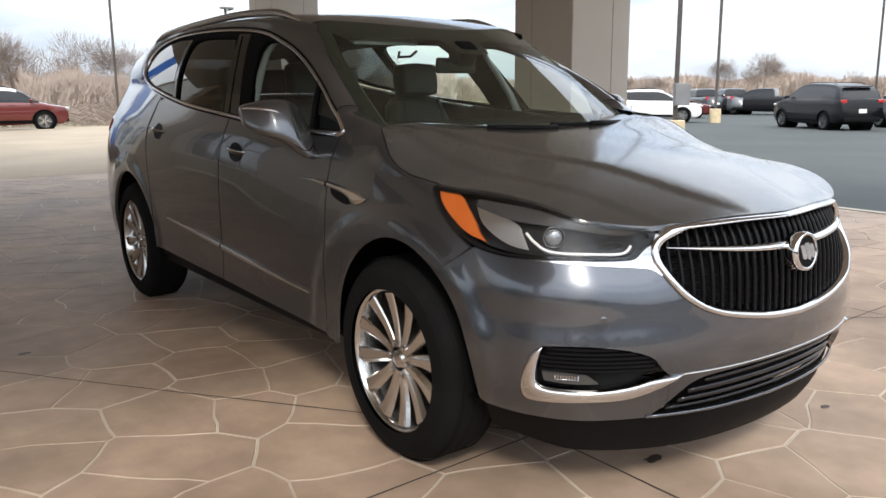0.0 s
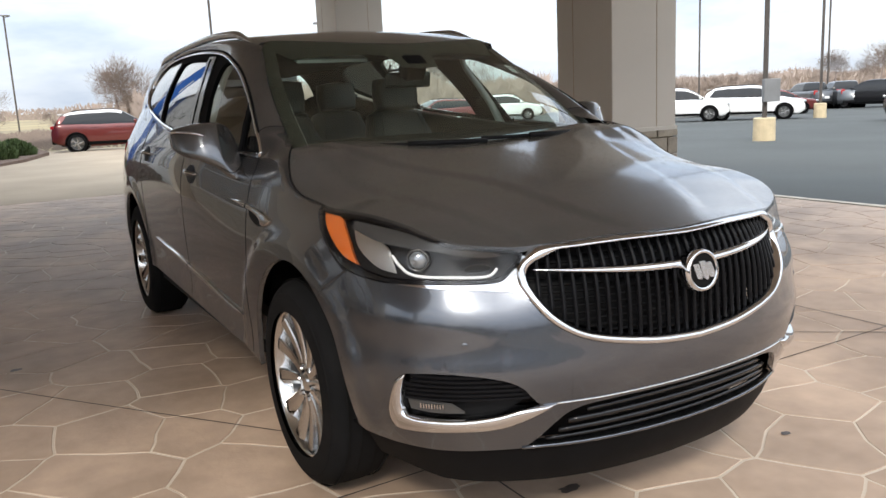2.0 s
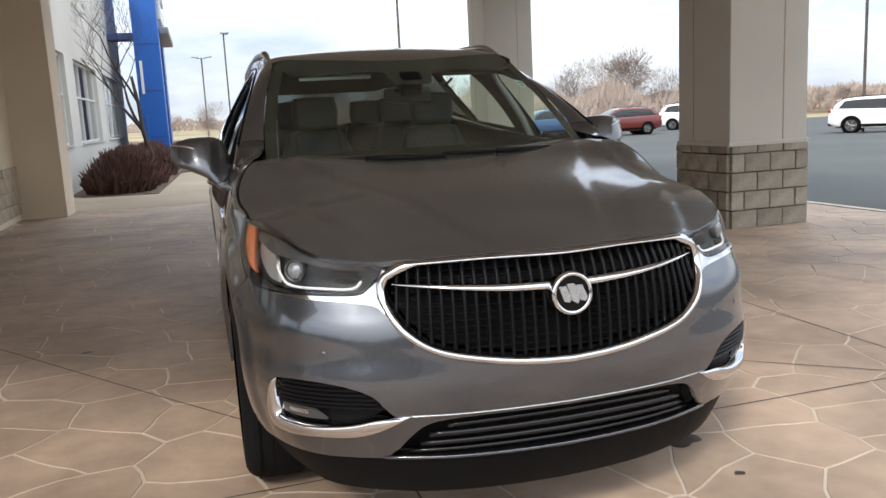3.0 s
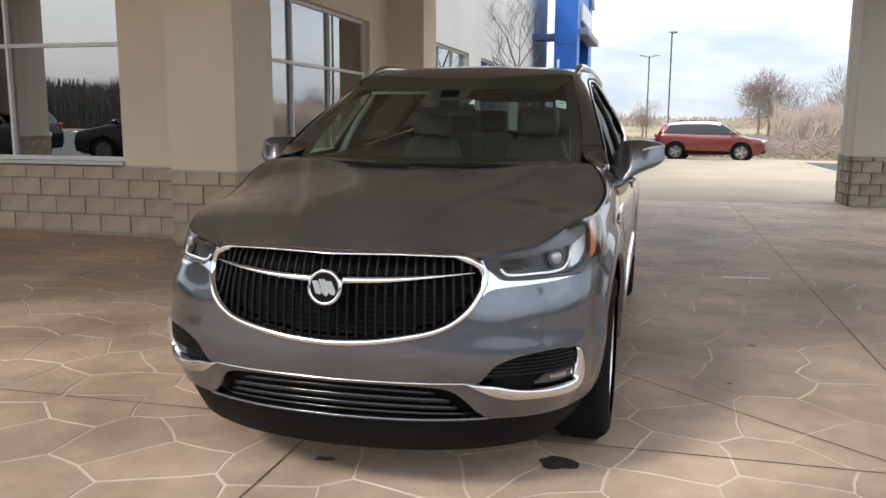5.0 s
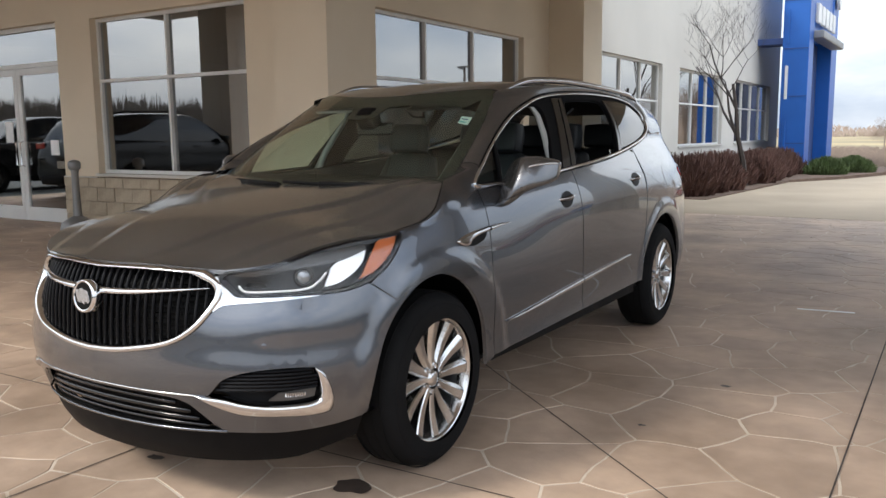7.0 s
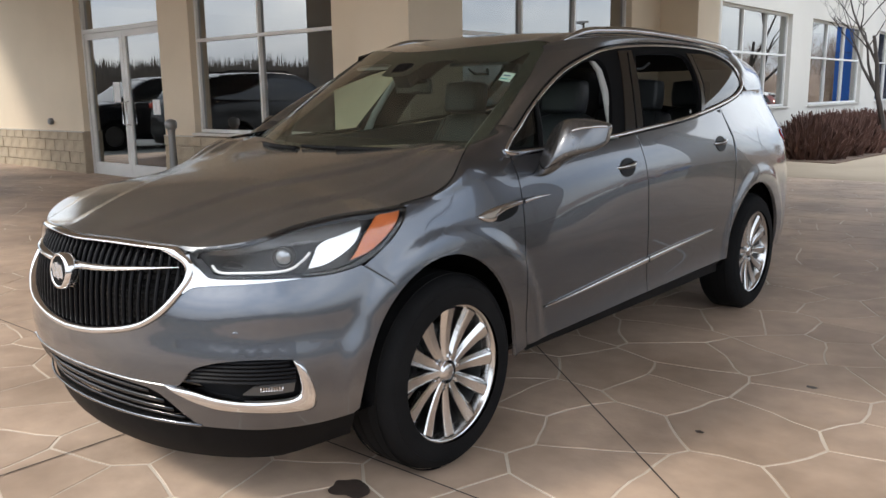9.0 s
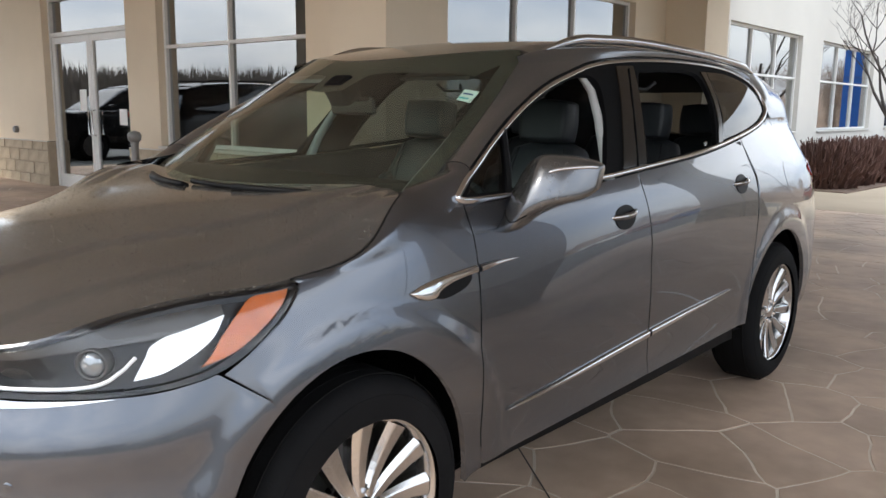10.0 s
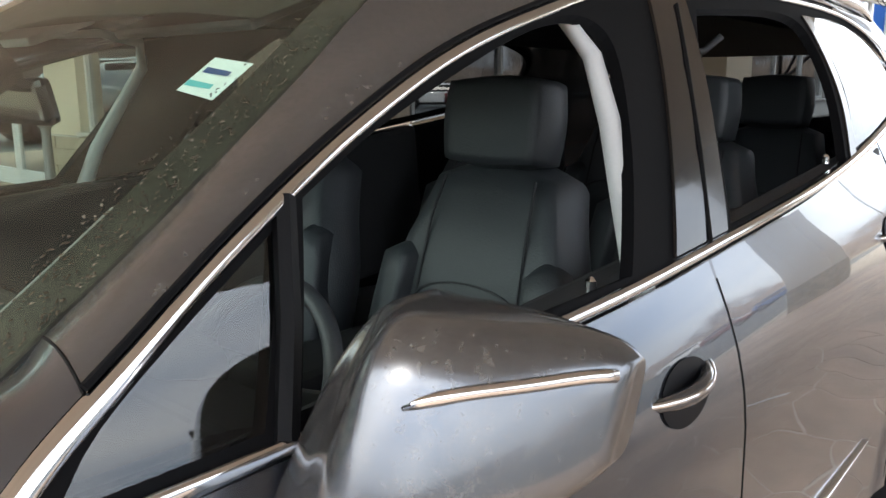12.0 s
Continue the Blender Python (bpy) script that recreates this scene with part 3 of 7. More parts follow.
for k in (0, 1):
    a = 0.065 + k * (dw / 2 - 0.06)
    b = a + dw / 2 - 0.072
    bm = bmesh.new()
    for u in (a + 0.05, b - 0.05):
        add_box(bm, (u, 0.15, 1.235), (0.1, 0.05, 2.45), bevel=0.004)
    for z, hh in ((0.12, 0.22), (2.41, 0.1)):
        add_box(bm, ((a + b) / 2, 0.15, z), (b - a - 0.2, 0.048, hh), bevel=0.004)
    leaf = part("door_leaf", bm, M_ALU, door)
    part("pane", box(((a + b) / 2, 0.155, 1.295), (b - a - 0.2, 0.01, 2.13)), M_WINDOW, leaf).visible_shadow = False
    u = b - 0.06 if k == 0 else a + 0.06
    part("pull_handle", tube([(u, 0.125, 0.9), (u, 0.07, 0.92), (u, 0.07, 1.28), (u, 0.125, 1.3)], 0.014), M_CHROME, leaf, "chrome pull handle")
    part("notice", box(((a + b) / 2 + (0.3 if k == 0 else 0.25), 0.146, 1.45 - 0.25 * k), (0.22, 0.002, 0.34 - 0.1 * k)), M_WHITE, leaf, "white paper notice behind the glass")
wall_bell = thing("wall_hydrant_cap", "small grey metal cap on the stucco wall", "wall fitting", pose(-12.9, WALL_Y, 1.04))
part("cap", lathe([(-0.07, 0.001), (-0.07, 0.05), (-0.05, 0.06), (0, 0.06)], 16, "z"), M_LAMPGREY, wall_bell).matrix_basis = pose(0, 0, 0, -90, 0, 0)


# ---- columns of the canopy ----
def column(name, x, y, size, label):
    col = structure(thing(name, label, "column", pose(x, y, ground_z(x, y))), label, "column")
    h = size / 2
    part("shaft", box((0, 0, 2.84), (size, size, 3.95), bevel=0.012), M_STUCCOG, col)
    for a, b in ((0, -1), (0, 1), (-1, 0), (1, 0)):
        part("groove", box((a * (h - 0.002) + (0.18 if b else 0), b * (h - 0.002) + (0.18 if a else 0), 2.84), (0.012, 0.012, 3.93)), M_MORTAR, col)
    part("cap_course", box((0, 0, 0.9), (size + 0.03, size + 0.03, 0.05), bevel=0.01), M_STUCCOG, col)
    part("core", box((0, 0, 0.43), (size - 0.04, size - 0.04, 0.9)), M_BLOCKG, col)
    for ax, fx, o in (("y", -h, -1), ("y", h, 1), ("x", -h, -1), ("x", h, 1)):
        block_face(col, ax, fx + o * 0.02, -h, h, 0.0, [0.20, 0.20, 0.20, 0.20, 0.085], o, M_BLOCKG, size / 3)
    return col


column("column_a", 4.78, 4.70, 0.96, "grey-beige stucco canopy column on a stone block base")
column("column_b", 4.88, 12.50, 0.98, "grey-beige stucco canopy column on a stone block base")
column("column_c", -13.1, -2.4, 1.0, "grey-beige stucco canopy column reflected in the windows")

# stone base under the walls
wall_stone = wall_boxes("wall_stone_base", [((-8.94, -4.04), (WALL_Y - 0.01, Y1), (-0.1, 0.86)), ((-16.5, -11.66), (WALL_Y - 0.01, Y1), (-0.1, 0.86)), ((-4.03, -3.25), (4.26, 5.14), (-0.1, 0.86))],
                        M_MORTAR, "low split-faced stone base of the showroom wall")
block_face(wall_stone, "y", WALL_Y - 0.02, -8.94, -4.05, 0.08, COURSES, -1, M_BLOCK)
block_face(wall_stone, "y", WALL_Y - 0.02, -15.6, -11.66, 0.08, COURSES, -1, M_BLOCK)
block_face(wall_stone, "y", 4.25, -4.04, -3.24, 0.08, COURSES, -1, M_BLOCK)
block_face(wall_stone, "x", -3.24, 4.25, 5.15, 0.08, COURSES, 1, M_BLOCK)
block_face(wall_stone, "x", WALL_X + 0.02, 5.15, 11.5, 0.08, COURSES, 1, M_BLOCK)

# ---- stamped flagstones ----
flag_rng = random.Random(7)
SEEDS = []
gx = -15.9
row = 0
while gx < 7.2:
    gy = -9.2 + (0.225 if row % 2 else 0)
    while gy < 13:
        SEEDS.append((gx + flag_rng.uniform(-0.18, 0.18), gy + flag_rng.uniform(-0.18, 0.18)))
        gy += 0.45
    gx += 0.41
    row += 1


def clip_half(poly, px, py, nx, ny):
    out = []
    for (ax, ay), (bx, by) in zip(poly, poly[1:] + poly[:1]):
        da, db = (ax - px) * nx + (ay - py) * ny, (bx - px) * nx + (by - py) * ny
        if da <= 0:
            out.append((ax, ay))
        if da * db < 0:
            t = da / (da - db)
            out.append((ax + t * (bx - ax), ay + t * (by - ay)))
    return out


def warp(x, y):
    a = noise.noise_vector(Vector((x * 1.7, y * 1.7, 0.3)))
    b = noise.noise_vector(Vector((x * 6, y * 6, 1.3)))
    return x + 0.07 * a.x + 0.018 * b.x, y + 0.07 * a.y + 0.018 * b.y


def flagstones():
    cells = []
    near = {}
    for q in SEEDS:
        near.setdefault((int(q[0] // 1.0), int(q[1] // 1.0)), []).append(q)
    for i, (sx, sy) in enumerate(SEEDS):
        if sx < -4 and sy > 4.9:
            continue
        poly = [(sx - 1, sy - 1), (sx + 1, sy - 1), (sx + 1, sy + 1), (sx - 1, sy + 1)]
        bx, by = int(sx // 1.0), int(sy // 1.0)
        for qx, qy in [q for dx in (-1, 0, 1) for dy in (-1, 0, 1) for q in near.get((bx + dx, by + dy), ())]:
            if (qx, qy) != (sx, sy):
                d = math.hypot(qx - sx, qy - sy)
                poly = clip_half(poly, (sx + qx) / 2 - 0.0050 * (qx - sx) / d, (sy + qy) / 2 - 0.0050 * (qy - sy) / d, (qx - sx) / d, (qy - sy) / d)
                if not poly:
                    break
        for px, py, nx, ny in ((-15.5, 0, -1, 0), (6.42, 0, 1, 0), (0, -8.45, 0, -1), (0, 12.28, 0, 1)):
            if poly:
                poly = clip_half(poly, px, py, nx, ny)
        if len(poly) < 3:
            continue
        ring = []
        for (ax, ay), (bx, by) in zip(poly, poly[1:] + poly[:1]):
            k = max(1, int(math.hypot(bx - ax, by - ay) / 0.09))
            ring += [warp(ax + (bx - ax) * j / k, ay + (by - ay) * j / k) for j in range(k)]
        cells.append(((sx, sy), ring))
    cells.sort(key=lambda c: math.hypot(c[0][0] - 0.6, c[0][1] - 0.4))
    joined = []
    for k, ((sx, sy), ring) in enumerate(cells):
        dz = flag_rng.uniform(0, 0.0012)
        top = [(sx + (x - sx) * 0.99, sy + (y - sy) * 0.99, ground_z(x, y) + dz) for x, y in ring]
        low = [(x, y, ground_z(x, y) - 0.004) for x, y in ring]
        n = len(ring)
        if k < 300:
            me = bpy.data.meshes.new("flagstone")
            me.from_pydata(top + low, [], [tuple(range(n))] + [(i, n + i, n + (i + 1) % n, (i + 1) % n) for i in range(n)])
            ob = finish("flagstone", me, M_STONE, floor)
        else:
            joined.append((top, low))
    pos, faces = [], []
    for top, low in joined:
        k, n = len(pos), len(top)
        pos += top + low
        faces += [tuple(k + i for i in range(n))] + [(k + i, k + n + i, k + n + (i + 1) % n, k + (i + 1) % n) for i in range(n)]
    me = bpy.data.meshes.new("flagstones_far")
    me.from_pydata(pos, [], faces)
    ob = finish("flagstones_far", me, M_STONE, floor)
    tagged(ob, kind="stuff")


def saw_cut(a, b, w=0.0075):
    """A thin sawn joint across the paving."""
    n = 10
    bm = bmesh.new()
    d = Vector((b[0] - a[0], b[1] - a[1]))
    s = Vector((-d.y, d.x)).normalized() * w / 2
    rows = []
    for i in range(n + 1):
        x, y = a[0] + d.x * i / n, a[1] + d.y * i / n
        z = ground_z(x, y) + 0.0035
        rows.append([bm.verts.new((x - s.x, y - s.y, z)), bm.verts.new((x + s.x, y + s.y, z))])
    for p, q in zip(rows, rows[1:]):
        bm.faces.new((p[0], p[1], q[1], q[0]))
    part("saw_cut", bm, M_CUT, floor)


for a, b in (((2.475, -6.0), (2.41, 12.2)), ((-6.0, -0.40), (-0.365, -0.185)), ((-0.365, -0.185), (6.3, -0.07)), ((-0.365, -0.185), (-0.34, -7.5)), ((2.45, -0.29), (-0.4, 2.07)), ((-3.4, 3.9), (-0.365, -0.185))):
    saw_cut(a, b)


def blotch(name, x, y, r, label, squash=0.7, seed=1, material=None):
    """A flat dark stain on the paving."""
    rr = random.Random(seed)
    waves = [(k, rr.uniform(0.02, 0.10), rr.uniform(0, 6.3)) for k in (2, 3, 4, 5, 7)]
    bm = bmesh.new()
    ring = []
    for a in (2 * math.pi * i / 48 for i in range(48)):
        q = r * (1 + sum(h * math.sin(k * a + ph) for k, h, ph in waves))
        ring.append(bm.verts.new((x + q * math.cos(a), y + q * squash * math.sin(a), ground_z(x, y) + 0.0042)))
    bm.faces.new(ring)
    return tagged(part(name, bm, material or M_SPOT), label, "stain")


blotch("oil_stain", 0.77, -0.40, 0.085, "dark oil stain on the stamped concrete", 0.75, 1)
blotch("oil_stain", -0.19, -0.62, 0.045, "small dark stain on the stamped concrete", 0.5, 2)
blotch("oil_stain", 0.80, -0.75, 0.022, "tiny dark stain on the stamped concrete", 0.7, 3)
blotch("oil_stain", 1.55, 0.9, 0.02, "tiny dark stain on the stamped concrete", 0.7, 4)
blotch("oil_stain", 1.75, 1.75, 0.03, "tiny dark stain on the stamped concrete", 0.6, 5)
blotch("oil_stain", -1.82, 2.2, 0.035, "tiny dark stain on the stamped concrete", 0.6, 6)
mark = part("paint_mark", box((1.95, 4.18, ground_z(1.9, 4.2) + 0.004), (0.42, 0.035, 0.003), Euler((0, 0, 0.12)).to_matrix()), M_WHITE)
tagged(mark, "short white scrape mark on the paving", "paint mark")
# ---- body surfaces of the vehicle: front axle at the origin, nose towards -y ----
def catmull(ps, u):
    """A smooth curve through equally weighted points, u from 0 to len-1."""
    i = min(max(int(u), 0), len(ps) - 2)
    f = u - i
    a, b, c, d = ps[max(i - 1, 0)], ps[i], ps[i + 1], ps[min(i + 2, len(ps) - 1)]
    return tuple(q + 0.5 * f * (r - p + f * (2 * p - 5 * q + 4 * r - e + f * (3 * (q - r) + e - p))) for p, q, r, e in zip(a, b, c, d))


def table(xs, ys, x):
    """Smooth interpolation in a table (monotone-ish cubic)."""
    n = len(xs)
    if x <= xs[0]:
        return ys[0] + (x - xs[0]) * (ys[1] - ys[0]) / (xs[1] - xs[0])
    if x >= xs[-1]:
        return ys[-1] + (x - xs[-1]) * (ys[-1] - ys[-2]) / (xs[-1] - xs[-2])
    i = max(k for k in range(n - 1) if xs[k] <= x)
    h = xs[i + 1] - xs[i]
    f = (x - xs[i]) / h

    def slope(k):
        if k == 0:
            return (ys[1] - ys[0]) / (xs[1] - xs[0])
        if k == n - 1:
            return (ys[-1] - ys[-2]) / (xs[-1] - xs[-2])
        d0, d1 = (ys[k] - ys[k - 1]) / (xs[k] - xs[k - 1]), (ys[k + 1] - ys[k]) / (xs[k + 1] - xs[k])
        return (d0 * (xs[k + 1] - xs[k]) + d1 * (xs[k] - xs[k - 1])) / (xs[k + 1] - xs[k - 1])
    m0, m1 = slope(i) * h, slope(i + 1) * h
    f2, f3 = f * f, f * f * f
    return (2 * f3 - 3 * f2 + 1) * ys[i] + (f3 - 2 * f2 + f) * m0 + (3 * f2 - 2 * f3) * ys[i + 1] + (f3 - f2) * m1


PLAN = [(0.0, -1.03), (0.18, -1.022), (0.36, -0.995), (0.53, -0.94), (0.69, -0.858), (0.806, -0.762), (0.884, -0.635), (0.930, -0.47), (0.953, -0.265),
        (0.965, 0.0), (0.98, 0.35), (0.99, 0.8), (0.995, 1.3), (0.995, 1.9), (0.99, 2.5), (0.98, 3.0), (0.955, 3.45), (0.90, 3.8), (0.74, 4.05), (0.4, 4.15), (0.0, 4.18)]
FINE = [catmull(PLAN, k / 40) for k in range(40 * (len(PLAN) - 1) + 1)]
ARC = [0.0]
for p, q in zip(FINE, FINE[1:]):
    ARC.append(ARC[-1] + math.hypot(q[0] - p[0], q[1] - p[1]))
LEVELS = [0.18, 0.26, 0.34, 0.46, 0.60, 0.67, 0.75, 0.88, 0.97, 1.06, 1.16, 1.26]
STATIONS = [(0.0, [-.13, -.07, -.05, -.02, 0, -.003, -.008, -.028, -.07, -.2, -.3, -.4]),
            (0.42, [-.13, -.077, -.057, -.017, 0, -.010, -.015, -.047, -.10, -.2, -.3, -.4]),
            (0.64, [-.13, -.08, -.06, -.015, 0, -.016, -.026, -.093, -.088, -.16, -.3, -.4]),
            (0.83, [-.135, -.09, -.055, -.012, 0, -.015, -.013, -.070, -.084, -.15, -.28, -.38]),
            (1.05, [-.14, -.10, -.05, -.008, 0, -.014, -.016, -.060, -.085, -.145, -.25, -.36]),
            (1.44, [-.10, -.06, -.02, -.01, 0, -.001, 0, -.012, -.042, -.088, -.18, -.28]),
            (1.78, [-.11, -.055, -.018, -.015, -.005, -.003, -.002, -.008, -.022, -.045, -.09, -.18]),
            (2.15, [-.12, -.05, -.015, -.02, -.01, -.008, -.006, -.012, -.026, -.047, -.090, -.165]),
            (3.05, [-.12, -.05, -.02, -.03, -.025, -.021, -.016, -.014, -.012, -.022, -.050, -.100]),
            (4.15, [-.12, -.05, -.02, -.03, -.025, -.021, -.016, -.014, -.014, -.020, -.045, -.095]),
            (5.15, [-.12, -.06, -.03, -.01, 0, 0, 0, -.002, -.010, -.028, -.062, -.118]),
            (6.60, [-.15, -.08, -.02, 0, 0, 0, 0, -.02, -.04, -.06, -.08, -.12])]


GS, GZ = [0.05 * k - 0.4 for k in range(150)], [0.06 + 0.02 * k for k in range(70)]
RAW = [[table([k for k, _ in STATIONS], [table(LEVELS, r, z) for _, r in STATIONS], abs(s)) for z in GZ] for s in GS]
BELL = [0.06, 0.24, 0.40, 0.24, 0.06]
for _ in range(2):
    RAW = [[sum(w * row[min(max(j + d - 2, 0), 69)] for d, w in enumerate(BELL)) for j in range(70)] for row in RAW]
    RAW = [[sum(w * RAW[min(max(i + d - 2, 0), 149)][j] for d, w in enumerate(BELL)) for j in range(70)] for i in range(150)]


def tuck(s, z):
    """How far the skin stands inside the plan curve, evened out."""
    a, b = min(max((s + 0.4) / 0.05, 1), 147.5), min(max((z - 0.06) / 0.02, 1), 67.5)
    i, j = int(a), int(b)
    f, g = a - i, b - j
    cub = lambda p, q, r, e, t: q + 0.5 * t * (r - p + t * (2 * p - 5 * q + 4 * r - e + t * (3 * (q - r) + e - p)))
    return cub(*[cub(*RAW[i + k][j - 1:j + 3], g) for k in (-1, 0, 1, 2)], f)


def plan_at(s):
    """Point and outward normal on the plan curve, s metres along it from the nose."""
    lo, hi = 0, len(ARC) - 1
    s = min(max(s, 0), ARC[-1])
    while hi - lo > 1:
        mid = (lo + hi) // 2
        lo, hi = (mid, hi) if ARC[mid] <= s else (lo, mid)
    f = (s - ARC[lo]) / (ARC[hi] - ARC[lo])
    a, b = FINE[lo], FINE[hi]
    tx, ty = b[0] - a[0], b[1] - a[1]
    n = math.hypot(tx, ty)
    nx = ty / n * min(1.0, s / 0.08)
    return a[0] + f * tx, a[1] + f * ty, nx, -math.sqrt(1 - nx * nx) if s < 0.08 else -tx / n


def smooth01(a, b, x):
    t = min(max((x - a) / (b - a), 0), 1)
    return t * t * (3 - 2 * t)


def shell(s, z, push=0.0):
    """The body's outer skin below the glass: s along the plan from the nose, z up; push moves it outwards."""
    side = 1 if s >= 0 else -1
    s = abs(s)
    x, y, nx, ny = plan_at(s)
    off = tuck(s, z) + push
    for yc in (0.0, 3.071):
        d = math.hypot(y - yc, z - 0.385)
        q = min(max((0.60 - d) / 0.09, 0), 1)
        off += 0.014 * q * q * q * (q * (6 * q - 15) + 10) * smooth01(0.2, 0.5, z)
    return side * (x + nx * off), y + ny * off, z


def s_of(y):
    """Distance along the plan at which the flank passes y."""
    k = min((k for k in range(len(FINE)) if FINE[k][0] > 0.6), key=lambda k: abs(FINE[k][1] - y))
    return ARC[k]


HOODY, HOODZ = [-1.0, -0.92, -0.75, -0.5, -0.2, 0.1, 0.4], [0.950, 0.975, 1.028, 1.096, 1.154, 1.201, 1.232]


def hood_z(x, y, crown=(0.07, 0.145, 0.10, 0.065, 0.072, 0.088, 0.108, 0.072, -0.024, -0.036)):
    k = table([-1.0, -0.88, -0.78, -0.65, -0.5, -0.38, -0.25, 0.0, 0.2, 0.4], crown, y)
    a = abs(x)
    return table(HOODY, HOODZ, y) - k * a * a - 0.10 * max(0, a - 0.70) ** 2 - 2.0 * max(0, a - 0.79) ** 2 * smooth01(-0.25, -0.05, y) - 0.008 * smooth01(-0.96, -0.72, y) * smooth01(-0.03, 0.03, a - table([-0.95, -0.81, -0.64, -0.42, -0.13, 0.3], [0.14, 0.22, 0.285, 0.35, 0.48, 0.66], y)) - 0.006 * smooth01(-0.025, 0.035, a - table([-0.8, -0.67, -0.37, -0.03, 0.3], [0.52, 0.57, 0.665, 0.72, 0.74], y))


def hood(x, y, push=0.0):
    return x, y, hood_z(x, y) + push


def screen(x, z, push=0.0):
    """The windscreen, over x and z."""
    return x, 0.12 + (z - 1.2) * 1.55 + 0.35 * (z - 1.2) ** 2 + 0.46 * x * x - push * 0.8, z + push * 0.6


ROOFY, ROOFZ = [0.6, 0.85, 1.2, 1.7, 2.4, 3.2, 3.9], [1.53, 1.637, 1.728, 1.772, 1.770, 1.728, 1.64]


def roof(x, y, push=0.0):
    a = abs(x)
    return x, y, table(ROOFY, ROOFZ, y) - 0.07 * a * a - 1.6 * max(0, a - 0.55) ** 2 + push


def glass_x(y, z):
    """Half width of the cabin at its windows."""
    w = table([0.3, 1.3, 2.4, 3.2, 3.9], [0.876, 0.920, 0.922, 0.890, 0.84], y)
    h = max(0.0, z - 1.2)
    return w - 0.36 * h - 0.40 * h * h


def set_back(y):
    """How far the window line lies behind its first plan, along the car."""
    return table([0.36, 0.62, 1.3, 1.6, 2.4, 2.9, 3.2], [0.042, 0.048, 0.075, 0.085, 0.075, 0.05, 0.03], y)


def cabin(y, z, push=0.0, side=1):
    return side * (glass_x(y, z) + push * 0.9), y + set_back(y), z + push * 0.3

# ---- the grey sport utility vehicle ----
suv = thing("sport_utility_vehicle", "dusty dark grey metallic sport utility vehicle with driver-side windows lowered", "car")


def top_seam(s):
    """Height at which the flank meets the bonnet's surface."""
    lo, hi = 0.78, 1.24
    for _ in range(30):
        z = (lo + hi) / 2
        x, y, _z = shell(s, z)
        lo, hi = (z, hi) if z < hood_z(x, y) else (lo, z)
    return lo


AX_F, AX_R, ARCH, HUBZ = 1.610, 4.675, 0.470, 0.385


def arch(sc, a0, a1, n=16, r=ARCH):
    """Wheel opening on the flank: angles in degrees from the rear horizontal, counted upwards."""
    rx = 0.418 if sc == AX_F else 0.462
    return [(sc + rx * math.cos(radians(a0 + (a1 - a0) * i / n)), HUBZ + r * math.sin(radians(a0 + (a1 - a0) * i / n))) for i in range(n + 1)]


def dense(ps, d=0.04):
    out = []
    for (ax, ay), (bx, by) in zip(ps, ps[1:]):
        k = max(1, int(math.hypot(bx - ax, by - ay) / d))
        out += [(ax + (bx - ax) * j / k, ay + (by - ay) * j / k) for j in range(k)]
    return out + [ps[-1]]


def both(name, piece, material, parent=suv, label=""):
    """A panel and its twin on the other flank."""
    skin_mesh(name, [mirrored(piece)], material, parent, label)
    return skin_mesh(name, [piece], material, parent, label)


def even(ps, n, closed=False):
    """n points spread evenly along a flat line."""
    ps = [tuple(p[:2]) for p in ps]
    if closed:
        ps = ps + ps[:1]
    ls = [0.0]
    for a, b in zip(ps, ps[1:]):
        ls.append(ls[-1] + math.hypot(b[0] - a[0], b[1] - a[1]))
    out, k = [], 0
    for i in range(n):
        d = ls[-1] * i / (n if closed else n - 1)
        while k < len(ps) - 2 and ls[k + 1] < d:
            k += 1
        f = min(1.0, (d - ls[k]) / max(1e-9, ls[k + 1] - ls[k]))
        out.append((ps[k][0] + f * (ps[k + 1][0] - ps[k][0]), ps[k][1] + f * (ps[k + 1][1] - ps[k][1])))
    return out


def ridge(name, a_line, b_line, fn, h, lift, material, parent, label="", closed=False, n=64, depth=0.02):
    """A rounded bright bar on the surface fn between two lines, standing h proud."""
    if closed and len(a_line) == len(b_line):
        n = len(a_line)
    else:
        a_line, b_line = even(a_line, n, closed), even(b_line, n, closed)
    bm = bmesh.new()
    rows = []
    for f in (0.0, 0.0, 0.12, 0.3, 0.5, 0.7, 0.88, 1.0, 1.0):
        low = not rows or len(rows) == 8
        rows.append([bm.verts.new(fn(p[0] + f * (q[0] - p[0]), p[1] + f * (q[1] - p[1]), lift - depth if low else lift + h * min(1.0, math.hypot(p[0] - q[0], p[1] - q[1]) / 0.016) * math.sqrt(max(0.0, 4 * f * (1 - f))))) for p, q in zip(a_line, b_line)])
    for p, q in zip(rows, rows[1:]):
        for i in range(n if closed else n - 1):
            bm.faces.new((p[i], p[(i + 1) % n], q[(i + 1) % n], q[i]))
    bmesh.ops.remove_doubles(bm, verts=list(bm.verts), dist=1e-5)
    bmesh.ops.recalc_face_normals(bm, faces=bm.faces)
    return part(name, bm, material, parent, label, True)


def other(fn):
    """The same surface on the other flank."""
    return lambda a, b, push=0.0: fn(-a, b, push)


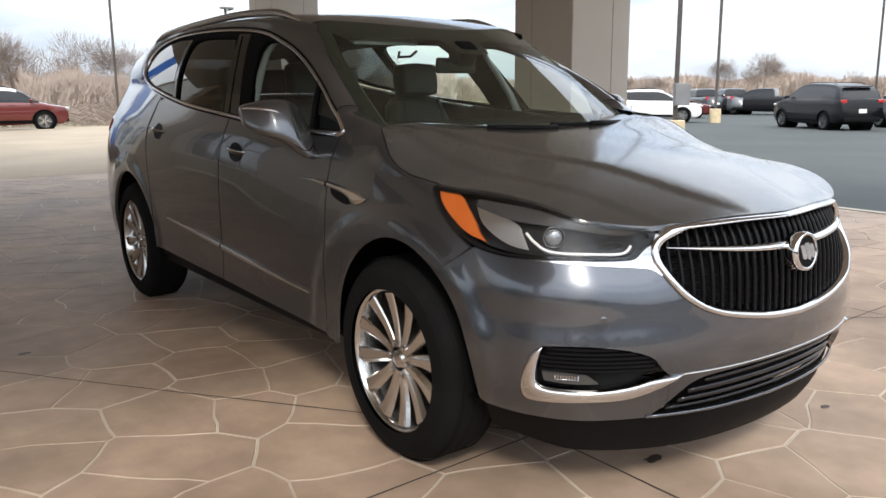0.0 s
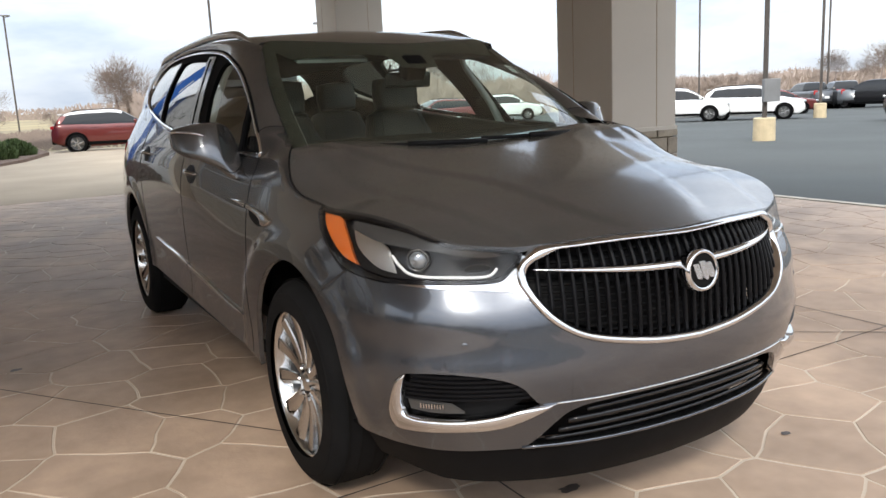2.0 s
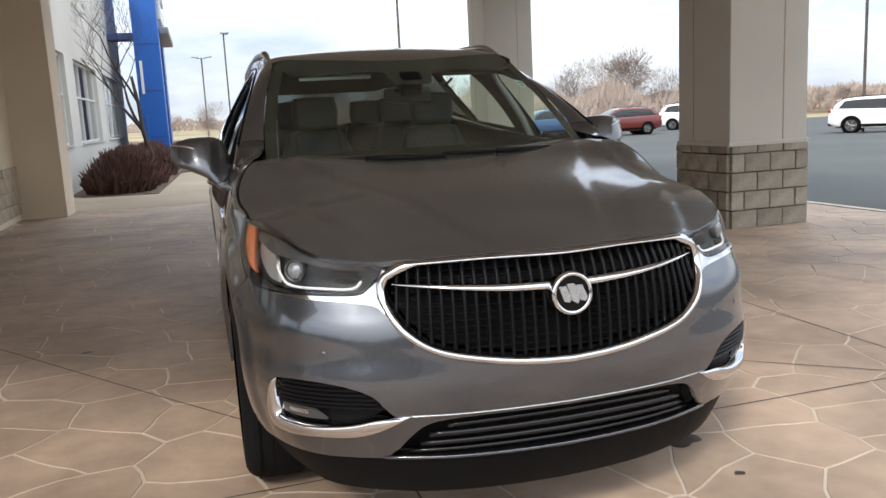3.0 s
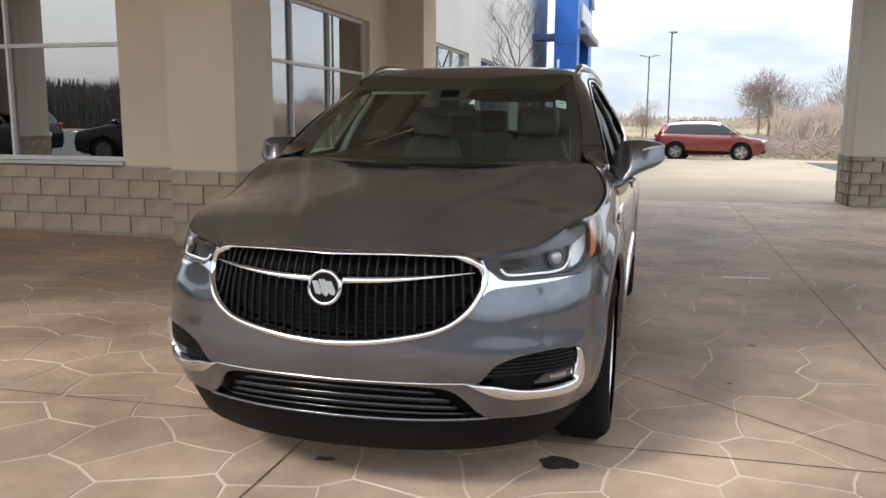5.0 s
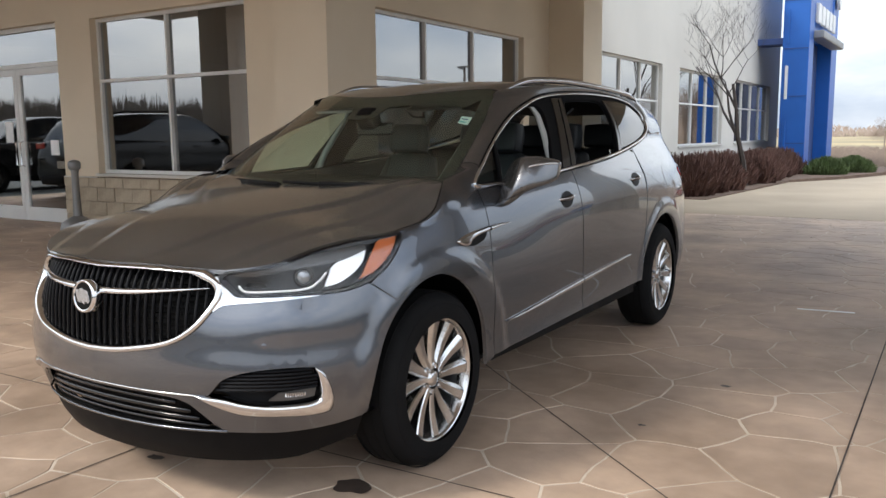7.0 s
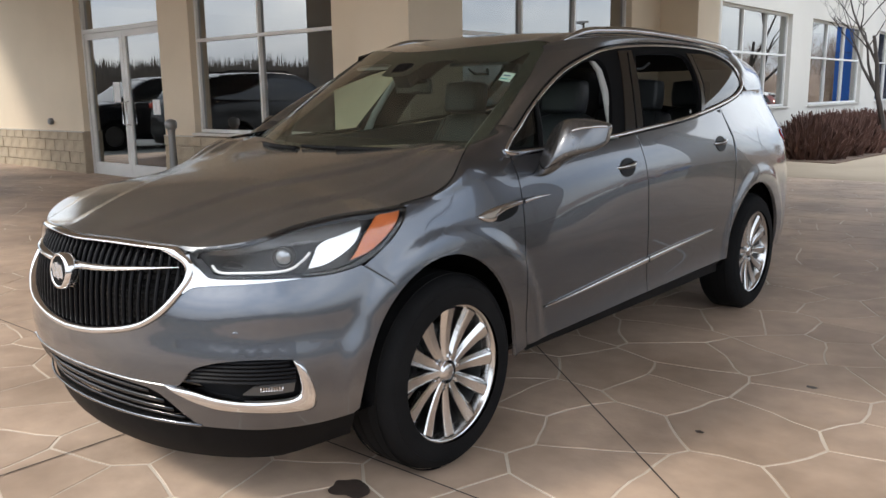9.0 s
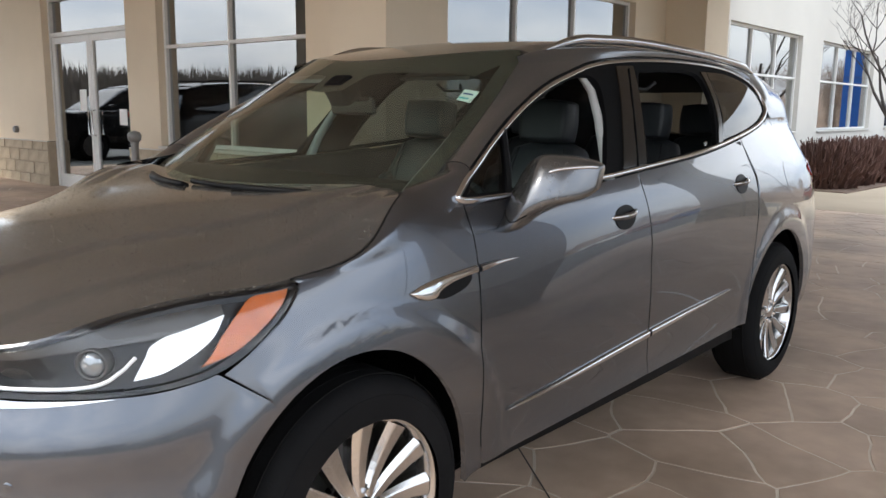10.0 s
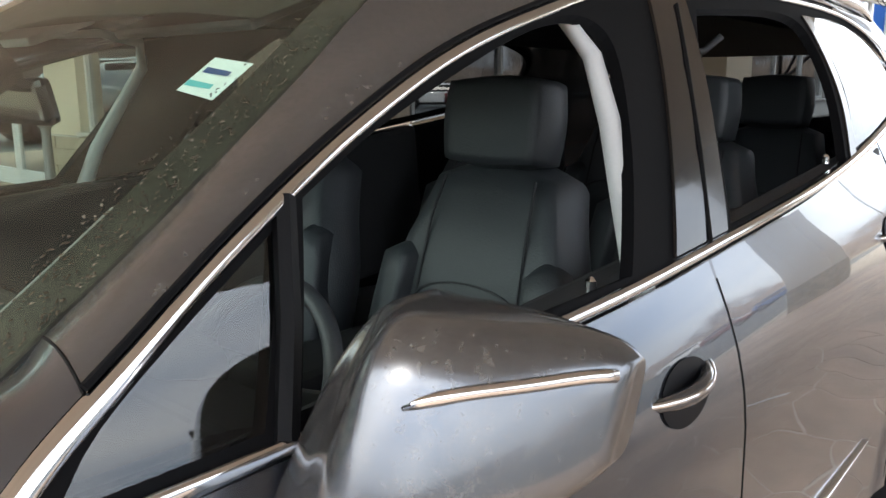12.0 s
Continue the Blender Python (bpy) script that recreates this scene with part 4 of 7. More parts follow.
LAMP_LOW = open_curve([(0.566, 0.928), (0.585, 0.907), (0.618, 0.880), (0.655, 0.858), (0.735, 0.855), (0.86, 0.858), (1.006, 0.856), (1.10, 0.857), (1.165, 0.863), (1.23, 0.875), (1.31, 0.909), (1.41, 0.975), (1.466, 1.028)], 4)
GRILLE_OUT = open_curve([(0.0, 0.624), (0.12, 0.630), (0.25, 0.647), (0.40, 0.680), (0.505, 0.736), (0.570, 0.808)], 5)
STRIP_LOW = open_curve([(0.570, 0.808), (0.602, 0.826), (0.66, 0.833), (0.73, 0.838), (0.87, 0.847), (1.0, 0.8535)], 4)

# bumper: under grille and lamps, round to the wheel openings
half = GRILLE_OUT + STRIP_LOW[1:] + [(s, z - 0.004) for s, z in LAMP_LOW if 1.03 <= s < 1.232]
half += [(1.244, 0.862), (1.334, 0.798)] + arch(AX_F, 126, 181, 12)
half += dense([(1.17, 0.360), (1.06, 0.348), (0.80, 0.344), (0.600, 0.346), (0.588, 0.352)]) + open_curve([(0.545, 0.385), (0.500, 0.432), (0.455, 0.466), (0.38, 0.484), (0.22, 0.490), (0.0, 0.488)], 5)
bump_out = half + [(-s, z) for s, z in half[::-1][1:-1]]
FOG_LOW = [(0.985, 0.574), (1.010, 0.520), (1.028, 0.455), (1.016, 0.414), (0.95, 0.408), (0.82, 0.414), (0.71, 0.418), (0.64, 0.430), (0.57, 0.457)]
FOG_OUT = closed_curve([(0.955, 0.597, 1)] + FOG_LOW + [(0.496, 0.497, 1), (0.545, 0.499), (0.573, 0.522, 1), (0.61, 0.561), (0.68, 0.587), (0.78, 0.601), (0.87, 0.603)], 5)
FOG_IN = closed_curve([(0.950, 0.593, 1), (0.966, 0.545), (0.974, 0.492), (0.958, 0.466), (0.88, 0.459), (0.77, 0.460), (0.68, 0.471), (0.615, 0.489), (0.575, 0.522, 1), (0.61, 0.558), (0.68, 0.584), (0.78, 0.598), (0.87, 0.600)], 5)
FOG_A = open_curve([(0.955, 0.596)] + FOG_LOW + [(0.500, 0.497)], 5)
FOG_B = open_curve([(0.951, 0.594), (0.966, 0.545), (0.974, 0.492), (0.958, 0.466), (0.88, 0.459), (0.77, 0.460), (0.68, 0.471), (0.615, 0.487), (0.56, 0.494), (0.502, 0.4985)], 5)
fog_l = [(-s, z) for s, z in FOG_OUT]
skin_mesh("front_bumper", [skin(bump_out, shell, 0.03, [FOG_OUT, fog_l], 0.02)], M_PAINT, suv, "grey metallic painted bumper")


# bonnet
seam_s = [i * 0.05 for i in range(30)] + [1.462]
seam = [shell(s, top_seam(s)) for s in seam_s]
HOOD_SIDE = open_curve([(seam[-1][0] - 0.004, seam[-1][1]), (0.877, -0.115), (0.891, -0.02), (0.890, 0.06), (0.865, 0.137), (0.821, 0.232)], 6)
HOOD_BACK = open_curve([(0.821, 0.232), (0.78, 0.268), (0.70, 0.29), (0.56, 0.285), (0.36, 0.25), (0.18, 0.215), (0.0, 0.20)], 6)
hh = [(x, y) for x, y, z in seam[:-1]] + HOOD_SIDE[:-1] + HOOD_BACK
hood_out = [(x * 0.996, y) for x, y in hh] + [(-x * 0.996, y) for x, y in hh[::-1][1:-1]]
bonnet = skin_mesh("bonnet", [skin(hood_out, hood, 0.028, (), 0.02)], M_PAINT_DUST, suv, "dusty grey bonnet with dried water spots")
skin_mesh("cowl", [skin([(-0.74, 0.30), (-0.3, 0.15), (0, 0.12), (0.3, 0.15), (0.74, 0.30), (0.76, 0.52), (-0.76, 0.52)], hood, 0.08, (), 0.01, -0.03)], M_BLACK, suv)

# wings
wing = open_curve([(1.250, 0.868), (1.318, 0.905), (1.417, 0.972), (1.474, 1.026)], 4)


def wing_z(s):
    """Upper edge of the wing's flank, where its rounded top begins."""
    return table([1.478, 1.561, 1.676, 1.79, 1.90, 2.019], [1.040, 1.046, 1.057, 1.079, 1.113, 1.158], s)


S_SAIL = s_of(0.372)
wing += [(s, wing_z(s)) for s in (1.478 + (S_SAIL - 1.478) * k / 18 for k in range(19))]
wing += [(s_of(0.380), 1.168), (s_of(0.390), 1.184), (s_of(0.404), 1.193), (s_of(0.43), 1.194)]
wing += dense([(2.112, 1.193), (2.106, 1.10), (2.098, 1.0), (2.084, 0.77), (2.088, 0.5), (2.096, 0.40), (2.098, 0.385)], 0.05)
wing += dense([(2.05, 0.375), (2.03, 0.362)])[:-1] + arch(AX_F, -3, 126, 22) + [(1.341, 0.797)]
w1 = skin(wing, shell, 0.026, (), 0.02)
for flank in (lambda p: p, mirrored):
    skin_mesh("wing", [flank(w1)], M_PAINT, suv, "grey metallic front wing")

# doors, quarter panels, sills
BELT = open_curve([(0.36, 1.177), (0.55, 1.182), (0.80, 1.193), (1.13, 1.207), (1.45, 1.231), (2.0, 1.268), (2.5, 1.322), (2.95, 1.383), (3.17, 1.43)], 6)


def belt_z(y):
    y -= 0.07
    for (a, za), (b, zb) in zip(BELT, BELT[1:]):
        if a <= y <= b:
            return za + (zb - za) * (y - a) / (b - a)
    return BELT[0][1] if y < BELT[0][0] else BELT[-1][1]


def y_at(s):
    return plan_at(s)[1]


def belt_run(s0, s1, n=14):
    return [(s0 + (s1 - s0) * i / n, belt_z(y_at(s0 + (s1 - s0) * i / n))) for i in range(n + 1)]


door_f = belt_run(2.117, 3.126) + dense([(3.126, 1.15), (3.150, 0.9), (3.180, 0.62), (3.192, 0.412)], 0.06) + dense([(3.192, 0.412), (2.106, 0.392)], 0.06)[1:] + dense([(2.106, 0.392), (2.095, 0.5), (2.091, 0.77), (2.105, 1.0), (2.113, 1.10)], 0.06)[1:]
door_r = belt_run(3.136, 4.302) + dense([(4.302, 1.15), (4.295, 0.95), (4.270, 0.74), (4.235, 0.55), (4.222, 0.425)], 0.06) + dense([(4.222, 0.425), (3.201, 0.412)], 0.06)[1:] + dense([(3.201, 0.412), (3.189, 0.62), (3.159, 0.9), (3.135, 1.15)], 0.06)[1:-1]
doors = {}
for nm, out in (("front_door", door_f), ("rear_door", door_r)):
    pc = skin(out, shell, 0.036, (), 0.02)
    skin_mesh(nm, [mirrored(pc)], M_PAINT, suv, "grey metallic passenger-side door")
    skin_mesh(nm, [pc], M_PAINT, suv, "grey metallic driver-side door with lowered window")
for nm, line in (("front", [(2.1145, 1.184), (2.1095, 1.10), (2.1015, 1.0), (2.0875, 0.77), (2.0915, 0.5), (2.101, 0.40)]), ("mid", [(3.131, 1.20), (3.131, 1.15), (3.1545, 0.9), (3.1845, 0.62), (3.1965, 0.42)]), ("rear", [(4.307, 1.30), (4.307, 1.15), (4.300, 0.95), (4.2755, 0.74), (4.240, 0.55)])):
    for sg in (1, -1):
        part("door_gap", tube([shell(sg * s, z, -0.0005) for s, z in dense(line, 0.05)[:-1]], 0.0019 if nm == "front" else 0.0016, 6), M_GAP, suv)
quarter = belt_run(4.312, 4.84, 8) + dense([(4.84, 1.43), (5.2, 1.44), (5.6, 1.43)], 0.08) + dense([(5.6, 1.43), (6.51, 1.30), (6.51, 0.36), (5.25, 0.36)], 0.08)[1:] + arch(AX_R, -3, 172, 26) + dense([(4.228, 0.44), (4.245, 0.55), (4.281, 0.74), (4.305, 0.95)], 0.06)
both("quarter_panel", skin(quarter, shell, 0.036, (), 0.02), M_PAINT, suv, "grey metallic rear quarter panel")
both("sill", skin(dense([(2.05, 0.395), (4.22, 0.428), (4.24, 0.345), (2.04, 0.320)], 0.08), lambda s, z, push=0.0: shell(s, z, push - 0.012 - 1.5 * max(0.0, 0.412 - z)), 0.04, (), 0.01, 0.0), M_BLACK, suv, "black sill")
both("bumper_skirt", skin(dense([(5.2, 0.35), (6.5, 0.35), (6.5, 0.21), (5.2, 0.21)], 0.08), shell, 0.08, (), 0.02, -0.02), M_BLACK, suv)
chin = [(0.0, 0.350), (0.60, 0.346), (0.96, 0.362), (1.185, 0.36), (1.20, 0.255), (0.9, 0.215), (0.5, 0.205), (0.0, 0.20)]
chin = dense(chin, 0.07)
chin = chin + [(-s, z) for s, z in chin[::-1][1:-1]]
skin_mesh("air_dam", [skin(chin, shell, 0.06, (), 0.03, -0.012)], M_BLACK, suv, "black plastic air dam under the bumper")

# roof, pillars
WS_SIDE = open_curve([(0.754, 1.172), (0.750, 1.215), (0.728, 1.36), (0.690, 1.50), (0.655, 1.585), (0.632, 1.645)], 5)
def ws_top(x):
    """Height at which the windscreen meets the roof."""
    lo, hi = 1.58, 1.72
    for _ in range(24):
        z = (lo + hi) / 2
        lo, hi = (z, hi) if roof(x, screen(x, z)[1])[2] > z else (lo, z)
    return lo


WS_TOP = [(x, ws_top(x)) for x in (0.63 - 0.035 * k for k in range(19))]
ROOF_SIDE = open_curve([(0.633, 1.04), (0.638, 1.2), (0.642, 1.6), (0.64, 2.4), (0.63, 3.1), (0.59, 3.6), (0.55, 3.86)], 6)
ws_top_xy = [screen(x, z)[:2] for x, z in WS_TOP]
rf = [(x, y + 0.004) for x, y in ws_top_xy[::-1]] + ROOF_SIDE + [(0.3, 3.93), (0.0, 3.95)]
roof_out = rf + [(-x, y) for x, y in rf[::-1][1:-1]]
skin_mesh("roof", [skin(roof_out, roof, 0.09, (), 0.01)], M_PAINT_DUST, suv, "dusty grey roof")
DLO = closed_curve([(0.369, 1.210), (0.386, 1.228), (0.428, 1.260), (0.49, 1.298), (0.62, 1.376), (0.79, 1.463), (0.99, 1.545), (1.22, 1.610), (1.45, 1.658), (1.80, 1.690), (2.3, 1.706), (2.80, 1.697), (3.08, 1.656), (3.21, 1.585), (3.19, 1.478),
                    (2.95, 1.400), (2.5, 1.334), (2.0, 1.279), (1.45, 1.237), (1.13, 1.214), (0.80, 1.199), (0.55, 1.186), (0.45, 1.180), (0.400, 1.182), (0.374, 1.193)], 6)
dlo_top = DLO[:6 * 13 + 1]


def resample(ps, n):
    ps = [Vector(p) for p in ps]
    ls = [0.0]
    for a, b in zip(ps, ps[1:]):
        ls.append(ls[-1] + (b - a).length)
    out, k = [], 0
    for i in range(n):
        d = ls[-1] * i / (n - 1)
        while k < len(ps) - 2 and ls[k + 1] < d:
            k += 1
        f = (d - ls[k]) / max(1e-9, ls[k + 1] - ls[k])
        out.append(ps[k].lerp(ps[k + 1], min(1, f)))
    return out


N = 60
k_out = min(k for k, p in enumerate(dlo_top) if p[1] > 1.278)
outer = resample([cabin(y, z, 0.004) for y, z in dlo_top[k_out:]], N)
ws_all = [Vector(screen(x + 0.004, z)) for x, z in WS_SIDE]
k_in = min(k for k, p in enumerate(ws_all) if p.z > 1.285)
ws_edge = ws_all[k_in:]
inner = resample(ws_edge, 24)[:-1] + resample([Vector(roof(x, y)) for x, y in ROOF_SIDE if y <= 3.45], N - 23)
# rounded top of the wing, from the flank over the shoulder to the bonnet and up to the windscreen pillar
side_a = [(s, wing_z(s)) for s in (1.478 + (S_SAIL - 1.478) * k / 40 for k in range(41))]
line_a = even([(x + 0.004, y) for x, y in HOOD_SIDE], 41)
cross = []
for (s, z), (x, y) in zip(side_a, line_a):
    p0, p1 = Vector(shell(s, z)), Vector(hood(x, y))
    up = (Vector(shell(s, z + 0.01)) - p0).cross(Vector(shell(s + 0.01, z)) - p0).normalized()
    lid = (Vector(hood(x + 0.01, y)) - p1).cross(Vector(hood(x, y + 0.01)) - p1).normalized()
    c_ = p1 - p0
    cross.append((p0, (c_ - c_.dot(up) * up).normalized(), p1, (c_ - c_.dot(lid) * lid).normalized()))
rim_front = DLO[-14:]
k0 = min(range(len(rim_front)), key=lambda k: abs(rim_front[k][1] - 1.191) + 9 * (rim_front[k][0] > 0.40))
sail = [Vector(shell(S_SAIL, wing_z(S_SAIL)))] + [Vector(cabin(y, z, 0.005)) for y, z in rim_front[k0:14] + DLO[:k_out + 1]]
sail = resample(sail, 28)
inside_b = [Vector(hood(*line_a[-1])), Vector((0.802, 0.275, 1.233)), Vector((0.776, 0.345, 1.243))] + [p for p in ws_all[:k_in + 1] if p.z > 1.256]
inside_b = resample([Vector(catmull([tuple(p) for p in inside_b], k / 6)) for k in range(6 * (len(inside_b) - 1) + 1)], 28)
grid = []
for i, (p0, t0, p1, t1) in enumerate(cross):
    m_ = (p1 - p0).length
    col = []
    for k in range(17):
        u = k / 16
        col.append((2 * u ** 3 - 3 * u * u + 1) * p0 + (u ** 3 - 2 * u * u + u) * m_ * t0 + (3 * u * u - 2 * u ** 3) * p1 + (u ** 3 - u * u) * m_ * t1)
    grid.append(col)
last = [p - grid[40][0].lerp(grid[40][16], k / 16) for k, p in enumerate(grid[40])]
for k in range(1, 28):
    a, b, f = sail[k], inside_b[k], smooth01(0, 22, k)
    bow = Vector((0.75, -0.25, 0.62)).normalized() * min(0.018, 0.2 * (b - a).length)
    grid.append([a.lerp(b, u / 16) + (1 - f) * last[u] * ((b - a).length / (grid[40][16] - grid[40][0]).length) + f * bow * 4 * (u / 16) * (1 - u / 16) for u in range(17)])
for _ in range(40):
    for i in range(30, 60):
        for k in range(1, 16):
            f = 0.5 * smooth01(29, 40, i) * smooth01(61, 50, i)
            grid[i][k] = grid[i][k].lerp((grid[i - 1][k] + grid[i + 1][k] + grid[i][k - 1] + grid[i][k + 1]) / 4, f)
for sg in (1, -1):
    pos, nor, faces = [], [], []
    for i, col in enumerate(grid):
        for k, p in enumerate(col):
            along = grid[min(i + 1, len(grid) - 1)][k] - grid[max(i - 1, 0)][k]
            over = col[min(k + 1, 16)] - col[max(k - 1, 0)] if i > 40 or 0 < k < 16 else cross[i][1] if k == 0 else cross[i][3]
            n_ = along.cross(over).normalized()
            n_ = n_ if n_.z + n_.x > 0 else -n_
            pos.append((sg * p.x, p.y, p.z))
            nor.append((sg * n_.x, n_.y, n_.z))
    for i in range(len(grid) - 1):
        for k in range(16):
            q = (i * 17 + k, (i + 1) * 17 + k, (i + 1) * 17 + k + 1, i * 17 + k + 1)
            faces.append(q if sg > 0 else q[::-1])
    me = bpy.data.meshes.new("wing_top")
    me.from_pydata(pos, [], faces)
    me.shade_smooth()
    me.normals_split_custom_set_from_vertices(nor)
    finish("wing_top", me, M_PAINT, suv, "grey metallic top of the front wing")
    gap_line = [Vector(hood(x, y, 0.0005)) for x, y in even([(x + 0.002, y) for x, y in HOOD_SIDE], 30)]
    part("bonnet_gap", tube([(sg * p.x, p.y, p.z - 0.002) for p in gap_line], 0.0028, 5), M_GAP, suv)
for sg in (1, -1):
    rows = []
    for k in range(7):
        f = k / 6
        row = []
        for a, b in zip(outer, inner):
            p = a.lerp(b, f)
            w = min(0.018, 0.2 * (b - a).length) * 4 * f * (1 - f)
            p = p + Vector((0.75, -0.25 if p.y < 1.1 else 0.0, 0.62)).normalized() * w
            row.append((sg * p.x, p.y, p.z))
        rows.append(row)
    seam_a, seam_b = [min(range(N), key=lambda i: abs(row[i].z - z)) for row, z in ((inner, 1.302), (outer, 1.285))]
    seam_p = [inner[seam_a].lerp(outer[seam_b], f / 6) + Vector((0.75, -0.25, 0.62)).normalized() * (0.018 * 4 * f / 6 * (1 - f / 6) + 0.001) for f in range(7)]
    part("pillar_seam", tube([(sg * p.x, p.y, p.z) for p in seam_p], 0.0014, 5), M_GAP, suv)
    edge = [p + Vector((0.002, 0, 0.005)) for p in outer[:52]]
    part("pillar_rubber", tube([(sg * p.x, p.y, p.z) for p in edge], 0.0038, 6), M_RUBBER, suv)
    loft(rows, M_PAINT_DUST, "roof_pillar", suv, "dusty grey windscreen pillar and roof side")
    back = [Vector(cabin(y, z, 0.004)) for y, z in ((3.08, 1.656), (3.21, 1.585), (3.19, 1.478))] + [Vector(shell(s, 1.43)) for s in (4.95, 5.1, 5.3, 5.45, 5.6)]
    upper = [Vector(roof(x, y)) for x, y in ((0.61, 3.44), (0.60, 3.52), (0.595, 3.60), (0.585, 3.66), (0.575, 3.72), (0.565, 3.78), (0.555, 3.83), (0.55, 3.86))]
    back = resample(back, 16)
    upper = resample(upper, 16)
    rows = [[(sg * p.x, p.y, p.z) for p in (a.lerp(b, f / 5) + Vector((0.7, 0.1, 0.5)) * 0.12 * (f / 5) * (1 - f / 5) for a, b in zip(back, upper))] for f in range(6)]
    loft(rows, M_PAINT_DUST, "rear_pillar", suv)
    # roof rail
    pts = [Vector(roof(0.632, y)) + Vector((0, 0, 0.034 * smooth01(1.12, 1.5, y) * smooth01(3.48, 3.1, y) - 0.010)) for y in [1.12 + 0.047 * k for k in range(51)]]
    rail = part("roof_rail", tube([(sg * p.x, p.y, p.z) for p in pts], 0.020, 10, flat=1.2, radii=[0.004 + 0.016 * smooth01(0, 8, min(k, 50 - k)) for k in range(51)]), M_RIM, suv, "satin silver roof rail", True)
# tailgate, closed behind
tail_top = [Vector((x, 3.86 + 0.09 * (1 - (x / 0.55) ** 2), roof(x, 3.9)[2])) for x in [-0.55 + 0.11 * k for k in range(11)]]
tail_mid = [Vector(shell((6.51 - abs(k) * 0.13) * (1 if k <= 0 else -1), 1.26)) for k in range(-5, 6)]
tail_mid.sort(key=lambda p: p.x)
loft([tail_top, tail_mid], M_PRIVACY, "rear_window", suv, "dark tinted rear window")
tail_low = [Vector(shell((6.51 - abs(k) * 0.13) * (1 if k <= 0 else -1), 1.16, -0.01)) for k in range(-5, 6)]
tail_low.sort(key=lambda p: p.x)
loft([tail_mid, tail_low], M_PAINT, "tailgate_top", suv)
for sg in (1, -1):
    tl = closed_curve([(5.36, 1.16), (5.6, 1.19), (5.9, 1.17), (5.9, 1.08), (5.6, 1.06), (5.42, 1.09)], 5)
    skin_mesh("tail_lamp", [skin(tl, lambda s, z, push=0.0, sg=sg: shell(sg * s, z, push), 0.05, (), 0.01, 0.008, sg < 0)], M_RED, suv, "red tail lamp")

# windscreen
ws = [(x, z) for x, z in WS_SIDE[1:]] + WS_TOP[1:]
ws_half = [(0.0, 1.165), (0.4, 1.165)] + [(x, z) for x, z in WS_SIDE] + WS_TOP[1:]
ws_out = ws_half + [(-x, z) for x, z in ws_half[::-1][1:-1]]
windscreen = skin_mesh("windscreen", [skin(ws_out, screen, 0.07, (), 0, 0.0)], M_SCREEN, suv, "windscreen glass with a film of dust and painted haze")
windscreen.visible_shadow = False
frit_in = [(0.0, 1.215), (0.4, 1.212)] + [(x - 0.052, z + (0.05 if k == 0 else 0)) for k, (x, z) in enumerate(WS_SIDE[:-2])] + [(0.545, 1.585), (0.42, 1.598), (0.2, 1.600), (0.12, 1.590), (0.09, 1.53), (0.0, 1.525)]
frit_in = frit_in + [(-x, z) for x, z in frit_in[::-1][1:-1]]
skin_mesh("windscreen_border", [skin([(x * 0.999, z) for x, z in ws_out], screen, 0.08, [frit_in], 0, -0.004)], M_FRIT, suv, "black printed border of the windscreen")
stick = part("sticker", bmesh.new(), M_WHITE, windscreen, "small white and teal sticker inside the glass")
sp, sf, sn = skin(dense([(0.578, 1.497), (0.632, 1.486), (0.622, 1.526), (0.568, 1.534)], 0.03), screen, 0.03, (), 0, -0.002)
stick.data.from_pydata([tuple(p) for p in sp], [], sf)
for z0, m_ in ((1.520, M_NAVY), (1.506, M_TEAL)):
    skin_mesh("sticker_bar", [skin([(0.580, z0 - 0.004), (0.615, z0 - 0.009), (0.613, z0 - 0.004), (0.578, z0 + 0.002)], screen, 0.03, (), 0, -0.0005)], m_, windscreen)
for x0, x1 in ((0.56, -0.04), (-0.04, -0.58)):
    line = [Vector(screen(x0 + (x1 - x0) * f, 1.188 + 0.014 * f)) + Vector((0, -0.012, 0.012)) for f in (0.0, 0.2, 0.4, 0.6, 0.8, 1.0)]
    wiper = part("wiper_arm", tube([p + Vector((0, -0.016, 0.004)) for p in line[:4]], 0.011, 8), M_BLACK, suv, "", True)
    part("blade", tube(line, 0.009, 6), M_BLACK, wiper, "", True)

# bud scales and dirt washed to the edges of the glass, and dried specks on the bonnet
rng = random.Random(41)
spots = []
for k in range(2600):
    sg = 1 if rng.random() < 0.6 else -1
    if rng.random() < 0.62:
        z = 1.185 + 0.40 * rng.random() ** 1.5
        edge_x = min(WS_SIDE, key=lambda q: abs(q[1] - z))[0]
        x = sg * (edge_x - 0.004 - 0.060 * rng.random() ** 1.3)
        spots.append((Vector(screen(x, z, 0.0015)), Vector((0, -0.54, 0.84)), 1.0))
    else:
        x = sg * 0.70 * rng.random()
        spots.append((Vector(screen(x, 1.200 + 0.06 * rng.random() ** 2.2, 0.0015)), Vector((0, -0.54, 0.84)), 1.0))
for k in range(2200):
    x, y = rng.uniform(-0.80, 0.80), 0.20 - 0.75 * rng.random() ** 1.6
    spots.append((Vector(hood(x, y, 0.0012)), Vector((0.05 * x, -0.15, 1)), 0.62))
pos, faces = [], []
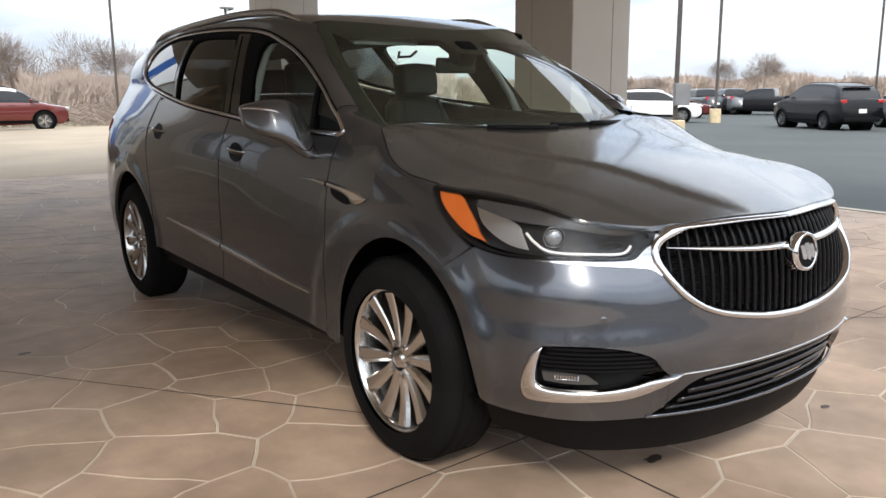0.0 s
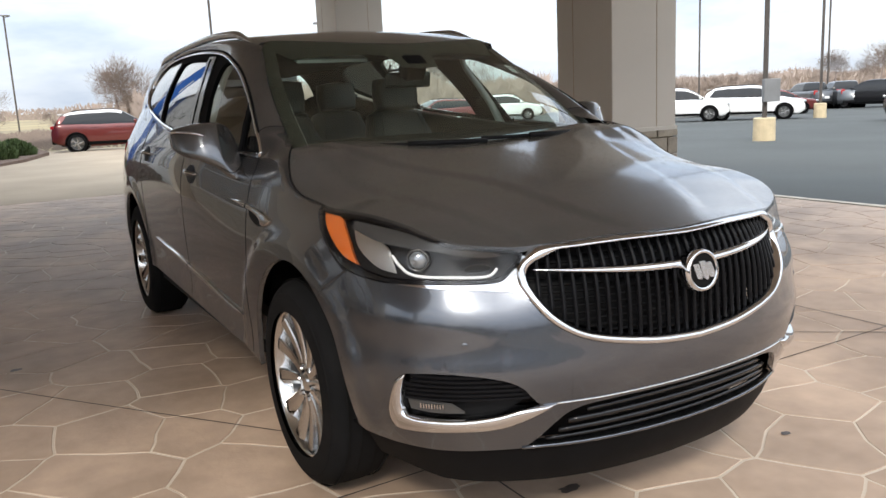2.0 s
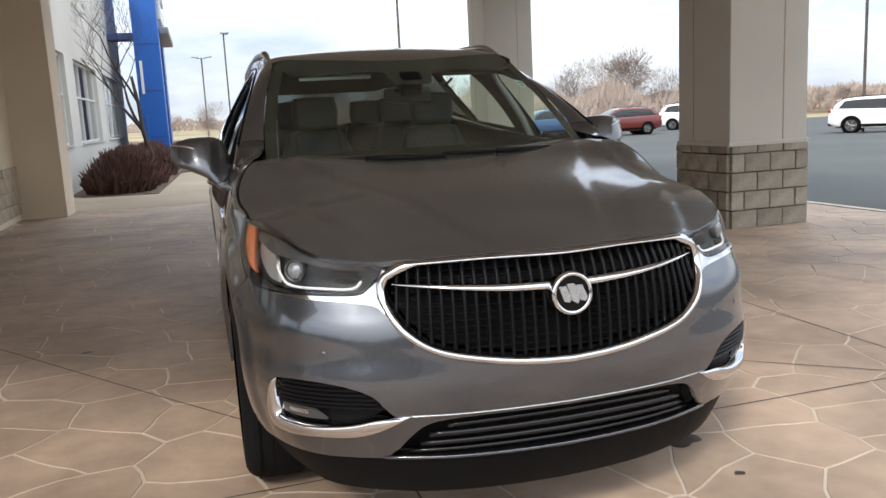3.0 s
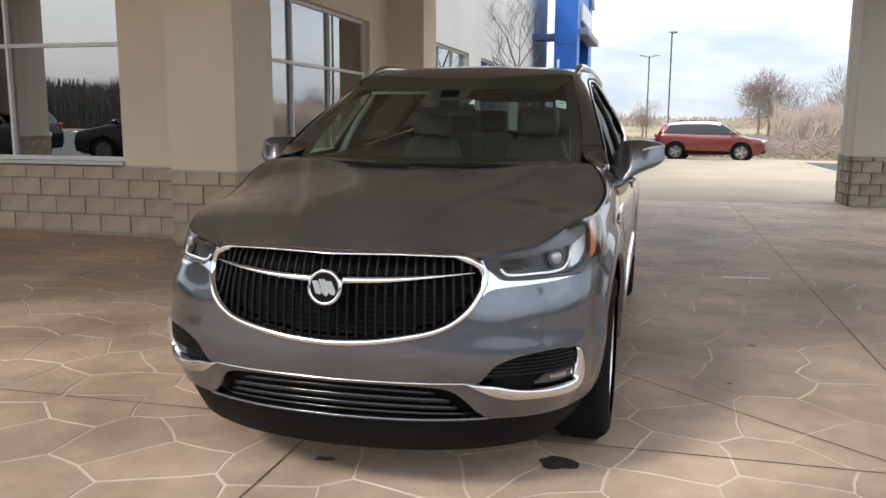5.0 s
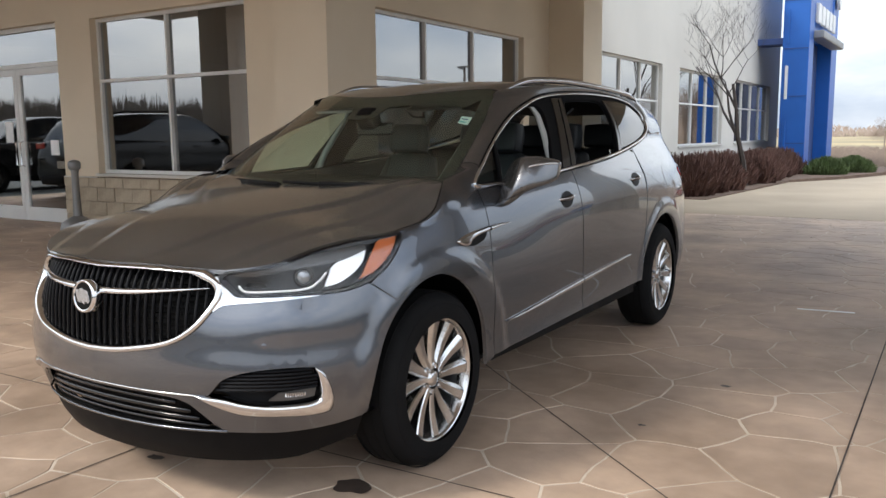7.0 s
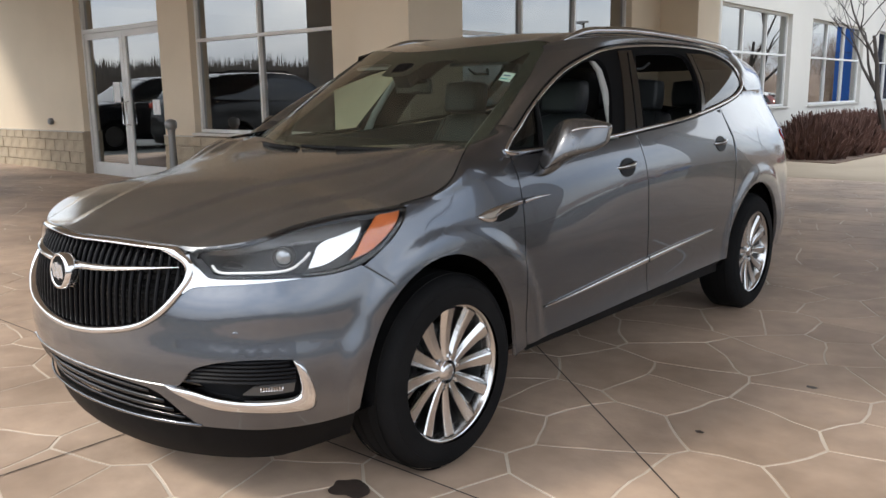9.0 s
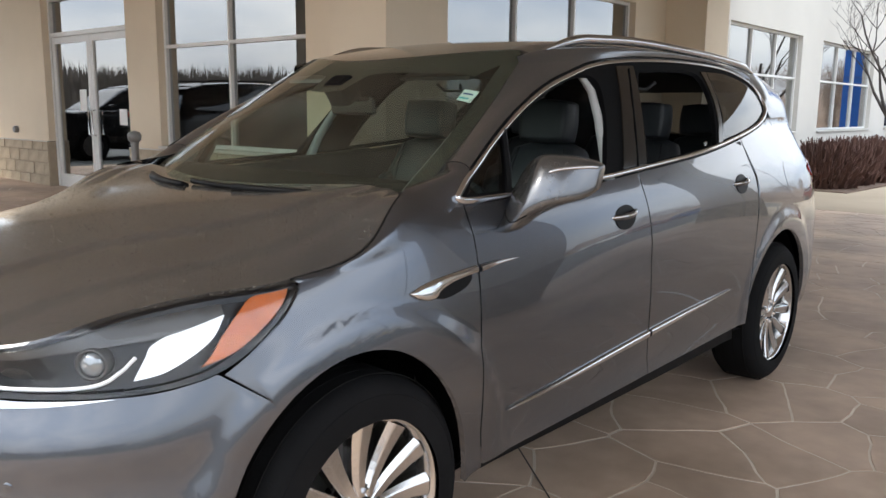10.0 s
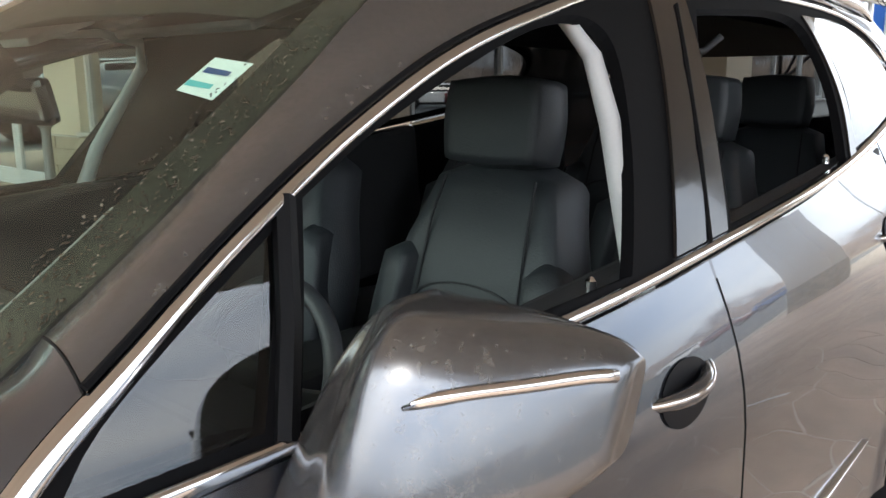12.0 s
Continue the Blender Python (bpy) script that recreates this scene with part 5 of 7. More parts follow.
for p, up, big in spots:
    n_ = (up + Vector([rng.uniform(-0.3, 0.3) for _ in range(3)])).normalized()
    a = n_.orthogonal().normalized()
    a = a * math.cos(k) + n_.cross(a) * math.sin(k)
    k += 1.7
    b = n_.cross(a)
    ra, rb = big * rng.uniform(0.0012, 0.0042), big * rng.uniform(0.0008, 0.0022)
    i = len(pos)
    pos += [tuple(p + a * ra), tuple(p + b * rb), tuple(p - a * ra), tuple(p - b * rb), tuple(p + n_ * 0.0012)]
    faces += [(i, i + 1, i + 4), (i + 1, i + 2, i + 4), (i + 2, i + 3, i + 4), (i + 3, i, i + 4)]
me = bpy.data.meshes.new("dirt_specks")
me.from_pydata(pos, [], faces)
finish("dirt_specks", me, M_SPECKS, suv, "brown and pale specks of dirt and bud scales")
# Pale tube along the windscreen border stands for a reflected line on the glass.
line = [Vector(screen(x - 0.053, z, -0.006)) for x, z in WS_SIDE if 1.21 < z < 1.40]
for sg in (1, -1):
    part("pillar_reflection_line", tube([(sg * p.x, p.y, p.z) for p in line], 0.0024, 6), M_LAMPGREY, suv, "pale line added as the reflection along the windscreen border")

# side windows: chrome surround, seals, panes


def shrink(poly, d):
    """Moves a closed outline inwards by d."""
    n = len(poly)
    out = []
    for i in range(n):
        (ax, ay), (bx, by) = poly[i - 1], poly[(i + 1) % n]
        tx, ty = bx - ax, by - ay
        q = math.hypot(tx, ty)
        x, y = poly[i]
        out.append((x + d * ty / q, y - d * tx / q))
    return out


area = sum(a[0] * b[1] - b[0] * a[1] for a, b in zip(DLO, DLO[1:] + DLO[:1]))
DIN = 1 if area < 0 else -1
wide = [0.017 + 0.007 * (1 - smooth01(0.37, 0.60, p[0])) for p in DLO]
DLO1 = [(p[0] + (q[0] - p[0]) * w_ / 0.01, p[1] + (q[1] - p[1]) * w_ / 0.01) for p, q, w_ in zip(DLO, shrink(DLO, DIN * 0.01), wide)]
WIN_F = closed_curve([(0.636, 1.218, 1), (0.706, 1.396, 1), (0.85, 1.464), (1.07, 1.545), (1.24, 1.594), (1.345, 1.600), (1.378, 1.555), (1.31, 1.43), (1.215, 1.29), (1.18, 1.240, 1)], 4)
WIN_Q = closed_curve([(0.428, 1.210, 1), (0.598, 1.214, 1), (0.668, 1.374, 1), (0.55, 1.306), (0.47, 1.254)], 4)
WIN_R = closed_curve([(1.505, 1.262, 1), (1.575, 1.40), (1.675, 1.552), (1.775, 1.640, 1), (2.0, 1.652), (2.25, 1.660), (2.40, 1.642), (2.420, 1.58), (2.36, 1.47), (2.215, 1.315, 1), (1.9, 1.290)], 4)
WIN_D = closed_curve([(2.32, 1.335, 1), (2.47, 1.475), (2.555, 1.662, 1), (2.80, 1.662), (3.05, 1.625), (3.165, 1.572), (3.15, 1.490), (2.92, 1.418), (2.6, 1.368)], 4)
for sg in (1, -1):
    fn = (lambda y, z, push=0.0: cabin(y, z, push, 1)) if sg > 0 else (lambda y, z, push=0.0: cabin(y, z, push, -1))
    fl = sg < 0
    ridge("window_surround", DLO, DLO1, fn, 0.007, 0.004, M_CHROME, suv, "chrome window surround", True, 200)
    skin_mesh("window_seal", [skin(DLO1, fn, 0.06, [WIN_F, WIN_Q, WIN_R, WIN_D], 0.022, -0.004, fl)], M_RUBBER, suv, "black window seals and frames")
    gloss = closed_curve([(1.296, 1.246, 1), (1.395, 1.394), (1.50, 1.535), (1.585, 1.648, 1), (1.735, 1.656, 1), (1.64, 1.52), (1.55, 1.388), (1.478, 1.259, 1)], 5)
    skin_mesh("pillar_trim", [skin(gloss, fn, 0.05, (), 0.006, 0.003, fl)], M_GLOSS, suv, "gloss black door pillar trim")
    pg = [fn(y, z, 0.005) for y, z in ((1.405, 1.25), (1.485, 1.394), (1.58, 1.53), (1.675, 1.64))]
    part("pillar_gap", tube(pg, 0.0035, 5), M_GAP, suv)
    cp = closed_curve([(2.235, 1.312, 1), (2.38, 1.46), (2.45, 1.60), (2.46, 1.66, 1), (2.53, 1.66, 1), (2.44, 1.48), (2.30, 1.325, 1)], 5)
    skin_mesh("pillar_trim", [skin(cp, fn, 0.05, (), 0.006, 0.002, fl)], M_GLOSS, suv)
    part("window_divider", tube([fn(y, z, 0.001) for y, z in ((0.612, 1.202), (0.645, 1.29), (0.682, 1.398))], 0.012, 6), M_BLACK, suv)
    panes = [("quarter_glass", WIN_Q, M_QUARTER), ("rear_quarter_glass", WIN_D, M_PRIVACY)]
    if sg < 0:
        panes += [("front_door_glass", WIN_F, M_SIDEGLASS), ("rear_door_glass", WIN_R, M_PRIVACY)]
    for nm, w_, m_ in panes:
        skin_mesh(nm, [skin(w_, fn, 0.08, (), 0, -0.014 if "door" in nm else -0.004, fl)], m_, suv)
    # thin bright strip along the belt
    for y, z in ((1.12, 1.245), (2.16, 1.33)):
        if sg > 0:
            p = fn(y, z, -0.03)
            part("lock_knob", lathe([(0, 0.008), (0.016, 0.008), (0.02, 0.005), (0.022, 0.001)], 10, "z"), M_CHROME, suv).location = (p[0], p[1], p[2] - 0.012)

# chrome along the doors, vents, handles
STRIPS = (([(2.237, 0.526), (2.40, 0.529), (2.80, 0.548), (3.178, 0.568)], [(2.237, 0.5275), (2.28, 0.535), (2.48, 0.549), (2.85, 0.576), (3.178, 0.598)]),
          ([(3.196, 0.569), (3.55, 0.596), (4.007, 0.630)], [(3.196, 0.599), (3.55, 0.618), (4.007, 0.633)]))
for lo_l, hi_l in STRIPS:
    for fn in (shell, other(shell)):
        ridge("chrome_strip", open_curve(lo_l, 6), open_curve(hi_l, 6), fn, 0.008, 0.006, M_CHROME, suv, "chrome strip along the door", n=40)
VENT_TOP = open_curve([(1.806, 0.972), (1.86, 0.987), (1.95, 1.000), (2.090, 1.0115)], 8)
VENT_LOW = open_curve([(1.806, 0.970), (1.832, 0.953), (1.872, 0.942), (1.905, 0.944), (1.924, 0.960), (1.985, 0.978), (2.090, 0.990)], 6)
VENT_SLOT = closed_curve([(1.903, 0.942, 1), (1.924, 0.960), (1.985, 0.979), (2.068, 0.989, 1), (2.060, 0.971), (2.03, 0.954), (1.985, 0.943), (1.94, 0.937)], 5)
for fn in (shell, other(shell)):
    ridge("side_vent_frame", VENT_TOP, VENT_LOW, fn, 0.007, 0.004, M_CHROME, suv, "chrome side vent frame", n=60)
    ridge("side_vent_strip", open_curve([(2.108, 0.989), (2.19, 1.000), (2.296, 1.0085)], 6), open_curve([(2.108, 1.011), (2.19, 1.014), (2.296, 1.0105)], 6), fn, 0.007, 0.004, M_CHROME, suv, "chrome strip of the side vent", n=24)
both("side_vent", skin(VENT_SLOT, shell, 0.03, (), 0, 0.002), M_BLACK, suv)
for sc, zc in ((2.955, 1.076), (4.100, 1.129)):
    cup = closed_curve([(sc + 0.072 * math.cos(a), zc + 0.044 * math.sin(a) + 0.006 * math.cos(a)) for a in (2 * math.pi * k / 12 for k in range(12))], 3)
    for sg in (1, -1):
        sh = lambda s, z, push=0.0, sg=sg: shell(sg * s, z, push)
        hd = skin_mesh("door_handle", [skin(cup, sh, 0.03, (), 0, 0.003, sg < 0)], M_BAR, suv, "dark handle recess")
        bar_pts = [Vector(sh(sc + d, zc + 0.008 + 0.10 * d, 0.022 - 4.5 * d * d)) for d in [-0.098 + 0.0245 * k for k in range(9)]]
        part("handle_grip", tube(bar_pts, 0.011, 8, radii=[0.007, 0.010, 0.012, 0.013, 0.013, 0.013, 0.012, 0.010, 0.007]), M_PAINT, hd, "", True)
        part("handle_chrome", tube([p + Vector((sg * 0.009, 0, 0.004)) for p in bar_pts], 0.005, 6), M_CHROME, hd, "chrome strip on the handle", True)
both("fuel_flap", skin(closed_curve([(4.86 + 0.085 * math.cos(a), 1.12 + 0.085 * math.sin(a)) for a in (2 * math.pi * k / 12 for k in range(12))], 3), shell, 0.04, (), 0.004, 0.0012), M_PAINT, suv)

# ---- grille ----
def full(halfline):
    """A closed outline from its half at s >= 0, given from the lower middle to the upper middle."""
    return halfline + [(-s, z) for s, z in halfline[::-1] if s > 1e-6]


g_out = list(GRILLE_OUT) + [(0.598, 0.850), (0.602, 0.890), (0.585, 0.918), (0.562, 0.932)] + [(s, top_seam(s) - 0.004) for s in (0.53, 0.45, 0.35, 0.25, 0.15, 0.05, 0.0)]
g_in = open_curve([(0.0, 0.651), (0.12, 0.657), (0.24, 0.672), (0.40, 0.705), (0.490, 0.757), (0.545, 0.820), (0.568, 0.868), (0.552, 0.902), (0.525, 0.916)], 4) + [(s, top_seam(s) - 0.019) for s in (0.46, 0.35, 0.25, 0.15, 0.05, 0.0)]
GIN = full(g_in)
grille = thing("grille", "chrome-framed grille with black vertical bars", "")
grille.parent = suv
ridge("grille_surround", full(g_out), GIN, shell, 0.016, 0.0, M_CHROME, grille, "chrome grille surround", True, 160, 0.04)
for sg in (1, -1):
    corner = STRIP_LOW + [(s, z - 0.002) for s, z in LAMP_LOW[::-1] if s < 0.99] + [(0.575, 0.930), (0.590, 0.905), (0.592, 0.868), (0.582, 0.835)]
    skin_mesh("lamp_strip", [skin(corner, lambda s, z, push=0.0, sg=sg: shell(sg * s, z, push), 0.02, (), 0.02, 0.006, sg < 0)], M_CHROME, suv, "chrome corner and strip under the headlamp")
skin_mesh("grille_back", [skin(GIN, shell, 0.06, (), 0, -0.075)], M_BLACK, grille, "black grille mesh behind the bars")


def run_inside(poly, s, lo, hi):
    zs = [lo + (hi - lo) * k / 120 for k in range(121)]
    zs = [z for z in zs if inside((s, z), poly)]
    return (min(zs), max(zs)) if zs else None


for k in range(-15, 16):
    s = k * 0.0355
    r = run_inside(GIN, s + 1e-4, 0.62, 0.97)
    if r and r[1] - r[0] > 0.03:
        pts = [shell(s, r[0] + (r[1] - r[0]) * f / 8, -0.014) for f in range(9)]
        part("grille_bar", tube(pts, 0.0085, 6, flat=0.75), M_BAR, grille, "", True)
for j in range(13):
    z = 0.665 + j * 0.021
    for a in (-1, 1):
        ss = [s for s in (0.02 + 0.03 * i for i in range(20)) if inside((s, z), GIN)]
        if len(ss) > 2:
            part("grille_rung", tube([shell(a * s, z, -0.045) for s in ss], 0.004, 4), M_BLACK, grille)
for sg in (1, -1):
    fn = shell if sg > 0 else other(shell)
    ridge("grille_wing", open_curve([(0.055, 0.850), (0.20, 0.857), (0.38, 0.873), (0.545, 0.886)], 6), open_curve([(0.055, 0.875), (0.20, 0.879), (0.38, 0.887), (0.545, 0.889)], 6), fn, 0.010, 0.002, M_CHROME, grille, "chrome wing bar", n=30)
ez = 0.838
ex, ey, _ = shell(0.0, ez, 0.022)
badge = part("badge", lathe([(0.012, 0.001), (0.012, 0.052), (0.016, 0.055), (0.016, 0.062), (0.0, 0.066), (-0.03, 0.066)], 40, "z"), M_CHROME, grille, "round chrome badge", True)
tilt = pose(0, ey, ez, 84, 0, 0)
badge.matrix_basis = tilt
part("badge_field", lathe([(0.0135, 0.001), (0.0135, 0.0535)], 40, "z"), M_GAP, badge)
for k, m_ in ((-1, M_RED), (0, M_CHROME), (1, M_RIM)):
    cx = k * 0.026
    o_ = [(cx - 0.020, 0.030 - 0.006 * abs(k)), (cx + 0.004, 0.030 - 0.006 * abs(k)), (cx + 0.020, -0.014), (cx + 0.014, -0.032 + 0.006 * abs(k)), (cx - 0.004, -0.022)]
    part("badge_shape", prism(o_, 0.0138, 0.0185, bevel=0.0012), M_SHIELD, badge)

# ---- headlamps ----
LAMP = list(LAMP_LOW) + [(1.472, 1.036)] + [(s, top_seam(s) - 0.006) for s in (1.46, 1.41, 1.34, 1.27, 1.2, 1.1, 1.0, 0.9, 0.8, 0.72, 0.66, 0.61)]
LAMP_IN = shrink(LAMP, 0.009) if inside(shrink(LAMP, 0.009)[5], LAMP) else shrink(LAMP, -0.009)
for sg in (1, -1):
    sh = lambda s, z, push=0.0, sg=sg: shell(sg * s, z, push)
    fl = sg < 0
    lamp = skin_mesh("headlamp", [skin(LAMP, sh, 0.04, [LAMP_IN], 0.05, -0.001, fl)], M_GLOSS, suv, "headlamp with clear lens, projector and amber reflector")
    skin_mesh("housing", [skin(LAMP, sh, 0.05, (), 0, -0.052, fl)], M_LAMPDARK, lamp)
    refl = closed_curve([(1.105, 0.948), (1.21, 0.982), (1.285, 0.988, 1), (1.236, 0.936), (1.13, 0.887), (1.045, 0.875, 1), (1.078, 0.918)], 5)
    bowl = lambda s, z, push=0.0, sh=sh: sh(s, z, push - 0.030 + 0.5 * (z - 0.93) ** 2 - 0.10 * (s - 1.1) ** 2)
    skin_mesh("reflector", [skin(refl, bowl, 0.025, (), 0.012, 0, fl)], M_REFLECT, lamp, "bright reflector")
    shade = closed_curve([(0.632, 0.926, 1), (0.716, 0.954), (0.867, 0.976), (1.034, 0.998), (1.275, 1.016, 1), (1.277, 0.993, 1), (1.128, 0.962), (0.98, 0.952), (0.866, 0.944), (0.714, 0.925)], 4)
    skin_mesh("upper_shade", [skin(shade, lambda s, z, push=0.0, sh=sh: sh(s, z, push - 0.016 - 0.10 * max(0.0, 1.0 - z)), 0.02, (), 0.010, 0, fl)], M_LAMPGREY2, lamp, "grey upper lamp panel")
    upper_r = closed_curve([(0.676, 0.888), (0.700, 0.876, 1), (0.775, 0.875), (0.755, 0.892, 1), (0.715, 0.898)], 4)
    skin_mesh("inner_panel", [skin(upper_r, lambda s, z, push=0.0, sh=sh: sh(s, z, push - 0.040 + 0.5 * (z - 0.90)), 0.03, (), 0.008, 0, fl)], M_LAMPGREY2, lamp)
    amb = closed_curve([(1.200, 0.889, 1), (1.285, 0.911), (1.375, 0.960), (1.428, 1.000), (1.452, 1.030, 1), (1.36, 1.024), (1.318, 0.998), (1.262, 0.950), (1.228, 0.912)], 4)
    skin_mesh("side_reflector", [skin(amb, sh, 0.02, (), 0.01, -0.014, fl)], M_AMBER, lamp, "amber side reflector")
    c = Vector(sh(0.952, 0.918, -0.035))
    nrm = (Vector(sh(0.952, 0.918, 0)) - c + Vector((0, -0.02, 0))).normalized()
    q = nrm.to_track_quat("Z", "Y").to_matrix().to_4x4()
    pr = part("projector", lathe([(-0.02, 0.036), (0.012, 0.036), (0.015, 0.032), (0.010, 0.029)], 24, "z"), M_LAMPGREY2, lamp, "grey projector ring", True)
    pr.matrix_basis = Matrix.Translation(c) @ q
    ln = part("projector_lens", lathe([(0.0, 0.030), (0.012, 0.026), (0.019, 0.017), (0.022, 0.001)], 24, "z"), M_PROJ, pr, "clear glass projector lens", True)
    gd = [sh(s, z, -0.018) for s, z in open_curve([(0.655, 0.892), (0.690, 0.869), (0.81, 0.871), (0.955, 0.876), (1.016, 0.900), (1.054, 0.927)], 5)]
    part("light_guide", tube(gd, 0.0048, 8), M_LEDTUBE, lamp, "white running-light guide", True)
    lens = skin_mesh("lens", [skin(LAMP, sh, 0.05, (), 0, 0.001, fl)], M_LENS, lamp, "clear lamp lens")
    lens.visible_shadow = False

    # fog lamp bezel
    fog = ridge("fog_bezel", FOG_A, FOG_B, sh, 0.012, 0.002, M_CHROME, suv, "chrome fog lamp bezel", False, 90, 0.05)
    skin_mesh("fog_recess", [skin(FOG_IN, sh, 0.04, (), 0, -0.045, fl)], M_BLACK, fog, "black fog lamp recess")
    for j in range(6):
        z = 0.522 + j * 0.0135
        ss = [s for s in (0.56 + 0.02 * i for i in range(22)) if inside((s, z), FOG_IN)]
        if len(ss) > 2:
            part("fog_slat", tube([sh(s, z, -0.012) for s in ss], 0.0055, 5), M_BAR, fog)
    fl_o = closed_curve([(0.775, 0.476, 1), (0.87, 0.475), (0.952, 0.482, 1), (0.958, 0.512, 1), (0.87, 0.508), (0.815, 0.504, 1)], 4)
    skin_mesh("fog_lamp", [skin(fl_o, sh, 0.02, (), 0.01, -0.016, fl)], M_LAMPGREY2, fog, "grey fog lamp with bright flutes")
    for j in range(9):
        s = 0.842 + 0.0090 * j
        part("fog_flute", tube([sh(s, 0.490, -0.012), sh(s, 0.505, -0.012)], 0.0025, 4), M_CHROME, fog)
    sensor = part("parking_sensor", lathe([(0.0, 0.011), (0.0015, 0.0095), (0.0018, 0.005), (0.0018, 0.001)], 16, "z"), M_PAINT, suv, "", True)
    c = Vector(sh(0.767, 0.684, 0.0))
    sensor.matrix_basis = Matrix.Translation(c) @ (Vector(sh(0.767, 0.684, 0.05)) - c).to_track_quat("Z", "Y").to_matrix().to_4x4()

# lower intake
in_half = open_curve([(0.0, 0.488), (0.22, 0.490), (0.38, 0.484), (0.455, 0.466), (0.500, 0.432), (0.545, 0.385), (0.588, 0.352)], 5)
INTAKE = [(0.0, 0.345), (0.3, 0.346)] + in_half[::-1]
INTAKE = INTAKE + [(-s, z) for s, z in INTAKE[::-1][1:-1]]
intake = skin_mesh("lower_intake", [skin(INTAKE, shell, 0.05, (), 0, -0.06)], M_BLACK, suv, "black lower air intake")
for z, w, r in ((0.462, 0.39, 0.007), (0.430, 0.45, 0.010), (0.398, 0.48, 0.009), (0.370, 0.52, 0.007)):
    part("intake_slat", tube([shell(-w + 2 * w * k / 24, z - 0.008 * abs(1 - k / 12) ** 3, -0.024) for k in range(25)], r, 6, flat=0.8), M_GLOSS, intake, "", True)
lip_line = open_curve([(0.500, 0.498), (0.40, 0.499), (0.22, 0.500), (0.0, 0.499)], 6)
part("intake_lip", tube([shell(s, z, 0.001) for s, z in lip_line[:-1] + [(-a, b) for a, b in lip_line[::-1]]], 0.0032, 6), M_RIM, intake, "thin bright lip over the intake", True)
part("dam_lip", tube([shell(-0.6 + 1.2 * k / 24, 0.349, 0.0) for k in range(25)], 0.006, 6), M_PAINT, intake, "", True)


# ---- wheels ----
def build_wheel():
    wheel = thing("wheel", "", "")
    prof = []
    for k in range(25):
        a = -math.pi / 2 + math.pi * k / 24
        prof.append((0.1265 * math.copysign(abs(math.sin(a)) ** 0.62, math.sin(a)), 0.268 + 0.116 * abs(math.cos(a)) ** 0.50))
    tyre = part("tyre", lathe(prof, 72), M_TYRE, wheel, "black road tyre", True)
    for x in (-0.075, -0.028, 0.028, 0.075):
        part("tread_groove", lathe([(x - 0.005, 0.3815), (x - 0.004, 0.3850), (x + 0.004, 0.3850), (x + 0.005, 0.3815)], 72), M_GAP, tyre)
    for r in (0.335, 0.30):
        part("sidewall_ring", lathe([(0.121, r - 0.002), (0.1235, r), (0.121, r + 0.002)], 72), M_TYRE, tyre)
    rim = part("rim", lathe([(0.058, 0.246), (0.075, 0.249), (0.092, 0.254), (0.106, 0.259), (0.116, 0.267), (0.110, 0.276), (0.098, 0.275)], 72), M_RIM, wheel, "polished aluminium rim", True)
    part("barrel", lathe([(-0.11, 0.262), (-0.09, 0.238), (0.02, 0.236), (0.058, 0.246)], 60), M_RIMDARK, rim, "dull grey barrel behind the spokes", True)
    for k in range(12):
        a = 2 * math.pi * k / 12
        bm = bmesh.new()
        rows = []
        for j in range(10):
            f = j / 9
            r = 0.046 + 0.206 * f
            w = 0.0185 + 0.0175 * f ** 1.2
            x = 0.084 - 0.006 * math.sin(math.pi * f ** 0.8) + 0.017 * f ** 2
            u, v = Vector((0, math.cos(a), math.sin(a))), Vector((0, -math.sin(a), math.cos(a)))
            c = u * r + Vector((x, 0, 0))
            rows.append([bm.verts.new(c + v * w * e + Vector((d, 0, 0))) for e, d in ((-1.0, -0.045), (-0.94, -0.005), (-0.78, 0.0), (0.30, 0.0015), (0.48, -0.001), (0.96, -0.009 - 0.004 * f), (1.0, -0.045))])
        for p, q in zip(rows, rows[1:]):
            for j in range(6):
                bm.faces.new((p[j], p[j + 1], q[j + 1], q[j]))
        bmesh.ops.recalc_face_normals(bm, faces=bm.faces)
        part("spoke", bm, M_RIM, rim)
    part("hub", lathe([(0.02, 0.078), (0.060, 0.075), (0.074, 0.066), (0.076, 0.038), (0.088, 0.033), (0.092, 0.027), (0.093, 0.001)], 40), M_RIM, rim, "", True)
    for k in range(6):
        a = 2 * math.pi * k / 6 + math.pi / 12
        part("nut_pocket", lathe([(0.070, 0.019), (0.0785, 0.0185), (0.0785, 0.0125)], 20), M_RIMDARK, rim).location = (0, 0.060 * math.cos(a), 0.060 * math.sin(a))
        n_ = part("wheel_nut", lathe([(0.05, 0.0125), (0.084, 0.012), (0.092, 0.009), (0.094, 0.001)], 6), M_CHROME, rim, "chrome wheel nut")
        n_.location = (0, 0.060 * math.cos(a), 0.060 * math.sin(a))
    part("brake_disc", lathe([(-0.02, 0.06), (-0.02, 0.165), (-0.032, 0.165), (-0.032, 0.06)], 40), M_DISC, wheel, "grey brake disc")
    part("brake_caliper", box((-0.045, -0.12, 0.05), (0.06, 0.08, 0.15), bevel=0.02), M_RIMDARK, wheel)
    part("wheel_back", lathe([(-0.06, 0.24), (-0.065, 0.001)], 40), M_BLACK, wheel)
    return wheel


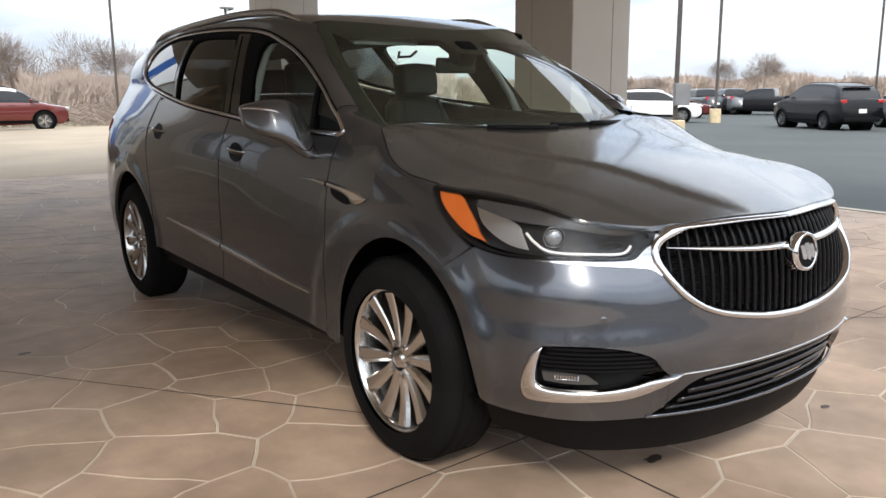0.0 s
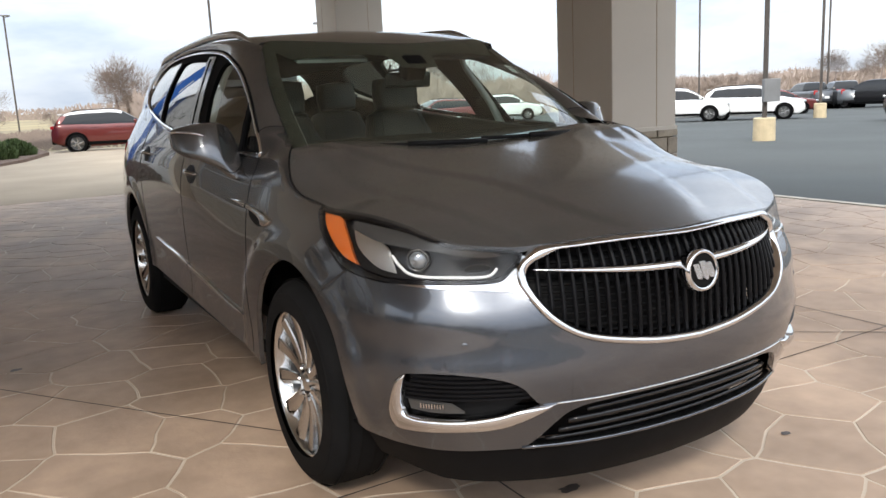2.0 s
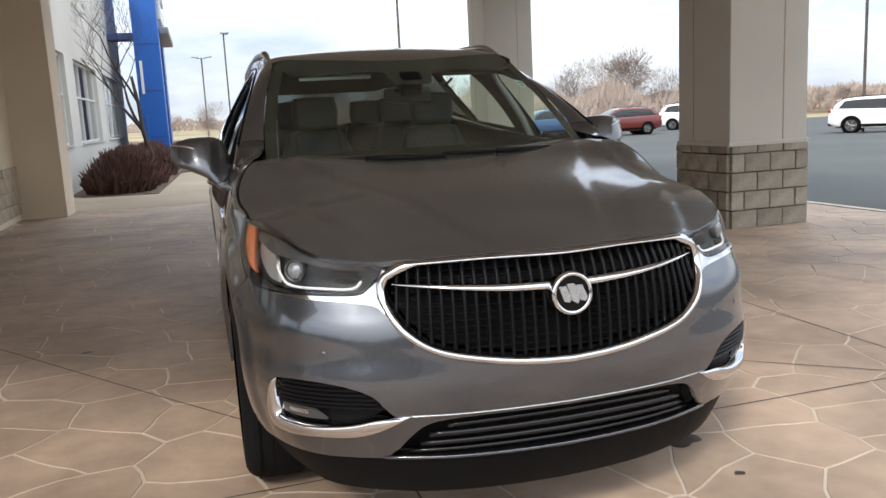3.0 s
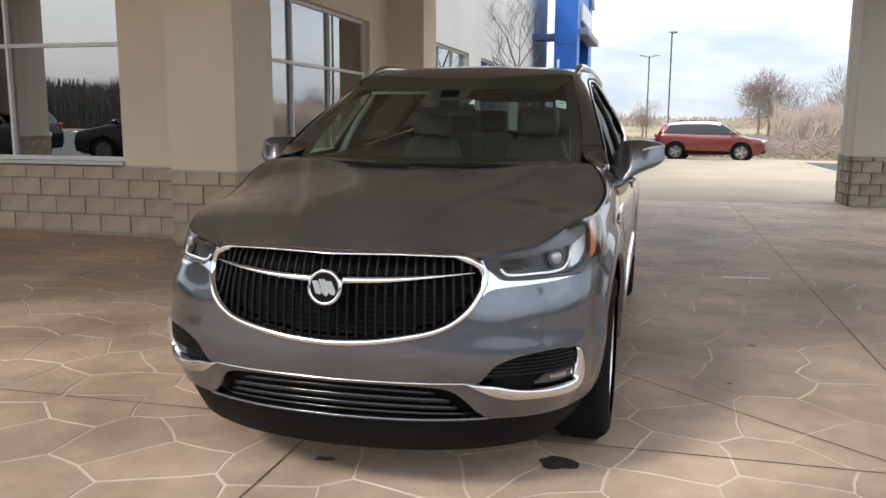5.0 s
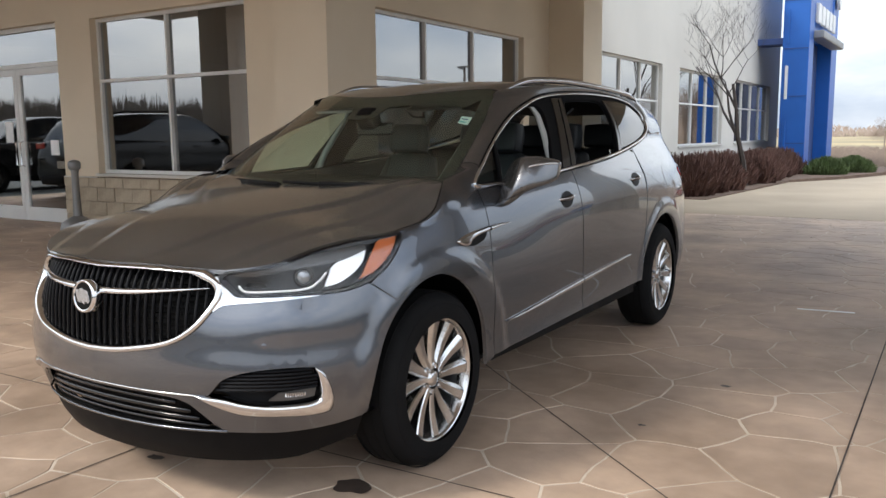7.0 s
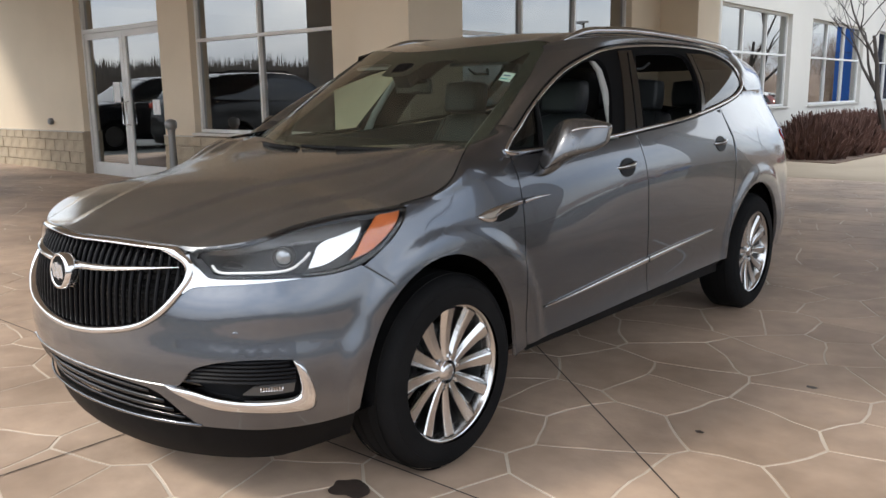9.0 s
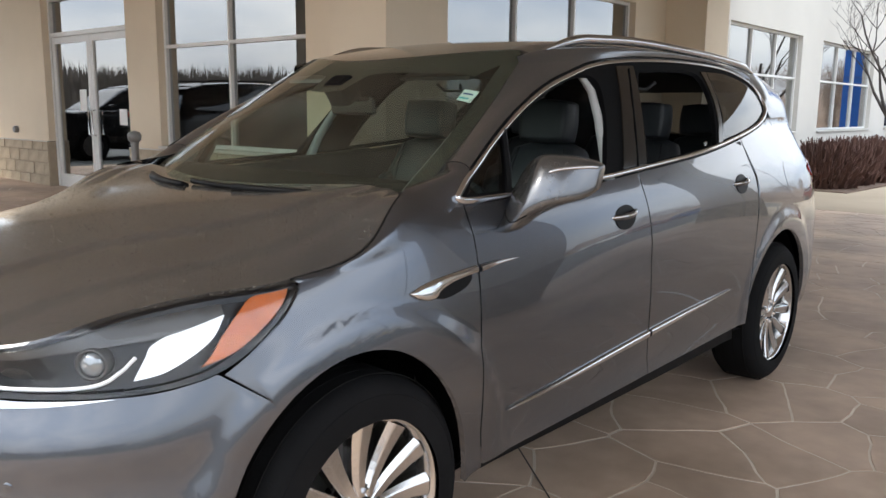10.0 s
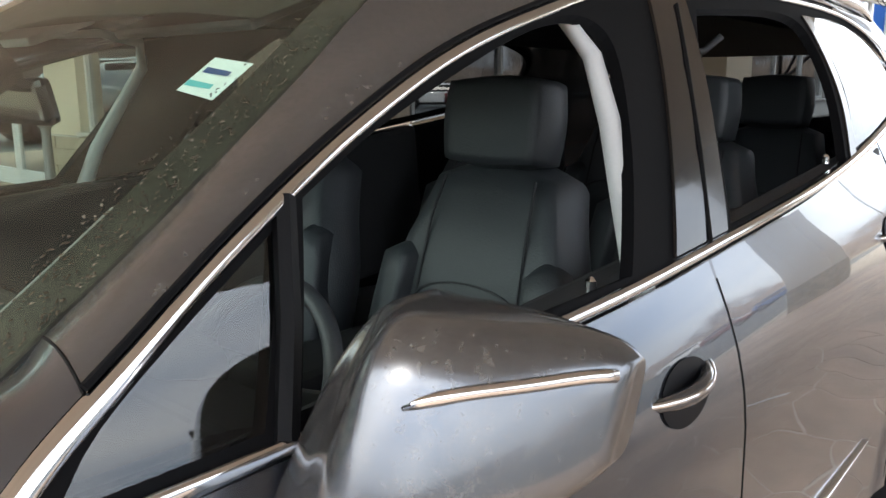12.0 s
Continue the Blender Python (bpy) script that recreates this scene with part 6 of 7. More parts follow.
wheel = build_wheel()
wheel.matrix_basis = pose(0.836, -0.012, 0.384)
wheel.parent = suv
for x, y, rz, rx in ((0.836, 3.073, 0, 25), (-0.836, -0.005, 180, 40), (-0.836, 3.073, 180, 10)):
    w_ = copy_thing(wheel, pose(x, y, 0.384) @ pose(0, 0, 0, 0, 0, rz) @ pose(0, 0, 0, rx, 0, 0))
    w_.parent = suv
for sg in (1, -1):
    for yc in (0.0, 3.071):
        bm = lathe([(0.48, 0.05), (0.48, 0.470), (0.90, 0.470)], 40)
        for v in bm.verts:
            v.co = Vector((sg * v.co.x, v.co.y + yc, max(0.36, v.co.z + 0.385)))
        bmesh.ops.recalc_face_normals(bm, faces=bm.faces)
        part("arch_liner", bm, M_BLACK, suv, "black wheel arch liner")
part("underbody", box((0, 1.75, 0.32), (0.94, 4.3, 0.14), bevel=0.03), M_BLACK, suv)
for sg in (1, -1):
    fn = lambda s, z, push=0.0, sg=sg: shell(sg * s, z, push)
    skin_mesh("inner_body", [skin(dense([(2.16, 0.34), (4.20, 0.34), (4.20, 1.15), (2.16, 1.12)], 0.08), fn, 0.1, (), 0, -0.05, sg < 0)], M_BLACK, suv)

# ---- mirrors ----
def mirror_point(ring, a, sg):
    """A point on the mirror's housing: a ring of its section and an angle round it."""
    x, y0, y1, z0, z1 = ring
    c, s = math.cos(a), math.sin(a)
    c, s = math.copysign(abs(c) ** 0.52, c), math.copysign(abs(s) ** 0.52, s)
    return Vector((sg * x, (y0 + y1) / 2 + (y1 - y0) / 2 * c + (0.42 + 0.26 * smooth01(1.01, 0.92, x)) * (z1 - z0) / 2 * s, (z0 + z1) / 2 + (z1 - z0) / 2 * s))


for sg in (1, -1):
    rings = [(0.890, 0.646, 0.684, 1.102, 1.180), (0.899, 0.648, 0.712, 1.092, 1.262), (0.916, 0.652, 0.738, 1.087, 1.305), (0.940, 0.648, 0.750, 1.090, 1.320), (0.962, 0.640, 0.754, 1.106, 1.326), (0.990, 0.632, 0.764, 1.136, 1.328),
             (1.030, 0.638, 0.778, 1.160, 1.328), (1.070, 0.656, 0.788, 1.178, 1.324), (1.108, 0.694, 0.796, 1.192, 1.316), (1.133, 0.732, 0.800, 1.208, 1.308), (1.148, 0.762, 0.798, 1.228, 1.298)]
    rings = [catmull(rings, k / 3) for k in range(3 * (len(rings) - 1) + 1)]
    bm = bmesh.new()
    rows = []
    n_ = 26
    for x, y0, y1, z0, z1 in rings:
        row = []
        for k in range(n_):
            a = 2 * math.pi * k / n_
            c, s = math.cos(a), math.sin(a)
            c, s = math.copysign(abs(c) ** 0.52, c), math.copysign(abs(s) ** 0.52, s)
            row.append(bm.verts.new((sg * x, (y0 + y1) / 2 + (y1 - y0) / 2 * c + (0.42 + 0.26 * smooth01(1.01, 0.92, x)) * (z1 - z0) / 2 * s, (z0 + z1) / 2 + (z1 - z0) / 2 * s)))
        rows.append(row)
    for p, q in zip(rows, rows[1:]):
        for k in range(n_):
            bm.faces.new((p[k], p[(k + 1) % n_], q[(k + 1) % n_], q[k]))
    bm.faces.new(rows[0])
    bm.faces.new(rows[-1])
    bmesh.ops.recalc_face_normals(bm, faces=bm.faces)
    mir = part("door_mirror", bm, M_PAINT_DUST, suv, "grey door mirror housing", True)
    skinpt = lambda u, a: tuple(mirror_point(catmull(rings, u), a, sg))
    strip = [skinpt(18.6 + 0.86 * k, math.pi - 0.14 - 0.045 * k) for k in range(13)]
    part("mirror_strip", tube(strip, 0.0055, 6, radii=[0.002, 0.0045] + [0.0055] * 11), M_CHROME, mir, "chrome strip on the mirror", True)
    part("mirror_glass", box((sg * 1.050, 0.782, 1.245), (0.10, 0.006, 0.09), Euler((0, 0, sg * 0.5)).to_matrix(), bevel=0.002), M_CHROME, mir, "mirror glass")
    part("mirror_seam", tube([skinpt(2.6 + 1.6 * k, math.pi + 0.03 + 0.13 * k) for k in range(9)], 0.0022, 5), M_GAP, mir)

# ---- cabin ----
part("cabin_floor", box((0, 2.2, 0.42), (1.5, 3.5, 0.06)), M_CARPET, suv, "black carpet")
skin_mesh("headliner", [skin([(0.5, 0.98), (0.58, 1.3), (0.58, 3.5), (0.45, 3.8), (-0.45, 3.8), (-0.58, 3.5), (-0.58, 1.3), (-0.5, 0.98)], roof, 0.15, (), 0, -0.05, True)], M_DASH, suv, "dark headliner")
# dashboard
dash = [(0.40, 0.60), (0.40, 1.12), (0.50, 1.155), (0.70, 1.15), (0.84, 1.12), (0.90, 1.06), (0.92, 0.95), (0.98, 0.88), (0.96, 0.62)]
dsh = part("dashboard", prism(dash, -0.74, 0.74, "yz", 0.012), M_DASH, suv, "dark soft dashboard", False)
part("gauge_hood", lathe([(-0.17, 0.001), (-0.16, 0.05), (0, 0.075), (0.16, 0.05), (0.17, 0.001)], 20), M_DASH, dsh, "", True).matrix_basis = pose(0.36, 0.80, 1.13)
part("centre_screen", box((0, 0.90, 1.06), (0.26, 0.03, 0.15), Euler((-0.25, 0, 0)).to_matrix(), bevel=0.008), M_GLOSS, dsh, "dark centre screen")
wheel_pts = [(0.185 * math.cos(a), 0.185 * math.sin(a), 0) for a in (2 * math.pi * k / 36 for k in range(36))]
stw = part("steering_wheel", tube(wheel_pts, 0.016, 10, True), M_LEATHER, suv, "dark leather steering wheel", True)
stw.matrix_basis = pose(0.36, 0.99, 1.01, 62, 0, 0)
bm = bmesh.new()
add_box(bm, (0, 0, -0.01), (0.13, 0.11, 0.05), bevel=0.02)
for a in (0.15, math.pi - 0.15, -math.pi / 2):
    add_box(bm, (0.11 * math.cos(a), 0.11 * math.sin(a), -0.005), (0.14, 0.035, 0.02), Euler((0, 0, a)).to_matrix(), bevel=0.006)
part("wheel_hub", bm, M_DASH, stw)
part("rear_mirror", box((0.0, 0.82, 1.475), (0.24, 0.03, 0.075), Euler((0.2, 0, 0)).to_matrix(), bevel=0.012), M_GLOSS, suv, "interior mirror")
part("mirror_mount", box((0.0, 0.76, 1.53), (0.11, 0.09, 0.10), Euler((0.6, 0, 0)).to_matrix(), bevel=0.02), M_BLACK, suv)
for sg in (1, -1):
    part("sun_visor", box((sg * 0.34, 0.98, 1.60), (0.36, 0.14, 0.018), Euler((0.35, 0, 0)).to_matrix(), bevel=0.008), M_TRIMGREY if sg < 0 else M_DASH, suv)
    # inner pillar trim
    pil = [(sg * (glass_x(y, z) - 0.042), y + 0.072, z) for y, z in ((1.235, 1.10), (1.245, 1.20), (1.275, 1.32), (1.325, 1.44), (1.365, 1.54), (1.34, 1.605), (1.22, 1.625), (1.05, 1.61))]
    part("pillar_lining", tube(pil, 0.018, 8, radii=[0.026, 0.024, 0.021, 0.018, 0.016, 0.014, 0.011, 0.006]), M_TRIMGREY, suv, "light grey inner door pillar lining", True)
    part("door_lining", box((sg * 0.835, 1.15, 0.945), (0.07, 1.15, 0.54), Euler((0.07, 0, 0)).to_matrix(), bevel=0.02), M_DASH, suv, "dark inner door lining")
    part("door_lining", box((sg * 0.835, 2.18, 1.015), (0.07, 0.95, 0.54), Euler((0.09, 0, 0)).to_matrix(), bevel=0.02), M_DASH, suv)
    part("side_lining", box((sg * 0.76, 3.2, 0.98), (0.06, 0.8, 0.5), bevel=0.02), M_DASH, suv)
    part("grab_bar", tube([(sg * 0.60, 2.0, 1.60), (sg * 0.57, 2.03, 1.565), (sg * 0.57, 2.17, 1.565), (sg * 0.60, 2.2, 1.60)], 0.009, 6), M_DASH, suv, "", True)


def pillow(size, n=10, power=0.45, arch_=0.0):
    """A soft cushion: a box with rounded faces."""
    bm = bmesh.new()
    bmesh.ops.create_cube(bm, size=2.0)
    bmesh.ops.subdivide_edges(bm, edges=list(bm.edges), cuts=n, use_grid_fill=True)
    for v in bm.verts:
        p = v.co.copy()
        m_ = max(abs(p.x), abs(p.y), abs(p.z))
        q = p.normalized() * m_
        r = p.lerp(q, power)
        v.co = Vector((r.x * size[0] / 2, r.y * size[1] / 2 - arch_ * (1 - r.x * r.x), r.z * size[2] / 2))
    return bm


def build_seat():
    seat = thing("seat", "", "")
    part("cushion", pillow((0.52, 0.54, 0.18)), M_LEATHER, seat, "", True).matrix_basis = pose(0, 0.0, 0.72, -6, 0, 0)
    bm = pillow((0.54, 0.17, 0.69))
    for v in bm.verts:
        v.co.x *= 1 - 0.30 * smooth01(-0.05, 0.33, v.co.z)
        v.co.y += 0.03 * smooth01(0.1, 0.33, v.co.z)
    back = part("backrest", bm, M_LEATHER, seat, "dark grey leather backrest", True)
    back.matrix_basis = pose(0, 0.333, 1.012, -14, 0, 0)
    for sg in (1, -1):
        bl = part("bolster", pillow((0.10, 0.15, 0.46), 6), M_LEATHER, back, "", True)
        bl.matrix_basis = pose(sg * 0.205, -0.040, -0.10, 0, -sg * 6, sg * 14)
        part("seat_stitch", tube([(sg * 0.135, -0.079, -0.28), (sg * 0.14, -0.083, -0.05), (sg * 0.13, -0.078, 0.18), (sg * 0.12, -0.06, 0.28)], 0.0035, 5), M_SEAM, back)
    part("seat_stitch", tube([(0.14 * math.cos(a), -0.083, 0.0 + 0.05 * math.sin(a)) for a in (math.pi * k / 12 for k in range(13))], 0.0035, 5), M_SEAM, back)
    head = part("headrest", pillow((0.275, 0.13, 0.20), 8, 0.40), M_LEATHER, seat, "dark grey leather headrest", True)
    head.matrix_basis = pose(0, 0.395, 1.412, -8, 0, 0)
    for sg in (1, -1):
        part("headrest_post", tube([(sg * 0.06, 0.03, -0.2), (sg * 0.06, 0.01, -0.05)], 0.006, 6), M_CHROME, head)
    part("seat_base", box((0, 0.05, 0.55), (0.46, 0.46, 0.2), bevel=0.03), M_BLACK, seat)
    return seat


seat = build_seat()
seat.parent = suv
seat.matrix_basis = pose(0.355, 1.28, 0.0)
for x, y, k in ((-0.355, 1.28, 1.0), (0.36, 2.20, 0.98), (-0.36, 2.20, 0.98), (0.30, 3.05, 0.96), (-0.30, 3.05, 0.96)):
    copy_thing(seat, pose(x, y, 0.0)).parent = suv
part("centre_console", box((0, 1.30, 0.68), (0.22, 0.85, 0.40), bevel=0.03), M_DASH, suv, "dark centre console")

# ---- entrance tower ----
tower = thing("entrance_tower", "tall blue metal entrance tower beside the white building", "tower", pose(-3.05, 29.4, ground_z(0, 29.4) - 0.05))
part("front_leg", box((0.45, 0.5, 5.2), (0.9, 1.0, 10.4), bevel=0.03), M_BLUE, tower)
part("rear_leg", box((0.40, 7.2, 4.3), (0.8, 1.6, 8.6), bevel=0.03), M_BLUE, tower)
part("inner_wall", box((0.15, 3.7, 2.6), (0.2, 5.4, 5.2)), M_NAVY, tower)
part("lintel", box((0.42, 3.7, 6.9), (0.7, 5.4, 3.2), bevel=0.03), M_BLUE, tower)
part("ledge", box((1.0, 3.7, 5.15), (0.5, 5.6, 0.28), bevel=0.05), M_LAMPGREY, tower, "grey ledge under the sign")
for k in range(6):
    part("panel_joint", box((0.45, -0.012, 1.2 + 1.7 * k), (0.86, 0.02, 0.025)), M_NAVY, tower)
for k in range(5):
    part("face_rib", box((0.18, -0.02, 1.4 + 2.0 * k), (0.10, 0.05, 1.2), bevel=0.01), M_ALU if k % 2 else M_BLUE, tower)
for k in range(5):
    part("sign_shape", box((0.95, 1.5 + 0.95 * k, 5.95), (0.12, 0.62, 0.7), bevel=0.03), M_ALU, tower, "white raised sign shape")
part("canopy_arm", box((-0.8, 0.6, 4.9), (1.7, 0.9, 0.24), bevel=0.02), M_NAVY, tower)
part("badge_shape", lathe([(0, 0.001), (0, 0.45), (0.12, 0.45), (0.12, 0.001)], 20), M_ALU, tower).location = (0.85, 7.2, 7.2)


# ---- plants ----
def bare_tree(name, height, spread, seed, material, levels=4, thick=0.05, label="", category="tree"):
    """A leafless tree: a tapered trunk and limbs that fork into twigs."""
    rr = random.Random(seed)
    tree = thing(name, label, category)
    limbs, twigs = bmesh.new(), bmesh.new()

    def grow(p, d, length, r, level):
        pts, rad = [p], [r]
        n = 4
        for i in range(n):
            d = (d + Vector((rr.uniform(-1, 1), rr.uniform(-1, 1), rr.uniform(-0.3, 0.7))) * 0.16).normalized()
            pts.append(pts[-1] + d * length / n)
            rad.append(max(0.002, r * (1 - 0.55 * (i + 1) / n)))
        add_tube(limbs if level > levels - 2 else twigs, pts, r, 6 if level > levels - 2 else 3, radii=rad)
        if level == 0:
            return
        for _ in range(rr.randint(3, 4) if level > 1 else rr.randint(3, 5)):
            k = rr.randint(2, n)
            side = Vector((rr.uniform(-1, 1), rr.uniform(-1, 1), rr.uniform(0.0, 0.6))).normalized()
            grow(pts[k], (d * 0.8 + side * spread).normalized(), length * rr.uniform(0.55, 0.78), rad[k] * 0.75, level - 1)

    grow(Vector((0, 0, 0)), Vector((0, 0, 1)), height * 0.36, thick, levels)
    part("trunk", limbs, material, tree)
    part("crown", twigs, material, tree)
    return tree


ornamental = bare_tree("ornamental_tree", 8.0, 0.85, 4, M_BARK, 5, 0.085, "small leafless ornamental tree by the white wall")
ornamental.matrix_basis = pose(-2.3, 20.8, ground_z(-2.3, 20.8))


def shrub(name, sx, sy, sz, n, seed, material, label, stuff=3.2, leaf=0.10):
    """A dense low shrub: many thin shoots from the root, uneven on top."""
    rr = random.Random(seed)
    pos, faces = [], []
    for _ in range(n):
        a, q = rr.uniform(0, 2 * math.pi), math.sqrt(rr.random())
        bx, by = q * sx * math.cos(a) * 0.8, q * sy * math.sin(a) * 0.8
        top = sz * (1 - 0.55 * q * q) * rr.uniform(0.45, 1.05)
        z0 = top * rr.uniform(0.0, 0.75)
        tip = Vector((bx * 1.18 + rr.uniform(-leaf, leaf), by * 1.18 + rr.uniform(-leaf, leaf), top))
        base = Vector((bx + rr.uniform(-leaf, leaf) * 0.6, by + rr.uniform(-leaf, leaf) * 0.6, z0))
        d = (tip - base)
        s = d.cross(Vector((rr.uniform(-1, 1), rr.uniform(-1, 1), 0.1))).normalized() * leaf * 0.09 * stuff
        k = len(pos)
        pos += [base - s, base + s, tip + s * 0.3, tip - s * 0.3]
        faces.append((k, k + 1, k + 2, k + 3))
    me = bpy.data.meshes.new(name)
    me.from_pydata([tuple(p) for p in pos], [], faces)
    ob = finish(name, me, material)
    return tagged(ob, label, "shrub")


hedge_rng = random.Random(3)
proto = [shrub("barberry_shrub", 0.85, 0.8, 1.05, 2600, 10 + k, M_TWIGR, "dense reddish-brown leafless shrub along the wall") for k in range(2)]
spots = [(-2.75, 16.6 + 1.15 * k) for k in range(11)]
for k, (x, y) in enumerate(spots):
    m_ = pose(x + hedge_rng.uniform(-0.2, 0.25), y, ground_z(x, y) - 0.02, 0, 0, hedge_rng.uniform(0, 360))
    if k < 2:
        proto[k].matrix_basis = m_
        tagged(proto[k], group="hedge along the white wall")
    else:
        copy_thing(proto[k % 2], m_)
gproto = shrub("juniper_shrub", 0.75, 0.85, 0.75, 4200, 21, M_NEEDLE, "low green juniper shrub beside the blue tower", 4.5, 0.09)
gproto.matrix_basis = pose(-1.25, 28.2, ground_z(-1, 28) - 0.03)
tagged(gproto, group="junipers by the tower")
for x, y, k in ((-0.6, 30.2, 40),):
    copy_thing(gproto, pose(x, y, ground_z(x, y) - 0.03, 0, 0, k))
bm = prism([(-3.9, 15.6), (-2.0, 15.6), (-1.7, 24), (-0.4, 27), (0.6, 31), (0.5, 35), (-3.9, 35)], -0.16, -0.045)
structure(part("ground_bed", bm, M_MULCH), "bark mulch planting bed along the building", "planting bed")


def far_tree(seed, h, w, n=900):
    """A distant leafless tree: a trunk and a hazy crown of fine twigs."""
    rr = random.Random(seed)
    tree = thing("far_tree", "distant leafless brown tree at the edge of the field", "tree", group="trees along the field")
    part("trunk", tube([(0, 0, 0), (0.05 * w, 0, h * 0.3), (0, 0.04 * w, h * 0.6)], 0.1, 6, radii=[0.03 * h, 0.022 * h, 0.01 * h]), M_TWIG, tree)
    pos, faces = [], []
    lobes = [(rr.uniform(-0.6, 0.6) * w, rr.uniform(-0.6, 0.6) * w, h * rr.uniform(0.4, 0.78), w * rr.uniform(0.4, 0.75)) for _ in range(7)]
    for i in range(n):
        lx, ly, lz, lr = lobes[i % 7]
        d = Vector((rr.gauss(0, 1), rr.gauss(0, 1), rr.gauss(0.3, 0.9))).normalized()
        c = Vector((lx, ly, lz)) + d * lr * rr.random() ** 0.5
        e = c + (d + Vector((0, 0, 0.5))) * lr * rr.uniform(0.15, 0.4)
        s = Vector((rr.uniform(-1, 1), rr.uniform(-1, 1), rr.uniform(-1, 1))).normalized() * 0.0045 * h * rr.uniform(0.4, 1)
        k = len(pos)
        pos += [c - s, c + s, e]
        faces.append((k, k + 1, k + 2))
    me = bpy.data.meshes.new("crown")
    me.from_pydata([tuple(p) for p in pos], [], faces)
    finish("crown", me, M_TWIG, tree)
    return tree


def bearing(x, y, deg, dist):
    """A place at a bearing (degrees clockwise from +y) and distance from a point."""
    return x + dist * math.sin(radians(deg)), y + dist * math.cos(radians(deg))


wood_rng = random.Random(12)
protos = [far_tree(30 + k, 6.0, 2.4, 3200) for k in range(4)]
used_proto = set()
for k in range(64):
    deg = -6 + 1.55 * k + wood_rng.uniform(-0.7, 0.7)
    if deg < 12 and wood_rng.random() < 0.45:
        continue
    dist = wood_rng.uniform(72, 105)
    x, y = bearing(0, -3, deg, dist)
    hgt = wood_rng.uniform(0.55, 1.0) * (0.62 if deg < 7 else 1.25 if deg < 32 else 0.95 if 54 < deg < 58 else 0.48)
    m_ = pose(x, y, -0.5, 0, 0, wood_rng.uniform(0, 360)) @ Matrix.Scale(hgt, 4)
    i = k % 4
    if i not in used_proto:
        used_proto.add(i)
        protos[i].matrix_basis = m_
    else:
        c = copy_thing(protos[i], m_)
        c.matrix_basis = m_


def wood_band(name, a0, a1, dist, h0, h1, n, seed, material, label, thin=0.35):
    """A far belt of woods: countless fine shoots, uneven on top."""
    rr = random.Random(seed)
    pos, faces = [], []
    for _ in range(n):
        deg = rr.uniform(a0, a1)
        d = dist + rr.uniform(-14, 14)
        x, y = bearing(0, -3, deg, d)
        lump = 0.5 + 0.5 * noise.noise(Vector((deg * 0.35, 0.2, seed)))
        hh_ = h0 + (h1 - h0) * lump * rr.uniform(0.5, 1.1)
        z0 = hh_ * rr.uniform(-0.1, 0.75)
        w = rr.uniform(0.25, 0.8) * thin
        k = len(pos)
        t = Vector((math.cos(radians(deg)), -math.sin(radians(deg)), 0)) * w
        p = Vector((x, y, z0 - 0.4))
        pos += [p - t, p + t, p + Vector((rr.uniform(-0.5, 0.5), 0, hh_ * rr.uniform(0.2, 0.35)))]
        faces.append((k, k + 1, k + 2))
    me = bpy.data.meshes.new(name)
    me.from_pydata([tuple(p) for p in pos], [], faces)
    return tagged(finish(name, me, material), label, "woods", kind="stuff")


wood_band("far_woods", 20, 100, 118, 1.8, 4.0, 90000, 5, M_FARWOOD, "belt of bare brown woods beyond the car park", 0.16)
wood_band("field_scrub", -10, 18, 56, 0.3, 1.2, 22000, 6, M_TWIG, "dry scrub at the edge of the field", 0.10)
wood_band("field_thicket", 8, 36, 84, 1.6, 5.2, 50000, 7, M_FARWOOD, "dense bare brown thicket at the edge of the field", 0.10)
wood_band("far_hedgerow", -40, 24, 260, 2.0, 6.0, 9000, 8, M_FARWOOD, "far low hedgerow along the horizon", 0.5)
wood_band("woods_behind", 110, 310, 120, 6.6, 8.6, 150000, 9, M_DARKWOOD, "bare dark woods on the bluff across the road", 0.15)


# ---- street lamps ----
def lamp_post(x, y, top, label, heads=1, turn=0.0, base_h=0.0, boxed=False, drop=0.0):
    lamp = thing("street_lamp", label, "street lamp", pose(x, y, ground_z(x, y) - 0.07 + drop, 0, 0, turn), group="car park lamps")
    if base_h:
        part("concrete_base", lathe([(0, 0.30), (base_h, 0.29), (base_h + 0.02, 0.26), (base_h + 0.02, 0.001)], 20, "z"), M_BASEC, lamp, "yellowish concrete lamp base")
    part("pole", tube([(0, 0, base_h), (0, 0, top)], 0.07, 8), M_POLE, lamp, "dark bronze pole")
    for k in range(heads):
        sg = 1 if k == 0 else -1
        part("arm", tube([(0, 0, top - 0.15), (sg * 0.5, 0, top)], 0.035, 6), M_POLE, lamp)
        part("lamp_head", box((sg * (0.62 if heads > 1 else 0.1), 0, top + 0.03), (0.75, 0.35, 0.12), Euler((0, -sg * 0.16 * (heads > 1), 0)).to_matrix(), bevel=0.03), M_LAMPGREY, lamp, "flat grey lamp head")
    if boxed:
        part("control_box", box((0.12, -0.12, 1.38), (0.42, 0.25, 0.62), bevel=0.01), M_LAMPGREY, lamp, "grey control box on the pole")
    return lamp


